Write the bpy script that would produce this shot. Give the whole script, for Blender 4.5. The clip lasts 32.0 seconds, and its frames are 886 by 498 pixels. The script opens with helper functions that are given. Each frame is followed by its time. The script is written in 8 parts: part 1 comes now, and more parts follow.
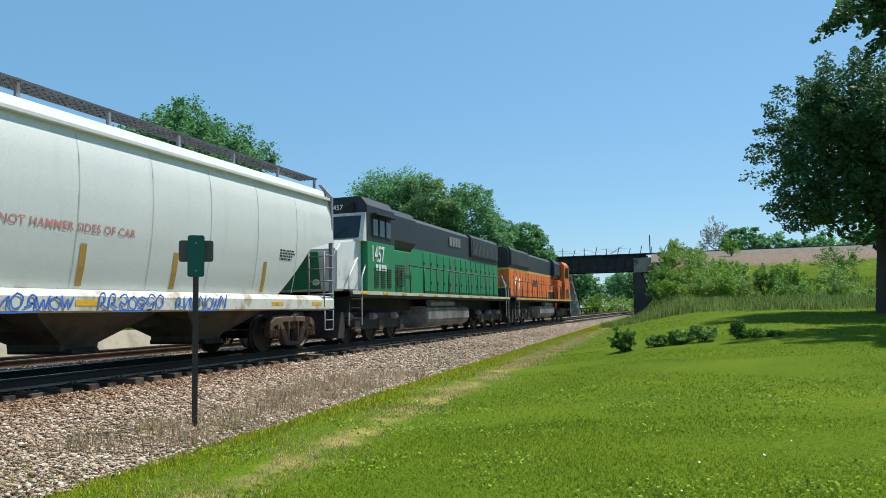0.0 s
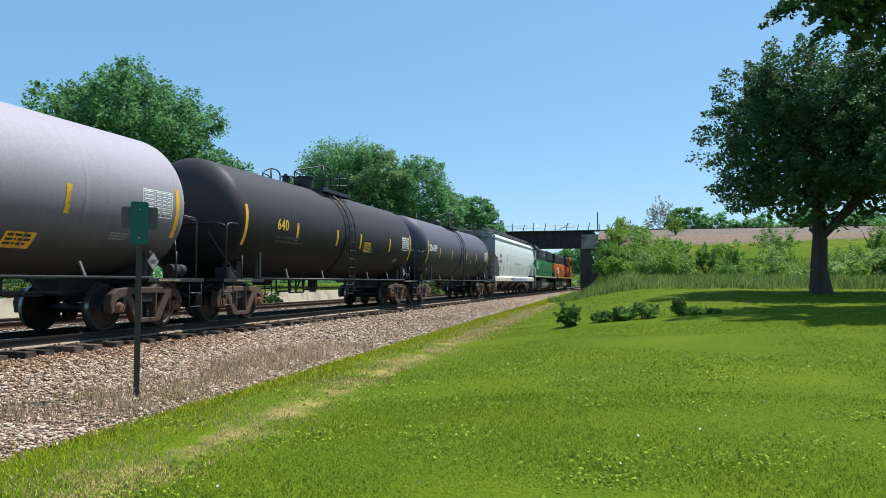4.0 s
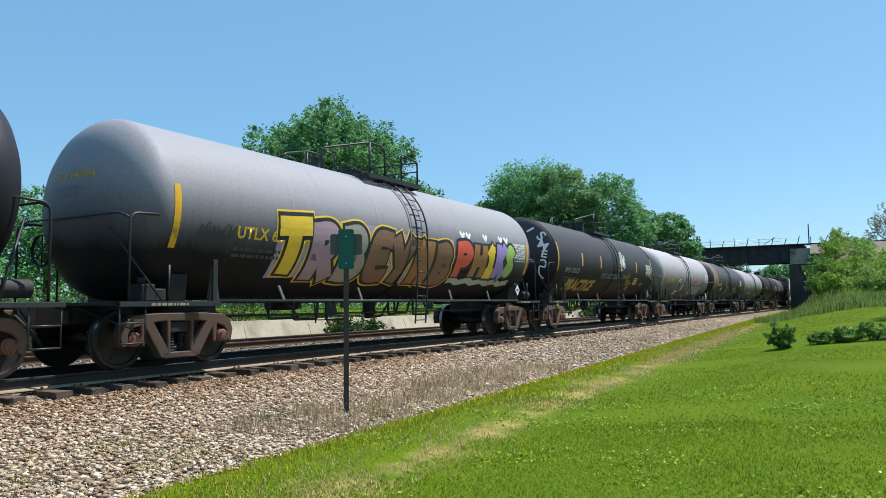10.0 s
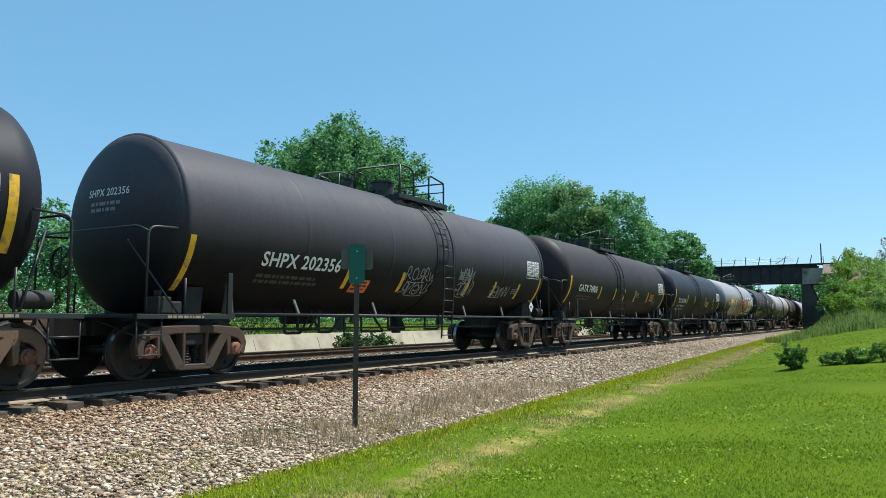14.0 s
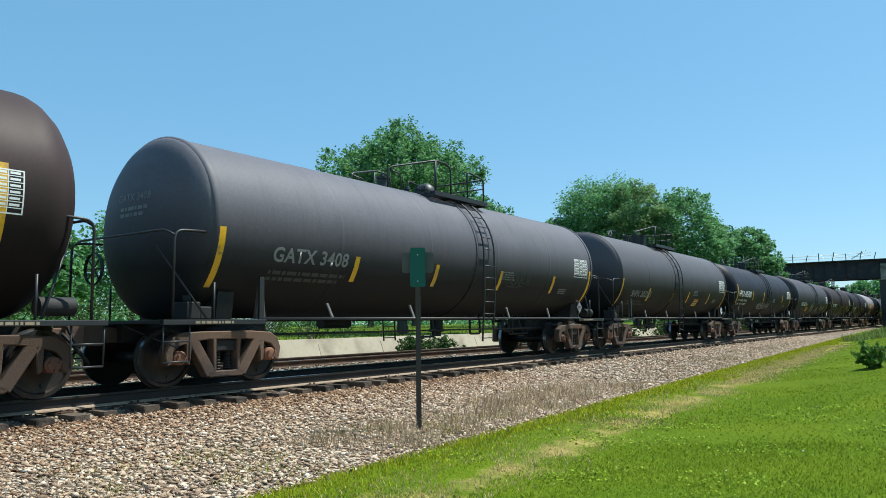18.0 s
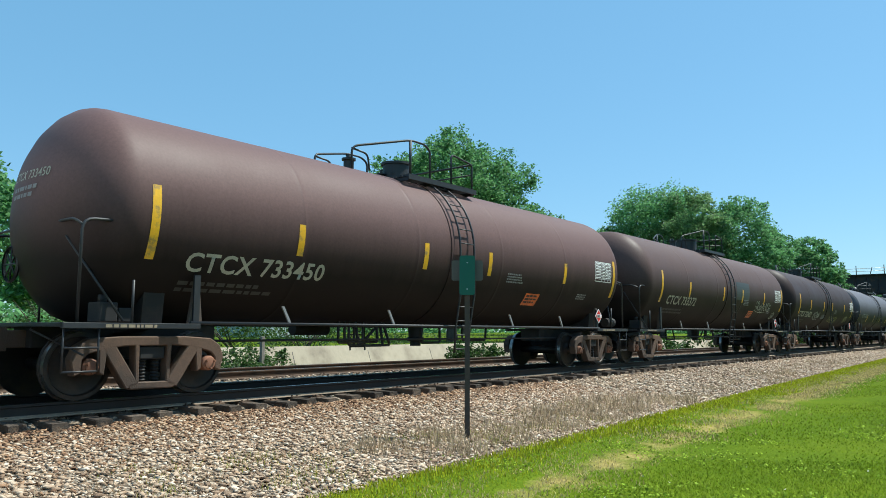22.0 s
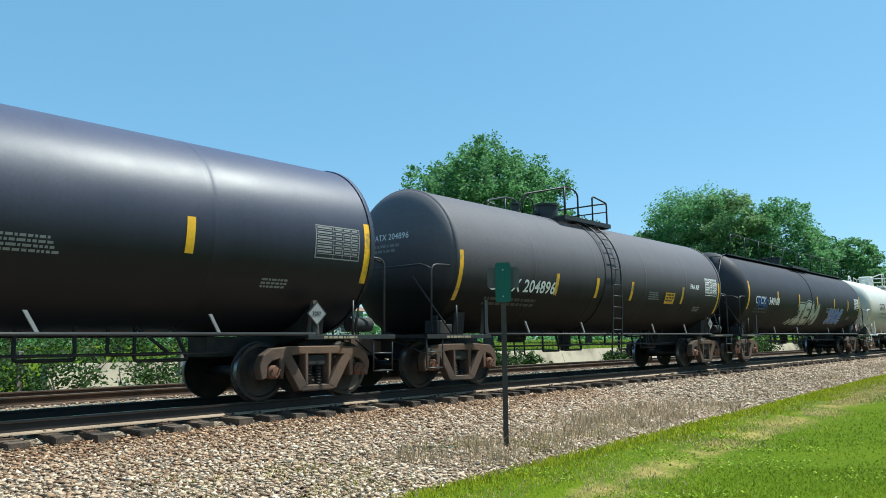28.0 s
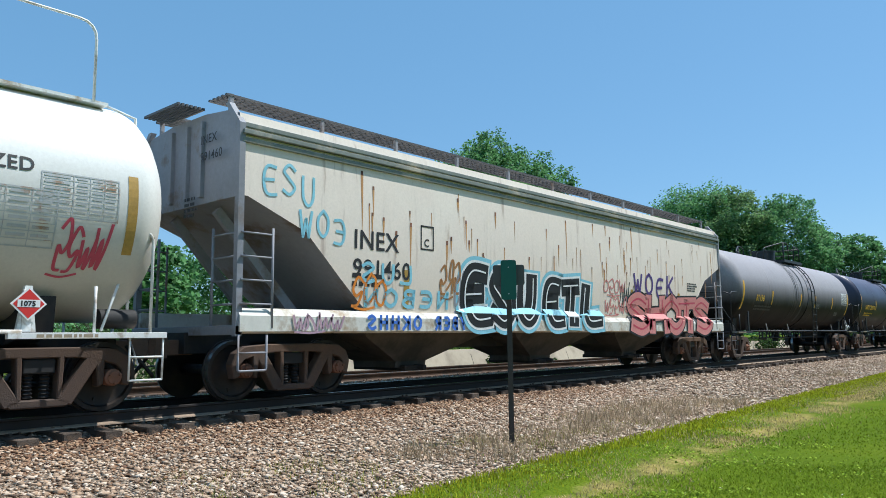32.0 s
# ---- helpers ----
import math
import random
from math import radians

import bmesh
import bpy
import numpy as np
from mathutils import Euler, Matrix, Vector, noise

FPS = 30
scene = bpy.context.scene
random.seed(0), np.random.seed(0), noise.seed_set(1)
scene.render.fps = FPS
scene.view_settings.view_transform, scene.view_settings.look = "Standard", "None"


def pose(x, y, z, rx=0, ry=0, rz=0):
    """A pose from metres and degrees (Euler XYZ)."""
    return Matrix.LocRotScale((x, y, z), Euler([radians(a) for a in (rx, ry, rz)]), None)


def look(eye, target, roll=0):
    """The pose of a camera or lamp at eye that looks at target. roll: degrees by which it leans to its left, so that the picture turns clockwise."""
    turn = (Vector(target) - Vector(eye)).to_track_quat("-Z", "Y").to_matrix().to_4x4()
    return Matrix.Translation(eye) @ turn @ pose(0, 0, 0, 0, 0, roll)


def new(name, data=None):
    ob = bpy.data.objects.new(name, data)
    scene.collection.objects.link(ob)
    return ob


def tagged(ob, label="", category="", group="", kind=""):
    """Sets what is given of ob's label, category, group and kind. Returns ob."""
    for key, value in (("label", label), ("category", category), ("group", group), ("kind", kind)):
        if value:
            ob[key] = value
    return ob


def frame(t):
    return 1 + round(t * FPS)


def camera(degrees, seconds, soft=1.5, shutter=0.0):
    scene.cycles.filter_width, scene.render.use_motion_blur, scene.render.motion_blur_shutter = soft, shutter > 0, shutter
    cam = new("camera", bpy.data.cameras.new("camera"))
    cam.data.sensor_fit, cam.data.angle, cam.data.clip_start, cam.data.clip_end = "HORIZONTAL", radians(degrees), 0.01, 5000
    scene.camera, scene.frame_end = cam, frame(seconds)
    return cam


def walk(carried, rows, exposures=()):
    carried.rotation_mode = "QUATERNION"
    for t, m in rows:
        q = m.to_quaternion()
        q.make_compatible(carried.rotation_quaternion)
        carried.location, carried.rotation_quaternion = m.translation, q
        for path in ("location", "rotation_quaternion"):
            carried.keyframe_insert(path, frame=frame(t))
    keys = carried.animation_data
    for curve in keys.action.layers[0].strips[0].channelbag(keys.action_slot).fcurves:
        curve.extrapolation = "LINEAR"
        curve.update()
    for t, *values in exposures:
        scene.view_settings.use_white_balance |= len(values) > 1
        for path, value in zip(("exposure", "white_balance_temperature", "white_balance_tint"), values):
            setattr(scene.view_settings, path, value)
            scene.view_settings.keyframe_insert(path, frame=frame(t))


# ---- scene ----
cam = camera(62.24, 32.0, soft=0.9)
PATH = (
    (0.0, 0.065, 0.020, 0.949, 94.76, 1.08, 18.79),
    (0.5, 0.078, 0.025, 0.953, 93.94, 0.56, 16.34),
    (1.0, 0.072, 0.025, 0.951, 93.34, 0.02, 14.62),
    (1.5, 0.076, 0.022, 0.954, 92.94, -0.27, 13.47),
    (2.0, 0.075, 0.014, 0.956, 92.62, -0.39, 13.58),
    (2.5, 0.078, 0.015, 0.963, 92.66, -0.06, 13.77),
    (4.5, 0.059, 0.025, 0.965, 92.51, 0.04, 15.89),
    (5.0, 0.058, 0.032, 0.967, 92.55, 0.28, 17.34),
    (5.5, 0.048, 0.038, 0.964, 92.67, 0.45, 18.09),
    (6.0, 0.039, 0.044, 0.954, 92.80, 0.69, 19.19),
    (6.5, 0.033, 0.044, 0.959, 92.51, 0.74, 21.90),
    (7.0, 0.021, 0.041, 0.953, 92.58, 0.68, 23.68),
    (7.5, 0.009, 0.038, 0.950, 92.72, 0.52, 24.13),
    (8.0, -0.000, 0.049, 0.942, 92.95, 0.41, 26.33),
    (8.5, -0.019, 0.049, 0.954, 93.17, 0.31, 27.86),
    (9.0, -0.016, 0.047, 0.950, 93.40, 0.57, 28.82),
    (9.5, -0.022, 0.040, 0.952, 93.69, 0.57, 29.34),
    (10.0, -0.028, 0.033, 0.951, 94.32, 0.61, 29.49),
    (10.5, -0.031, 0.040, 0.944, 94.30, 0.93, 30.88),
    (11.0, -0.034, 0.042, 0.946, 94.10, 0.78, 31.18),
    (11.5, -0.043, 0.039, 0.948, 94.17, 0.54, 30.49),
    (12.0, -0.042, 0.035, 0.943, 94.45, 0.68, 30.70),
    (12.5, -0.036, 0.028, 0.946, 94.61, 0.97, 29.50),
    (13.0, -0.037, 0.015, 0.957, 95.14, 0.76, 29.92),
    (13.5, -0.028, 0.008, 0.949, 95.55, 0.48, 30.45),
    (14.0, -0.017, -0.000, 0.948, 95.56, -0.06, 30.21),
    (14.5, -0.006, -0.012, 0.952, 95.53, -0.12, 30.52),
    (15.0, 0.005, -0.026, 0.959, 95.65, -0.11, 33.50),
    (15.5, 0.021, -0.017, 0.955, 95.82, 0.09, 34.99),
    (17.5, 0.023, -0.034, 0.943, 95.49, 0.48, 36.30),
    (18.0, 0.017, -0.043, 0.937, 95.80, 0.69, 35.00),
    (18.5, 0.014, -0.045, 0.946, 96.27, 0.28, 36.77),
    (19.0, 0.012, -0.034, 0.963, 96.20, -0.28, 39.99),
    (19.5, 0.015, -0.034, 0.956, 95.74, -0.23, 40.56),
    (20.0, 0.006, -0.039, 0.953, 95.80, -0.57, 40.10),
    (20.5, -0.004, -0.035, 0.957, 95.86, -0.60, 42.37),
    (21.0, -0.020, -0.036, 0.959, 96.08, -0.58, 42.74),
    (21.5, -0.009, -0.027, 0.950, 96.32, -0.54, 40.76),
    (22.0, 0.004, -0.018, 0.941, 96.42, -0.20, 38.83),
    (22.5, -0.009, -0.020, 0.946, 96.68, -0.05, 38.97),
    (23.0, -0.017, -0.020, 0.943, 97.29, -0.09, 40.51),
    (23.5, -0.033, -0.030, 0.942, 97.59, -0.25, 42.23),
    (24.0, -0.037, -0.027, 0.952, 97.53, 0.01, 43.40),
    (24.5, -0.036, -0.023, 0.947, 97.40, 0.25, 43.39),
    (26.5, -0.029, -0.024, 0.942, 97.65, -0.37, 42.74),
    (27.0, -0.029, -0.026, 0.943, 97.44, -0.43, 42.90),
    (27.5, -0.029, -0.018, 0.945, 97.22, -0.25, 42.57),
    (28.0, -0.007, -0.007, 0.937, 97.07, 0.54, 41.67),
    (28.5, -0.015, -0.015, 0.944, 96.66, 0.54, 40.62),
    (29.0, -0.009, -0.016, 0.951, 96.54, 0.72, 40.81),
    (29.5, -0.007, -0.018, 0.949, 96.44, 1.04, 41.30),
    (30.0, -0.016, -0.020, 0.950, 96.62, 1.30, 42.17),
    (30.5, -0.013, -0.020, 0.946, 96.42, 1.29, 41.97),
    (31.0, -0.017, -0.027, 0.943, 96.49, 1.22, 42.38),
    (31.5, -0.015, -0.036, 0.945, 96.69, 1.02, 42.67),
    (32.0, -0.016, -0.043, 0.946, 96.82, 0.55, 41.94),
)
EXPOSURES = ((0, -0.08, 6200, 5), (2, 0.02, 6200, 8), (6, 0.04, 6200, 9), (9, 0.06, 6200, 6), (13, 0.1, 6150, 2), (18, 0.08, 6150, 1), (19, 0.13, 6150, 1), (21, 0.2, 6150, 1), (22.2, 0.1, 6100, 0), (23, -0.18, 5950, 3), (24.5, -0.34, 5900, 3), (26, 0.0, 6050, -1), (27, 0.15, 6100, -2), (30, 0.13, 6100, 2), (31, 0.08, 6100, 7), (32, -0.1, 5950, 8))
walk(cam, [(t, pose(x, y, z, a, b, c)) for t, x, y, z, a, b, c in PATH], EXPOSURES)

# ---- light ----
SUN_ELEVATION, SUN_TURN = 60.0, 32.0
sky_world = bpy.data.worlds.new("sky")
scene.world = sky_world
sky_world.use_nodes = True
_n = sky_world.node_tree.nodes
_sky = _n.new("ShaderNodeTexSky")
_sky.sky_type, _sky.sun_disc = "NISHITA", False
_sky.sun_elevation, _sky.sun_rotation = radians(SUN_ELEVATION), radians(SUN_TURN)
_sky.air_density, _sky.dust_density, _sky.ozone_density = 1.0, 0.3, 3.0
# summer haze evens the blue out over the whole dome
_haze = _n.new("ShaderNodeMix")
_haze.data_type = "RGBA"
_haze.inputs[0].default_value, _haze.inputs[7].default_value = 0.48, (1.62, 3.95, 6.15, 1.0)
sky_world.node_tree.links.new(_sky.outputs[0], _haze.inputs[6])
sky_world.node_tree.links.new(_haze.outputs[2], _n["Background"].inputs[0])
_n["Background"].inputs[1].default_value = 0.135
_sun = bpy.data.lights.new("sun", "SUN")
_sun.energy, _sun.angle, _sun.color = 6.2, radians(0.55), (1.0, 0.95, 0.87)
_el, _az = radians(SUN_ELEVATION), radians(SUN_TURN)
SUN_WAY = Vector((math.cos(_el) * math.sin(_az), math.cos(_el) * math.cos(_az), math.sin(_el)))
new("sun", _sun).matrix_world = look(SUN_WAY * 50, (0, 0, 0))


# ---- materials ----
def mat(name, color, rough=0.6, metal=0.0, vary=0.25, scale=3.0, bump=0.0, bump_scale=40.0, dirt=None, dirt_amount=0.0, dirt_scale=1.2, per_object=0.0, per_island=0.0, stretch=(1, 1, 1), translucent=0.0):
    """A surface with variation at two scales, optional stains of a second colour and fine relief."""
    m = bpy.data.materials.new(name)
    m.use_nodes = True
    nt = m.node_tree
    bsdf = nt.nodes["Principled BSDF"]
    link = nt.links.new

    def node(kind, **values):
        n = nt.nodes.new("ShaderNode" + kind)
        for k, v in values.items():
            n.inputs[k].default_value = v
        return n
    where = node("TexCoord")
    mapping = node("Mapping")
    mapping.inputs["Scale"].default_value = stretch
    link(where.outputs["Object"], mapping.inputs["Vector"])
    big = node("TexNoise", Scale=scale * 0.35, Detail=4.0, Roughness=0.6)
    fine = node("TexNoise", Scale=scale * 6.0, Detail=5.0, Roughness=0.7)
    for n in (big, fine):
        link(mapping.outputs[0], n.inputs["Vector"])
    both = node("Math")
    both.operation = "MULTIPLY_ADD"
    both.inputs[1].default_value = 0.5
    link(fine.outputs[0], both.inputs[0])
    half = node("Math")
    half.operation = "MULTIPLY"
    half.inputs[1].default_value = 0.5
    link(big.outputs[0], half.inputs[0])
    link(half.outputs[0], both.inputs[2])
    value = both.outputs[0]
    if per_object or per_island:
        info = node("ObjectInfo") if per_object else node("NewGeometry")
        out = info.outputs["Random"] if per_object else info.outputs["Random Per Island"]
        amount = per_object or per_island
        add = node("Math")
        add.operation = "MULTIPLY_ADD"
        add.inputs[1].default_value = amount
        link(out, add.inputs[0])
        sub = node("Math")
        sub.operation = "SUBTRACT"
        sub.inputs[1].default_value = amount / 2
        link(value, sub.inputs[0])
        link(sub.outputs[0], add.inputs[2])
        value = add.outputs[0]
    ramp = node("ValToRGB")
    low = [c * (1 - vary) for c in color]
    high = [min(1, c * (1 + vary)) for c in color]
    ramp.color_ramp.elements[0].position, ramp.color_ramp.elements[1].position = 0.3, 0.7
    ramp.color_ramp.elements[0].color, ramp.color_ramp.elements[1].color = (*low, 1), (*high, 1)
    link(value, ramp.inputs[0])
    col = ramp.outputs[0]
    if dirt:
        mask = node("TexNoise", Scale=dirt_scale, Detail=6.0, Roughness=0.65)
        link(mapping.outputs[0], mask.inputs["Vector"])
        edge = node("MapRange")
        edge.inputs["From Min"].default_value, edge.inputs["From Max"].default_value = 0.62 - dirt_amount * 0.35, 0.72 - dirt_amount * 0.2
        link(mask.outputs[0], edge.inputs["Value"])
        mix = node("Mix")
        mix.data_type = "RGBA"
        mix.inputs[7].default_value = (*dirt, 1)
        link(edge.outputs[0], mix.inputs[0])
        link(col, mix.inputs[6])
        col = mix.outputs[2]
    link(col, bsdf.inputs["Base Color"])
    rr = node("MapRange")
    rr.inputs["To Min"].default_value, rr.inputs["To Max"].default_value = max(0.02, rough - 0.1), min(1, rough + 0.1)
    link(fine.outputs[0], rr.inputs["Value"])
    link(rr.outputs[0], bsdf.inputs["Roughness"])
    bsdf.inputs["Metallic"].default_value = metal
    if bump:
        grain = node("TexNoise", Scale=bump_scale, Detail=4.0)
        link(mapping.outputs[0], grain.inputs["Vector"])
        bp = node("Bump", Strength=min(1.0, bump), Distance=0.02)
        link(grain.outputs[0], bp.inputs["Height"])
        link(bp.outputs[0], bsdf.inputs["Normal"])
    if translucent:
        leaf = node("BsdfTranslucent")
        link(col, leaf.inputs["Color"])
        mixs = node("MixShader")
        mixs.inputs[0].default_value = translucent
        link(bsdf.outputs[0], mixs.inputs[1])
        link(leaf.outputs[0], mixs.inputs[2])
        link(mixs.outputs[0], nt.nodes["Material Output"].inputs[0])
    return m


# ---- mesh helpers ----
def finish(bm, smooth=None):
    if smooth is not None:
        bm.normal_update()
        for f in bm.faces:
            f.smooth = True
        for e in bm.edges:
            if len(e.link_faces) == 2 and e.calc_face_angle(0) > radians(smooth):
                e.smooth = False
    me = bpy.data.meshes.new("mesh")
    bm.to_mesh(me)
    bm.free()
    return me


def part(name, bm, material, parent=None, label="", smooth=None):
    """Links a bmesh (or a mesh made before) as one object, under a thing or a part."""
    me = bm if isinstance(bm, bpy.types.Mesh) else finish(bm, smooth)
    if material and not me.materials:
        for m in material if isinstance(material, (list, tuple)) else (material,):
            me.materials.append(m)
    ob = new(name, me)
    ob.parent = parent
    if label:
        tagged(ob, label)
    return ob


def thing(name, m, label, category, group="", kind=""):
    ob = new(name)
    ob.empty_display_size = 0.2
    ob.matrix_world = m
    return tagged(ob, label, category, group, kind)


def box(bm, x0, x1, y0, y1, z0, z1, bevel=0.0, index=0):
    vs = [bm.verts.new((x, y, z)) for x in (x0, x1) for y in (y0, y1) for z in (z0, z1)]
    fs = [bm.faces.new([vs[i] for i in q]) for q in ((0, 1, 3, 2), (4, 6, 7, 5), (0, 4, 5, 1), (2, 3, 7, 6), (0, 2, 6, 4), (1, 5, 7, 3))]
    for f in fs:
        f.material_index = index
    if bevel:
        es = {e for f in fs for e in f.edges}
        bmesh.ops.bevel(bm, geom=list(es), offset=bevel, segments=2, affect="EDGES", profile=0.5)
    return bm


def rod(bm, a, b, r, n=8, r2=None, caps=True):
    """A round bar from a to b."""
    a, b = Vector(a), Vector(b)
    q = (b - a).to_track_quat("Z", "Y")
    rings = []
    for p, rr in ((a, r), (b, r if r2 is None else r2)):
        rings.append([bm.verts.new(p + q @ Vector((rr * math.cos(i * math.tau / n), rr * math.sin(i * math.tau / n), 0))) for i in range(n)])
    for i in range(n):
        f = bm.faces.new((rings[0][i], rings[0][(i + 1) % n], rings[1][(i + 1) % n], rings[1][i]))
        f.smooth = n > 5
    if caps:
        bm.faces.new(rings[0][::-1])
        bm.faces.new(rings[1])
    return bm


def pipe(bm, points, r, n=6):
    """A bent round bar through the points."""
    pts = [Vector(p) for p in points]
    rings, up = [], Vector((0.13, 0.21, 0.97)).normalized()
    for i, p in enumerate(pts):
        d = (pts[min(i + 1, len(pts) - 1)] - pts[max(i - 1, 0)]).normalized()
        if abs(d.dot(up)) > 0.97:
            up = Vector((0.97, 0.2, 0.1)).normalized()
        s = d.cross(up).normalized()
        u = s.cross(d).normalized()
        rings.append([bm.verts.new(p + r * (math.cos(k * math.tau / n) * s + math.sin(k * math.tau / n) * u)) for k in range(n)])
    for a, b in zip(rings, rings[1:]):
        for k in range(n):
            f = bm.faces.new((a[k], a[(k + 1) % n], b[(k + 1) % n], b[k]))
            f.smooth = True
    bm.faces.new(rings[0][::-1])
    bm.faces.new(rings[-1])
    return bm


def bend(points, r, steps=4):
    """The points of a path with its corners rounded."""
    pts = [Vector(p) for p in points]
    out = [pts[0]]
    for a, b, c in zip(pts, pts[1:], pts[2:]):
        d1, d2 = (a - b), (c - b)
        rr = min(r, d1.length * 0.45, d2.length * 0.45)
        p, q = b + d1.normalized() * rr, b + d2.normalized() * rr
        for k in range(steps + 1):
            s = k / steps
            out.append(p.lerp(b, s).lerp(b.lerp(q, s), s))
    return out + [pts[-1]]


def prism(bm, outline, lo, hi, axis="x", index=0):
    """A solid from an outline of (a, b) in the plane across the axis."""
    def at(a, b, c):
        return {"x": (c, a, b), "y": (a, c, b), "z": (a, b, c)}[axis]
    rings = [[bm.verts.new(at(a, b, c)) for a, b in outline] for c in (lo, hi)]
    n = len(outline)
    fs = [bm.faces.new(rings[0]), bm.faces.new(rings[1][::-1])]
    for i in range(n):
        fs.append(bm.faces.new((rings[0][i], rings[1][i], rings[1][(i + 1) % n], rings[0][(i + 1) % n])))
    for f in fs:
        f.material_index = index
    bmesh.ops.recalc_face_normals(bm, faces=fs)
    return bm


def turned(bm, profile, n=24, axis="y", centre=(0, 0, 0)):
    """A turned solid: profile of (along, radius)."""
    cx, cy, cz = centre
    rings = []
    for t, r in profile:
        ring = []
        for k in range(n):
            c, s = r * math.cos(k * math.tau / n), r * math.sin(k * math.tau / n)
            p = {"y": (cx + c, cy + t, cz + s), "x": (cx + t, cy + c, cz + s), "z": (cx + c, cy + s, cz + t)}[axis]
            ring.append(bm.verts.new(p))
        rings.append(ring)
    fs = []
    for a, b in zip(rings, rings[1:]):
        for k in range(n):
            fs.append(bm.faces.new((a[k], a[(k + 1) % n], b[(k + 1) % n], b[k])))
    fs += [bm.faces.new(rings[0][::-1]), bm.faces.new(rings[-1])]
    bmesh.ops.recalc_face_normals(bm, faces=fs)
    return bm


def sheet(name, verts, faces, material, label="", category="", kind="", smooth=False, parent=None):
    me = bpy.data.meshes.new(name)
    me.from_pydata(verts, [], faces)
    if smooth:
        me.polygons.foreach_set("use_smooth", [True] * len(me.polygons))
    me.materials.append(material)
    ob = new(name, me)
    ob.parent = parent
    return tagged(ob, label, category, "", kind)


# ---- plan ----
TRACK_X = -10.9        # centre of the near track
FAR_TRACK_X = -15.4    # centre of the far track
BRIDGE_Y = 120.0


def step(a, b, v):
    s = min(1.0, max(0.0, (v - a) / (b - a)))
    return s * s * (3 - 2 * s)


def lawn_edge(y):
    return -4.85 - 0.042 * min(max(y, -20), 90)


def ground_z(x, y):
    """The height of the ground, rail top at 0."""
    u = x - TRACK_X
    # track bed and the near shoulder
    bed = -0.24
    edge = lawn_edge(y)
    toe = -0.52
    if x < FAR_TRACK_X - 2.2:
        v = FAR_TRACK_X - 2.2 - x
        z = bed - 0.5 * step(0, 2.0, v) + 0.80 * step(4.0, 4.6, v) + 0.5 * step(5, 40, v)
        return min(z, 3.0)
    if u < -1.2:
        # heaped stone between the two tracks
        return bed + 0.11 * step(-3.3, -2.8, u) * (1 - step(-1.75, -1.3, u))
    if u < 1.25:
        return bed - 0.06 * step(0.8, 1.2, u)
    if u < 2.1:
        return bed - 0.06 - 0.05 * step(1.25, 2.1, u)
    if x < edge:
        return bed - 0.11 + (toe - bed + 0.11) * step(2.0, edge - TRACK_X + 0.4, u)
    v = x - edge
    lawn = toe - 0.08 * step(0, 1.2, v) * (1 - step(1.5, 5, v)) + 0.0
    rise = 0.029 * max(0, y - 2) * step(0.5, 9, v)
    lawn += min(rise, 1.7) - 0.02 * max(0, -y) * 0.5
    # railway bank
    foot = 74 - 12 * step(5, 40, x)
    up = 6.9 * step(foot, BRIDGE_Y - 3, y) * step(-7.2, -1.5, x + 0.02 * (y - BRIDGE_Y))
    return lawn + up * (1 - step(BRIDGE_Y + 10, BRIDGE_Y + 30, y))


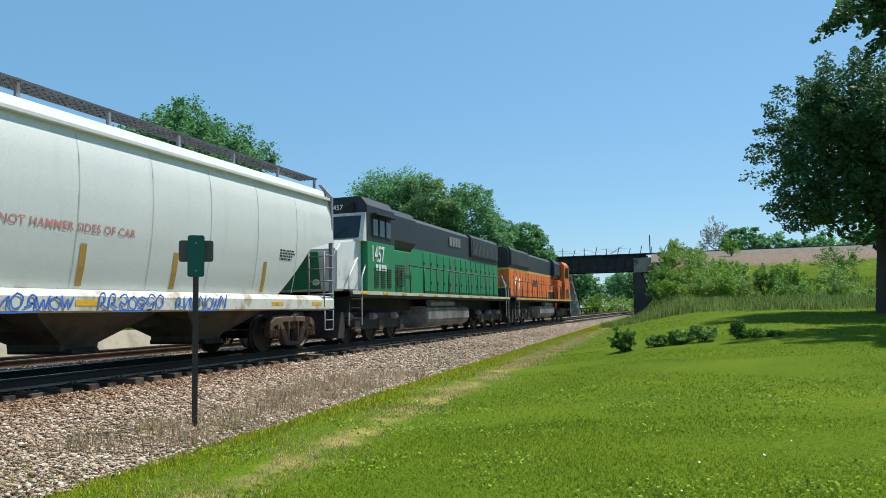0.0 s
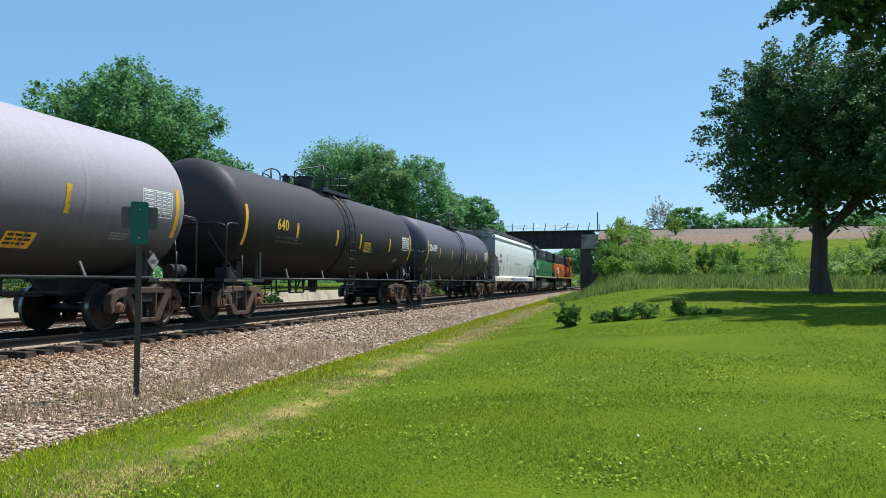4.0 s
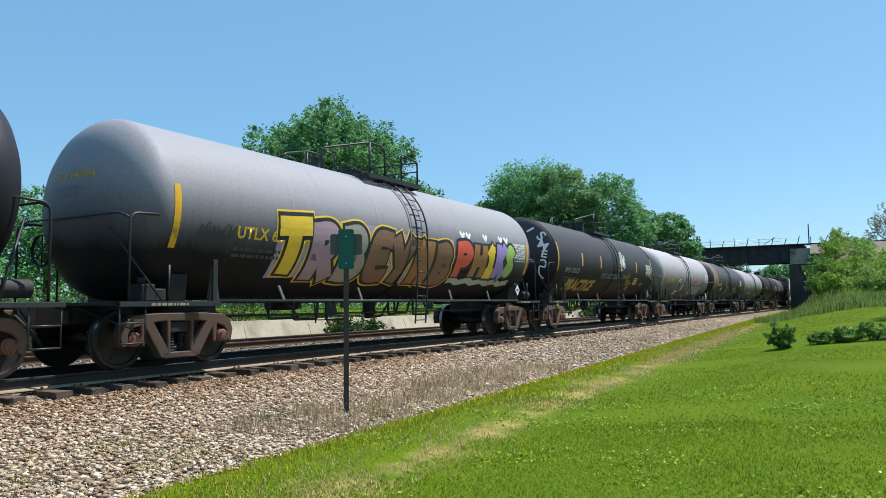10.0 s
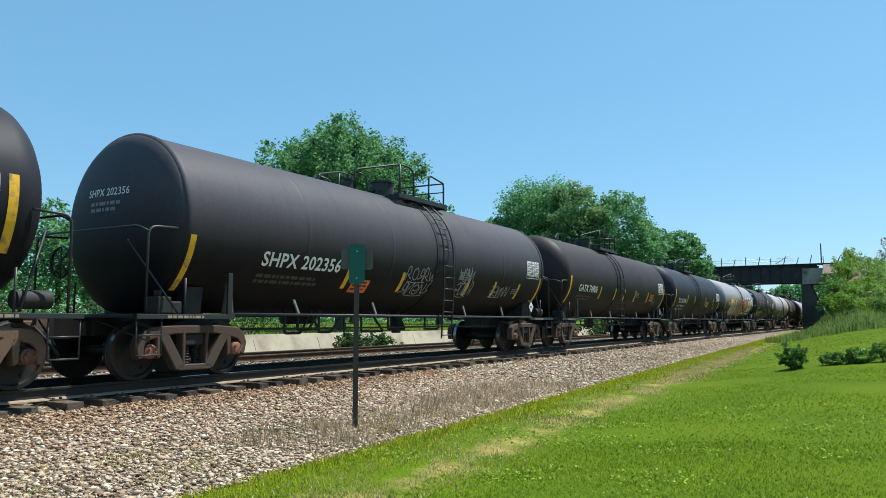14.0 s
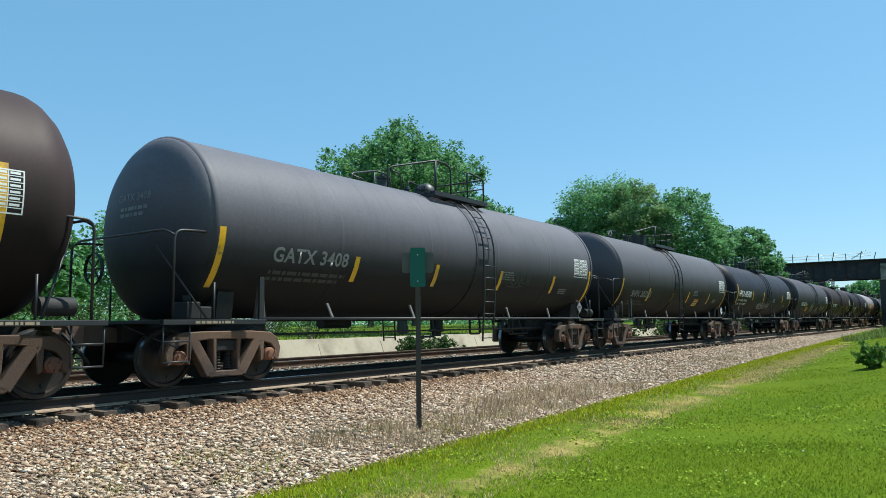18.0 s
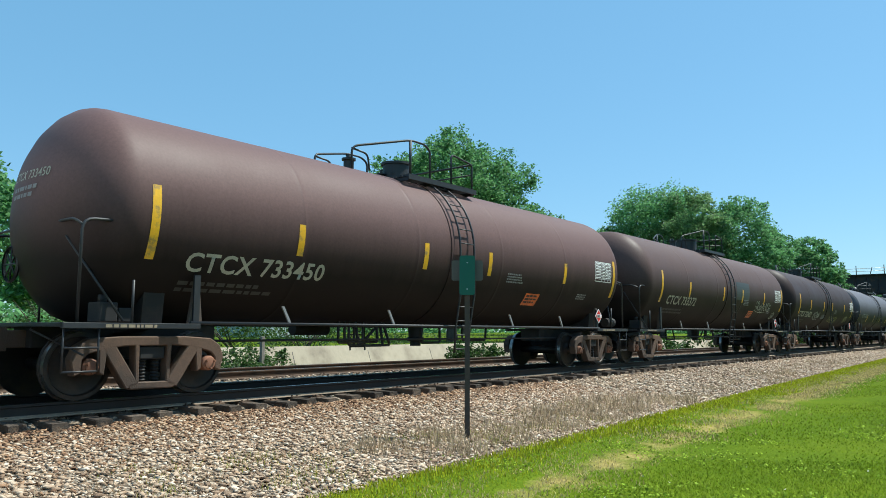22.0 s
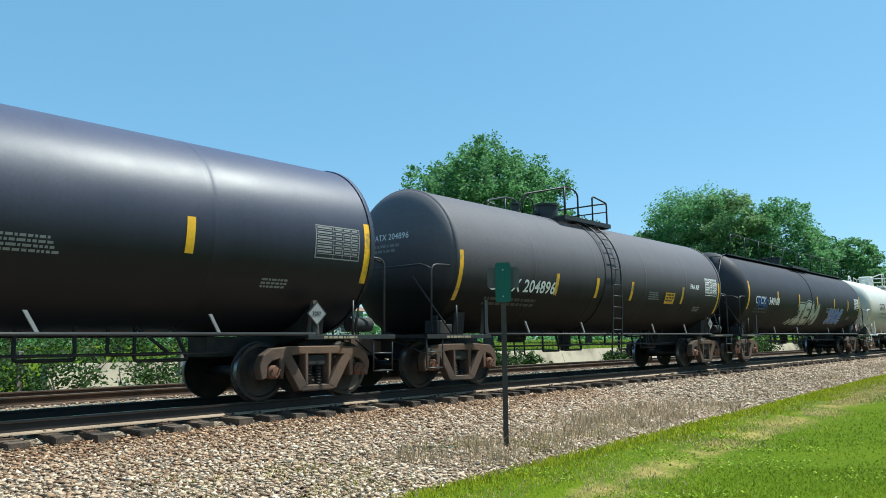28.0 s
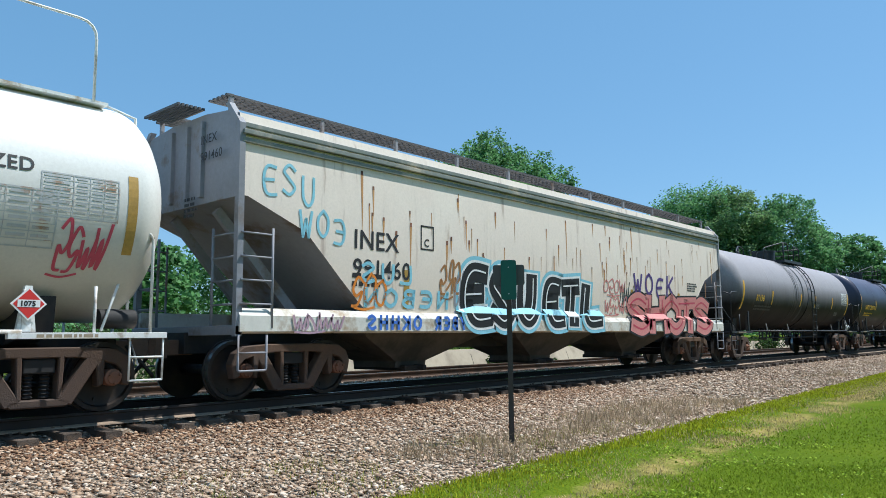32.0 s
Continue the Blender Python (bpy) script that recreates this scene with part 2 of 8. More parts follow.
# ---- ground ----
def ground_material():
    """Lawn, dry verge and crushed stone on one sheet, divided by where they lie."""
    m = bpy.data.materials.new("ground")
    m.use_nodes = True
    nt = m.node_tree
    link, bsdf = nt.links.new, nt.nodes["Principled BSDF"]

    def node(kind, **values):
        n = nt.nodes.new("ShaderNode" + kind)
        for k, v in values.items():
            n.inputs[k].default_value = v
        return n

    def noise_at(scale, detail=5.0, rough=0.6):
        n = node("TexNoise", Scale=scale, Detail=detail, Roughness=rough)
        link(where.outputs["Object"], n.inputs["Vector"])
        return n.outputs[0]

    def ramp(src, stops):
        n = node("ValToRGB")
        e = n.color_ramp.elements
        while len(e) < len(stops):
            e.new(0.5)
        for el, (p, c) in zip(e, stops):
            el.position, el.color = p, (*c, 1)
        link(src, n.inputs[0])
        return n.outputs[0]

    def mix(fac, a, b):
        n = node("Mix")
        n.data_type = "RGBA"
        link(fac, n.inputs[0])
        link(a, n.inputs[6])
        link(b, n.inputs[7])
        return n.outputs[2]

    def zone(name, wobble, scale, width):
        a = node("Attribute")
        a.attribute_name = name
        add = node("Math")
        add.operation = "MULTIPLY_ADD"
        link(noise_at(scale), add.inputs[0])
        add.inputs[1].default_value = wobble
        link(a.outputs["Fac"], add.inputs[2])
        r = node("MapRange")
        r.inputs["From Min"].default_value, r.inputs["From Max"].default_value = 0.5 + wobble / 2 - width, 0.5 + wobble / 2 + width
        link(add.outputs[0], r.inputs["Value"])
        return r.outputs[0]
    where = node("TexCoord")
    grass = ramp(noise_at(0.5), [(0.3, (0.060, 0.108, 0.006)), (0.5, (0.094, 0.146, 0.007)), (0.7, (0.148, 0.186, 0.010))])
    fine = ramp(noise_at(30, 4, 0.75), [(0.3, (0.036, 0.074, 0.005)), (0.65, (0.140, 0.186, 0.012))])
    half = node("Value")
    half.outputs[0].default_value = 0.55
    grass = mix(half.outputs[0], grass, fine)
    stone = node("TexVoronoi", Scale=26.0, Randomness=1.0)
    link(where.outputs["Object"], stone.inputs["Vector"])
    tone = node("SeparateColor")
    link(stone.outputs["Color"], tone.inputs[0])
    gravel = ramp(tone.outputs[0], [(0.0, (0.10, 0.075, 0.055)), (0.35, (0.25, 0.195, 0.145)), (0.75, (0.42, 0.35, 0.275)), (1.0, (0.62, 0.57, 0.49))])
    rusty = ramp(tone.outputs[1], [(0.0, (0.11, 0.065, 0.04)), (0.6, (0.27, 0.17, 0.11)), (1.0, (0.38, 0.28, 0.20))])
    gravel = mix(zone("rusty", 0.5, 1.5, 0.25), gravel, rusty)
    gap = node("MapRange")
    gap.inputs["From Min"].default_value, gap.inputs["From Max"].default_value = 0.25, 0.75
    link(stone.outputs["Distance"], gap.inputs["Value"])
    dark = node("RGB")
    dark.outputs[0].default_value = (0.12, 0.09, 0.065, 1)
    gravel = mix(gap.outputs[0], gravel, dark.outputs[0])
    dry = ramp(noise_at(9, 5, 0.7), [(0.3, (0.20, 0.155, 0.045)), (0.7, (0.42, 0.33, 0.12))])
    dirt = ramp(noise_at(3, 6, 0.8), [(0.3, (0.11, 0.078, 0.055)), (0.7, (0.33, 0.245, 0.18))])
    col = mix(zone("stone", 0.35, 1.6, 0.10), grass, gravel)
    col = mix(zone("worn", 1.3, 1.3, 0.16), col, dry)
    col = mix(zone("bare", 0.8, 0.8, 0.2), col, dirt)
    link(col, bsdf.inputs["Base Color"])
    bsdf.inputs["Roughness"].default_value = 0.95
    bsdf.inputs["Specular IOR Level"].default_value = 0.04
    bp = node("Bump", Strength=0.5, Distance=0.03)
    link(stone.outputs["Distance"], bp.inputs["Height"])
    link(bp.outputs[0], bsdf.inputs["Normal"])
    return m


gx = np.concatenate([[-900, -400, -200, -110, -75, -55, -42, -34, -29, -26, -24], np.arange(-23, -17, 0.4), np.arange(-17, 1, 0.25), np.arange(1, 12, 0.8), [12, 14, 16, 19, 23, 28, 34, 42, 55, 75, 110, 200, 400, 900]])
gy = np.concatenate([[-900, -400, -150, -70, -40, -25, -16, -11, -8, -6, -4, -3], np.arange(-2, 30, 0.4), np.arange(30, 60, 1.0), np.arange(60, 150, 2.5), [155, 165, 180, 210, 260, 350, 600, 1000, 1800]])
gv, zones = [], {"stone": [], "worn": [], "bare": [], "rusty": []}
for y in gy:
    for x in gx:
        n1 = noise.noise(Vector((x * 0.35, y * 0.35, 0))) * 0.05 if -60 < x < 60 and y < 150 else 0
        z = ground_z(x, y) + (n1 if x > lawn_edge(y) + 0.3 or x < -18 else 0)
        gv.append((x, y, z))
        ed = lawn_edge(y)
        zones["stone"].append(0.5 + 0.5 * max(-1, min(1, (ed - x) / 0.5)) if x > FAR_TRACK_X else 0.5 + 0.5 * max(-1, min(1, (x - FAR_TRACK_X + 3.2) / 0.8)))
        d = x - ed
        zones["worn"].append(max(0, 0.60 - abs(d - 1.15) * 0.62) + max(0, 0.42 - abs(d + 0.45) * 0.5) * step(6, 10, y) * (1 - step(16, 26, y)) + 0.30 * step(88, 96, y) * (1 - step(99, 104, y)) * step(-4, 0, x))
        zones["bare"].append(0.95 * step(97, 104, y) * (1 - step(122, 130, y)) * step(-9, -3, x) + (0.45 if -22 < x < -18 else 0))
        zones["rusty"].append(0.62 * max(0, 1 - abs(x - TRACK_X - 1.6) / 1.3))
nx = len(gx)
gf = [(j * nx + i, j * nx + i + 1, (j + 1) * nx + i + 1, (j + 1) * nx + i) for j in range(len(gy) - 1) for i in range(nx - 1)]
ground = sheet("ground", gv, gf, ground_material(), "mown green lawn, gravel track bed and grassy bank", "ground", "structure", True)
for key, values in zones.items():
    ground.data.attributes.new(key, "FLOAT", "POINT").data.foreach_set("value", values)

# ---- railway tracks ----
M_rail = mat("rusty_rail", (0.10, 0.062, 0.042), 0.7, 0.3, vary=0.35, scale=4, dirt=(0.05, 0.04, 0.034), dirt_amount=0.4)
# near rail only: web blackened as the cars' shade, foot tanned as sunlight
M_nearrail = mat("shaded_rail", (0.030, 0.024, 0.021), 0.75, 0.2, vary=0.35, scale=4)
M_railfoot = mat("sunlit_rail_foot", (0.30, 0.22, 0.155), 0.85, 0.0, vary=0.35, scale=4)
M_railtop = mat("polished_rail_head", (0.42, 0.40, 0.38), 0.22, 1.0, vary=0.1)
M_tie = mat("tarred_timber_tie", (0.085, 0.062, 0.046), 0.9, vary=0.5, scale=3, bump=0.7, bump_scale=30, stretch=(1, 6, 6), per_object=0.7, dirt=(0.15, 0.10, 0.065), dirt_amount=0.4)
M_plate = mat("tie_plate_steel", (0.14, 0.085, 0.055), 0.8, 0.2, vary=0.4, per_object=0.5)


def rail_section():
    return [(-0.075, -0.18), (0.075, -0.18), (0.07, -0.165), (0.012, -0.145), (0.010, -0.045), (0.036, -0.032), (0.036, -0.006), (0.028, 0.0), (-0.028, 0.0), (-0.036, -0.006), (-0.036, -0.032), (-0.010, -0.045), (-0.012, -0.145), (-0.07, -0.165)]


for label, xt in (("near running track on gravel ballast", TRACK_X), ("second track beyond the train", FAR_TRACK_X)):
    road = thing("railway_track", pose(xt, 0, 0), label, "railway track", "", "structure")
    for s in (-0.755, 0.755):
        bm = bmesh.new()
        prism(bm, [(a + s, b) for a, b in rail_section()], -500, 700, "y")
        for f in bm.faces:
            if f.normal.z > 0.9 and f.calc_center_median().z > -0.01:
                f.material_index = 1
            elif f.calc_center_median().z < -0.14:
                f.material_index = 2
        part("rail", bm, (M_nearrail if xt == TRACK_X else M_rail, M_railtop, M_railfoot if xt == TRACK_X else M_rail), road, "steel rail with a polished head")

# ---- overbridge ----
M_girder = mat("black_girder_paint", (0.022, 0.024, 0.030), 0.7, vary=0.35, scale=1.0, dirt=(0.07, 0.045, 0.03), dirt_amount=0.3)
M_concrete = mat("stained_concrete", (0.38, 0.34, 0.28), 0.9, vary=0.25, scale=1.2, bump=0.4, bump_scale=12, dirt=(0.12, 0.10, 0.08), dirt_amount=0.5, dirt_scale=0.7)
M_darkstone = mat("sooty_stone", (0.10, 0.09, 0.08), 0.9, vary=0.4, scale=1.5, bump=0.5, bump_scale=8, per_object=0.6)
M_palestone = mat("weathered_limestone", (0.36, 0.32, 0.26), 0.9, vary=0.35, scale=1.5, bump=0.5, bump_scale=8, per_object=0.6)
M_galv = mat("galvanised_steel", (0.45, 0.46, 0.47), 0.5, 0.5, vary=0.2)
bridge = thing("railway_overbridge", pose(0, BRIDGE_Y, 0), "black steel plate-girder railway overbridge with leaning fence posts", "bridge")
BX0, BX1, BZ0, BZ1 = -42.0, -6.6, 6.55, 9.2
for yy, nm in ((0.0, "girder"), (4.2, "girder")):
    bm = bmesh.new()
    box(bm, BX0, BX1, yy - 0.02, yy + 0.02, BZ0, BZ1)
    for z in (BZ0, BZ1 - 0.06):
        box(bm, BX0, BX1, yy - 0.25, yy + 0.25, z, z + 0.06)
    gd = part(nm, bm, M_girder, bridge, "riveted plate girder")
    for k in range(25):
        x = BX0 + 0.7 + k * (BX1 - BX0 - 1.4) / 24
        bm = bmesh.new()
        box(bm, x - 0.05, x + 0.05, yy - 0.20, yy - 0.021, BZ0 + 0.06, BZ1 - 0.06)
        part("stiffener", bm, M_girder, gd)
bm = bmesh.new()
box(bm, BX0, BX1, 0.3, 3.9, BZ1 - 0.9, BZ1 - 0.5)
part("deck", bm, M_girder, bridge)
bm = bmesh.new()
box(bm, BX0 - 20, BX1 + 3, -0.6, -0.05, BZ1 + 0.02, BZ1 + 0.10)
part("walkway", bm, M_girder, bridge)
rnd = random.Random(4)
for k in range(17):
    x = BX0 + 10 + k * 1.75
    bm = bmesh.new()
    lean = rnd.choice((0, 0, 0.28, 0.5))
    pipe(bm, [(x, -0.5, BZ1 + 0.1), (x + lean, -0.55, BZ1 + rnd.uniform(1.0, 1.45))], 0.06)
    part("fence_post", bm, M_girder, bridge)
for z in (0.45, 0.85):
    bm = bmesh.new()
    pipe(bm, [(BX0 + 9, -0.5, BZ1 + z), (BX1 - 3, -0.5, BZ1 + z + 0.15)], 0.035)
    part("fence_rail", bm, M_galv, bridge)
bm = bmesh.new()
pipe(bm, [(BX1 + 0.6, -0.4, BZ1), (BX1 + 0.6, -0.4, BZ1 + 3.0)], 0.09)
part("mast", bm, M_girder, bridge)
bm = bmesh.new()
pipe(bm, [(BX1 - 5.5, -0.5, BZ1 + 0.2), (BX1 - 3.6, -0.5, BZ1 + 1.4)], 0.05)
part("fence_brace", bm, M_galv, bridge)
# right abutment: bearing block, dark wing wall
bm = bmesh.new()
box(bm, -8.6, -5.8, -0.5, 5.0, 6.3, 8.6, 0.05)
part("bearing_block", bm, M_concrete, bridge, "stained concrete bearing block")
bm = bmesh.new()
prism(bm, [(-8.8, -1.5), (-4.6, -1.5), (-7.6, 6.3), (-8.8, 6.3)], -0.4, 5.0, "y")
part("abutment", bm, M_darkstone, bridge, "dark stone abutment")
# left abutment in courses of stone
bm = bmesh.new()
prism(bm, [(-34, -1.5), (-17.5, -1.5), (-19.4, 6.5), (-34, 6.5)], 0.4, 5.0, "y")
part("abutment", bm, M_darkstone, bridge, "dark stone abutment")
for row in range(13):
    z = -0.8 + row * 0.56
    for k in range(4):
        w = 0.95
        bm = bmesh.new()
        x1 = -17.1 - row * 0.14 - k * w - (0.4 if row % 2 else 0)
        box(bm, x1 - w + 0.04, x1, -0.15 - 0.05 * ((row + k) % 3), 0.42, z, z + 0.52, 0.03)
        part("stone", bm, M_palestone, bridge)
# the crossing line on top of the bank
M_bank_gravel = mat("bank_gravel", (0.21, 0.16, 0.125), 0.95, vary=0.4, scale=5, bump=0.8, bump_scale=9)
bm = bmesh.new()
prism(bm, [(BRIDGE_Y - 3.5, 7.6), (BRIDGE_Y - 0.6, 9.15), (BRIDGE_Y + 4.6, 9.15), (BRIDGE_Y + 8, 7.6)], -5.8, 260, "x")
tagged(part("embankment_crest", bm, M_bank_gravel), "gravel crest of the railway bank", "embankment", "", "structure")
bm = bmesh.new()
for yy in (BRIDGE_Y + 1.0, BRIDGE_Y + 2.5):
    box(bm, -60, 260, yy - 0.05, yy + 0.05, 9.22, 9.40)
for k in range(160):
    box(bm, -6 + k * 0.6, -5.75 + k * 0.6, BRIDGE_Y + 0.3, BRIDGE_Y + 3.2, 9.1, 9.24)
tagged(part("crossing_line", bm, M_rail), "rusty rails and ties on top of the bank", "railway track", "", "structure")

# ---- milepost sign ----
M_post = mat("brown_channel_post", (0.055, 0.045, 0.038), 0.7, 0.2, vary=0.3, scale=6, dirt=(0.13, 0.07, 0.04), dirt_amount=0.3)
M_signgreen = mat("green_sign_sheet", (0.002, 0.095, 0.065), 0.55, vary=0.12, scale=4)
M_signback = mat("bare_sign_back", (0.10, 0.088, 0.078), 0.6, 0.1, vary=0.15, scale=4)
PX, PY = -6.02, 7.99
pz = ground_z(PX, PY)
mile = thing("track_sign", pose(PX, PY, pz, 0, 0, 36), "narrow green sign on a brown channel post with a bare plate", "sign")
bm = bmesh.new()
prism(bm, [(-0.035, -0.012), (0.035, -0.012), (0.035, 0.0), (0.016, 0.004), (0.016, 0.03), (-0.016, 0.03), (-0.016, 0.004), (-0.035, 0.0)], -0.4, 2.30, "z")
part("post", bm, M_post, mile)
for w, z0, z1, yy, m, nm in ((0.105, 1.92, 2.46, -0.03, M_signgreen, "sign_panel"), (0.215, 2.12, 2.40, 0.05, M_signback, "back_plate")):
    bm = bmesh.new()
    r = 0.03
    pts = []
    for cx, cz, a0 in ((w - r, z1 - r, 0), (-w + r, z1 - r, 90), (-w + r, z0 + r, 180), (w - r, z0 + r, 270)):
        pts += [(cx + r * math.cos(radians(a0 + q)), cz + r * math.sin(radians(a0 + q))) for q in (0, 30, 60, 90)]
    prism(bm, pts, yy - 0.003, yy + 0.003, "y")
    part(nm, bm, m, mile, "deep green rectangular panel" if nm == "sign_panel" else "bare grey metal plate")
for z in (2.0, 2.36):
    bm = bmesh.new()
    rod(bm, (0, -0.04, z), (0, 0.06, z), 0.01, 6)
    part("bolt", bm, M_galv, mile)

# ---- concrete wall beyond the tracks ----
bm = bmesh.new()
prism(bm, [(-21.2, -1.2), (-21.82, 0.36), (-22.15, 0.36), (-22.1, -1.2)], 8.0, 78.0, "y")
wall = part("channel_wall", bm, mat("tan_concrete", (0.46, 0.39, 0.29), 0.9, vary=0.15, scale=0.8, bump=0.3, bump_scale=14, dirt=(0.28, 0.23, 0.17), dirt_amount=0.4, dirt_scale=0.6))
tagged(wall, "low sloping tan concrete wall with dark cracks", "wall", "", "structure")
for k in range(17):
    bm = bmesh.new()
    yy = 10 + k * 4.0
    prism(bm, [(-21.19, -1.2), (-21.74, 0.165), (-21.75, 0.16), (-21.2, -1.2)], yy, yy + 0.03, "y")
    part("joint", bm, M_darkstone, wall)


# ---- leaves ----
def leaf_mesh(name, centres, sizes, rnd, material, aspect=0.62, tilt=1.0, droop=0.0):
    """Many small leaves, each a folded quad, as one mesh."""
    n = len(centres)
    d = rnd.normal(size=(n, 3))
    d[:, 2] = d[:, 2] * 0.6 - droop
    d /= np.linalg.norm(d, axis=1, keepdims=True)
    up = rnd.normal(size=(n, 3)) * tilt + np.array([0, 0, 1.0])
    s = np.cross(d, up)
    s /= np.linalg.norm(s, axis=1, keepdims=True) + 1e-9
    nn = np.cross(s, d)
    L = sizes[:, None]
    a = centres - d * L * 0.5
    b = centres + s * L * aspect * 0.5 - nn * L * 0.08
    c = centres + d * L * 0.5
    e = centres - s * L * aspect * 0.5 - nn * L * 0.08
    verts = np.stack([a, b, c, e], 1).reshape(-1, 3)
    me = bpy.data.meshes.new(name)
    me.vertices.add(4 * n)
    me.vertices.foreach_set("co", verts.ravel())
    idx = np.arange(4 * n).reshape(n, 4)
    tris = np.concatenate([idx[:, [0, 1, 2]], idx[:, [0, 2, 3]]], 1).ravel()
    me.loops.add(6 * n)
    me.loops.foreach_set("vertex_index", tris)
    me.polygons.add(2 * n)
    me.polygons.foreach_set("loop_start", np.arange(0, 6 * n, 3))
    me.update()
    me.validate()
    me.materials.append(material)
    return me


def clumps(rnd, centre, radii, count, per, spread, hollow=0.55, noise_amount=0.35, flat=0.75):
    """Leaf places in clumps over an uneven crown."""
    out = []
    seedv = rnd.uniform(-50, 50, 3)
    k = 0
    while k < count:
        v = rnd.normal(size=3)
        v /= np.linalg.norm(v)
        if v[2] < -0.75:
            continue
        r = hollow + (1 - hollow) * rnd.random() ** 0.5
        r *= 1 + noise_amount * noise.noise(Vector(v * 1.7 + seedv)) + 0.5 * noise_amount * noise.noise(Vector(v * 4.3 + seedv))
        c = np.array(centre) + v * np.array(radii) * r
        sp = spread * rnd.uniform(0.6, 1.3)
        m = int(per * rnd.uniform(0.6, 1.4))
        out.append(c + np.clip(rnd.normal(size=(m, 3)), -1.6, 1.6) * np.array([sp, sp, sp * flat]))
        k += 1
    return np.concatenate(out)


def sprays(rnd, centre, radii, count, per, length, width, low=-0.6, lift=0.35, rough_edge=0.22):
    """Leaf places along shoots that point outwards, so that the crown ends in ragged tips with gaps between them."""
    out, seedv, k = [], rnd.uniform(-50, 50, 3), 0
    radii = np.array(radii)
    while k < count:
        v = rnd.normal(size=3)
        v /= np.linalg.norm(v)
        if v[2] < low:
            continue
        r = (0.60 + 0.40 * rnd.random() ** 0.6) * (1 + rough_edge * noise.noise(Vector(v * 2.1 + seedv)) + 0.5 * rough_edge * noise.noise(Vector(v * 5.3 + seedv)))
        tip = np.array(centre) + v * radii * r
        axis = v + rnd.normal(size=3) * 0.25 + np.array([0, 0, lift])
        axis /= np.linalg.norm(axis)
        m = int(per * rnd.uniform(0.6, 1.4))
        u = rnd.random_sample(m) ** 0.8
        ln = length * rnd.uniform(0.6, 1.4)
        off = np.clip(rnd.normal(size=(m, 3)), -1.7, 1.7) * (width * (0.18 + 0.9 * u))[:, None]
        off[:, 2] *= 0.7
        out.append(tip - axis * (u * ln)[:, None] + off)
        k += 1
    return np.concatenate(out)


def leaf_mat(name, color, translucent=0.42):
    m = mat(name, color, 0.55, vary=0.35, scale=0.6, per_island=0.8, translucent=translucent)
    m.node_tree.nodes["Principled BSDF"].inputs["Specular IOR Level"].default_value = 0.25
    return m


rb0 = random.Random(21)
M_bark = mat("grey_brown_bark", (0.085, 0.065, 0.05), 0.95, vary=0.45, scale=6, bump=1.0, bump_scale=22, stretch=(2, 2, 0.35))
M_maple = leaf_mat("maple_leaf", (0.135, 0.285, 0.105), 0.5)
M_lawnmaple = leaf_mat("dark_maple_leaf", (0.075, 0.150, 0.055), 0.32)
M_oak = leaf_mat("broad_leaf", (0.150, 0.315, 0.120), 0.5)
M_locust = leaf_mat("pale_leaf", (0.19, 0.31, 0.125), 0.5)
M_shrub = leaf_mat("shrub_leaf", (0.21, 0.34, 0.045))
M_darkshrub = leaf_mat("dark_shrub_leaf", (0.15, 0.27, 0.05))
M_paleshrub = leaf_mat("pale_shrub_leaf", (0.27, 0.39, 0.10))
M_wildshrub = leaf_mat("wild_shrub_leaf", (0.055, 0.105, 0.026))
M_blossom = leaf_mat("pale_blossom", (0.42, 0.42, 0.40), 0.2)


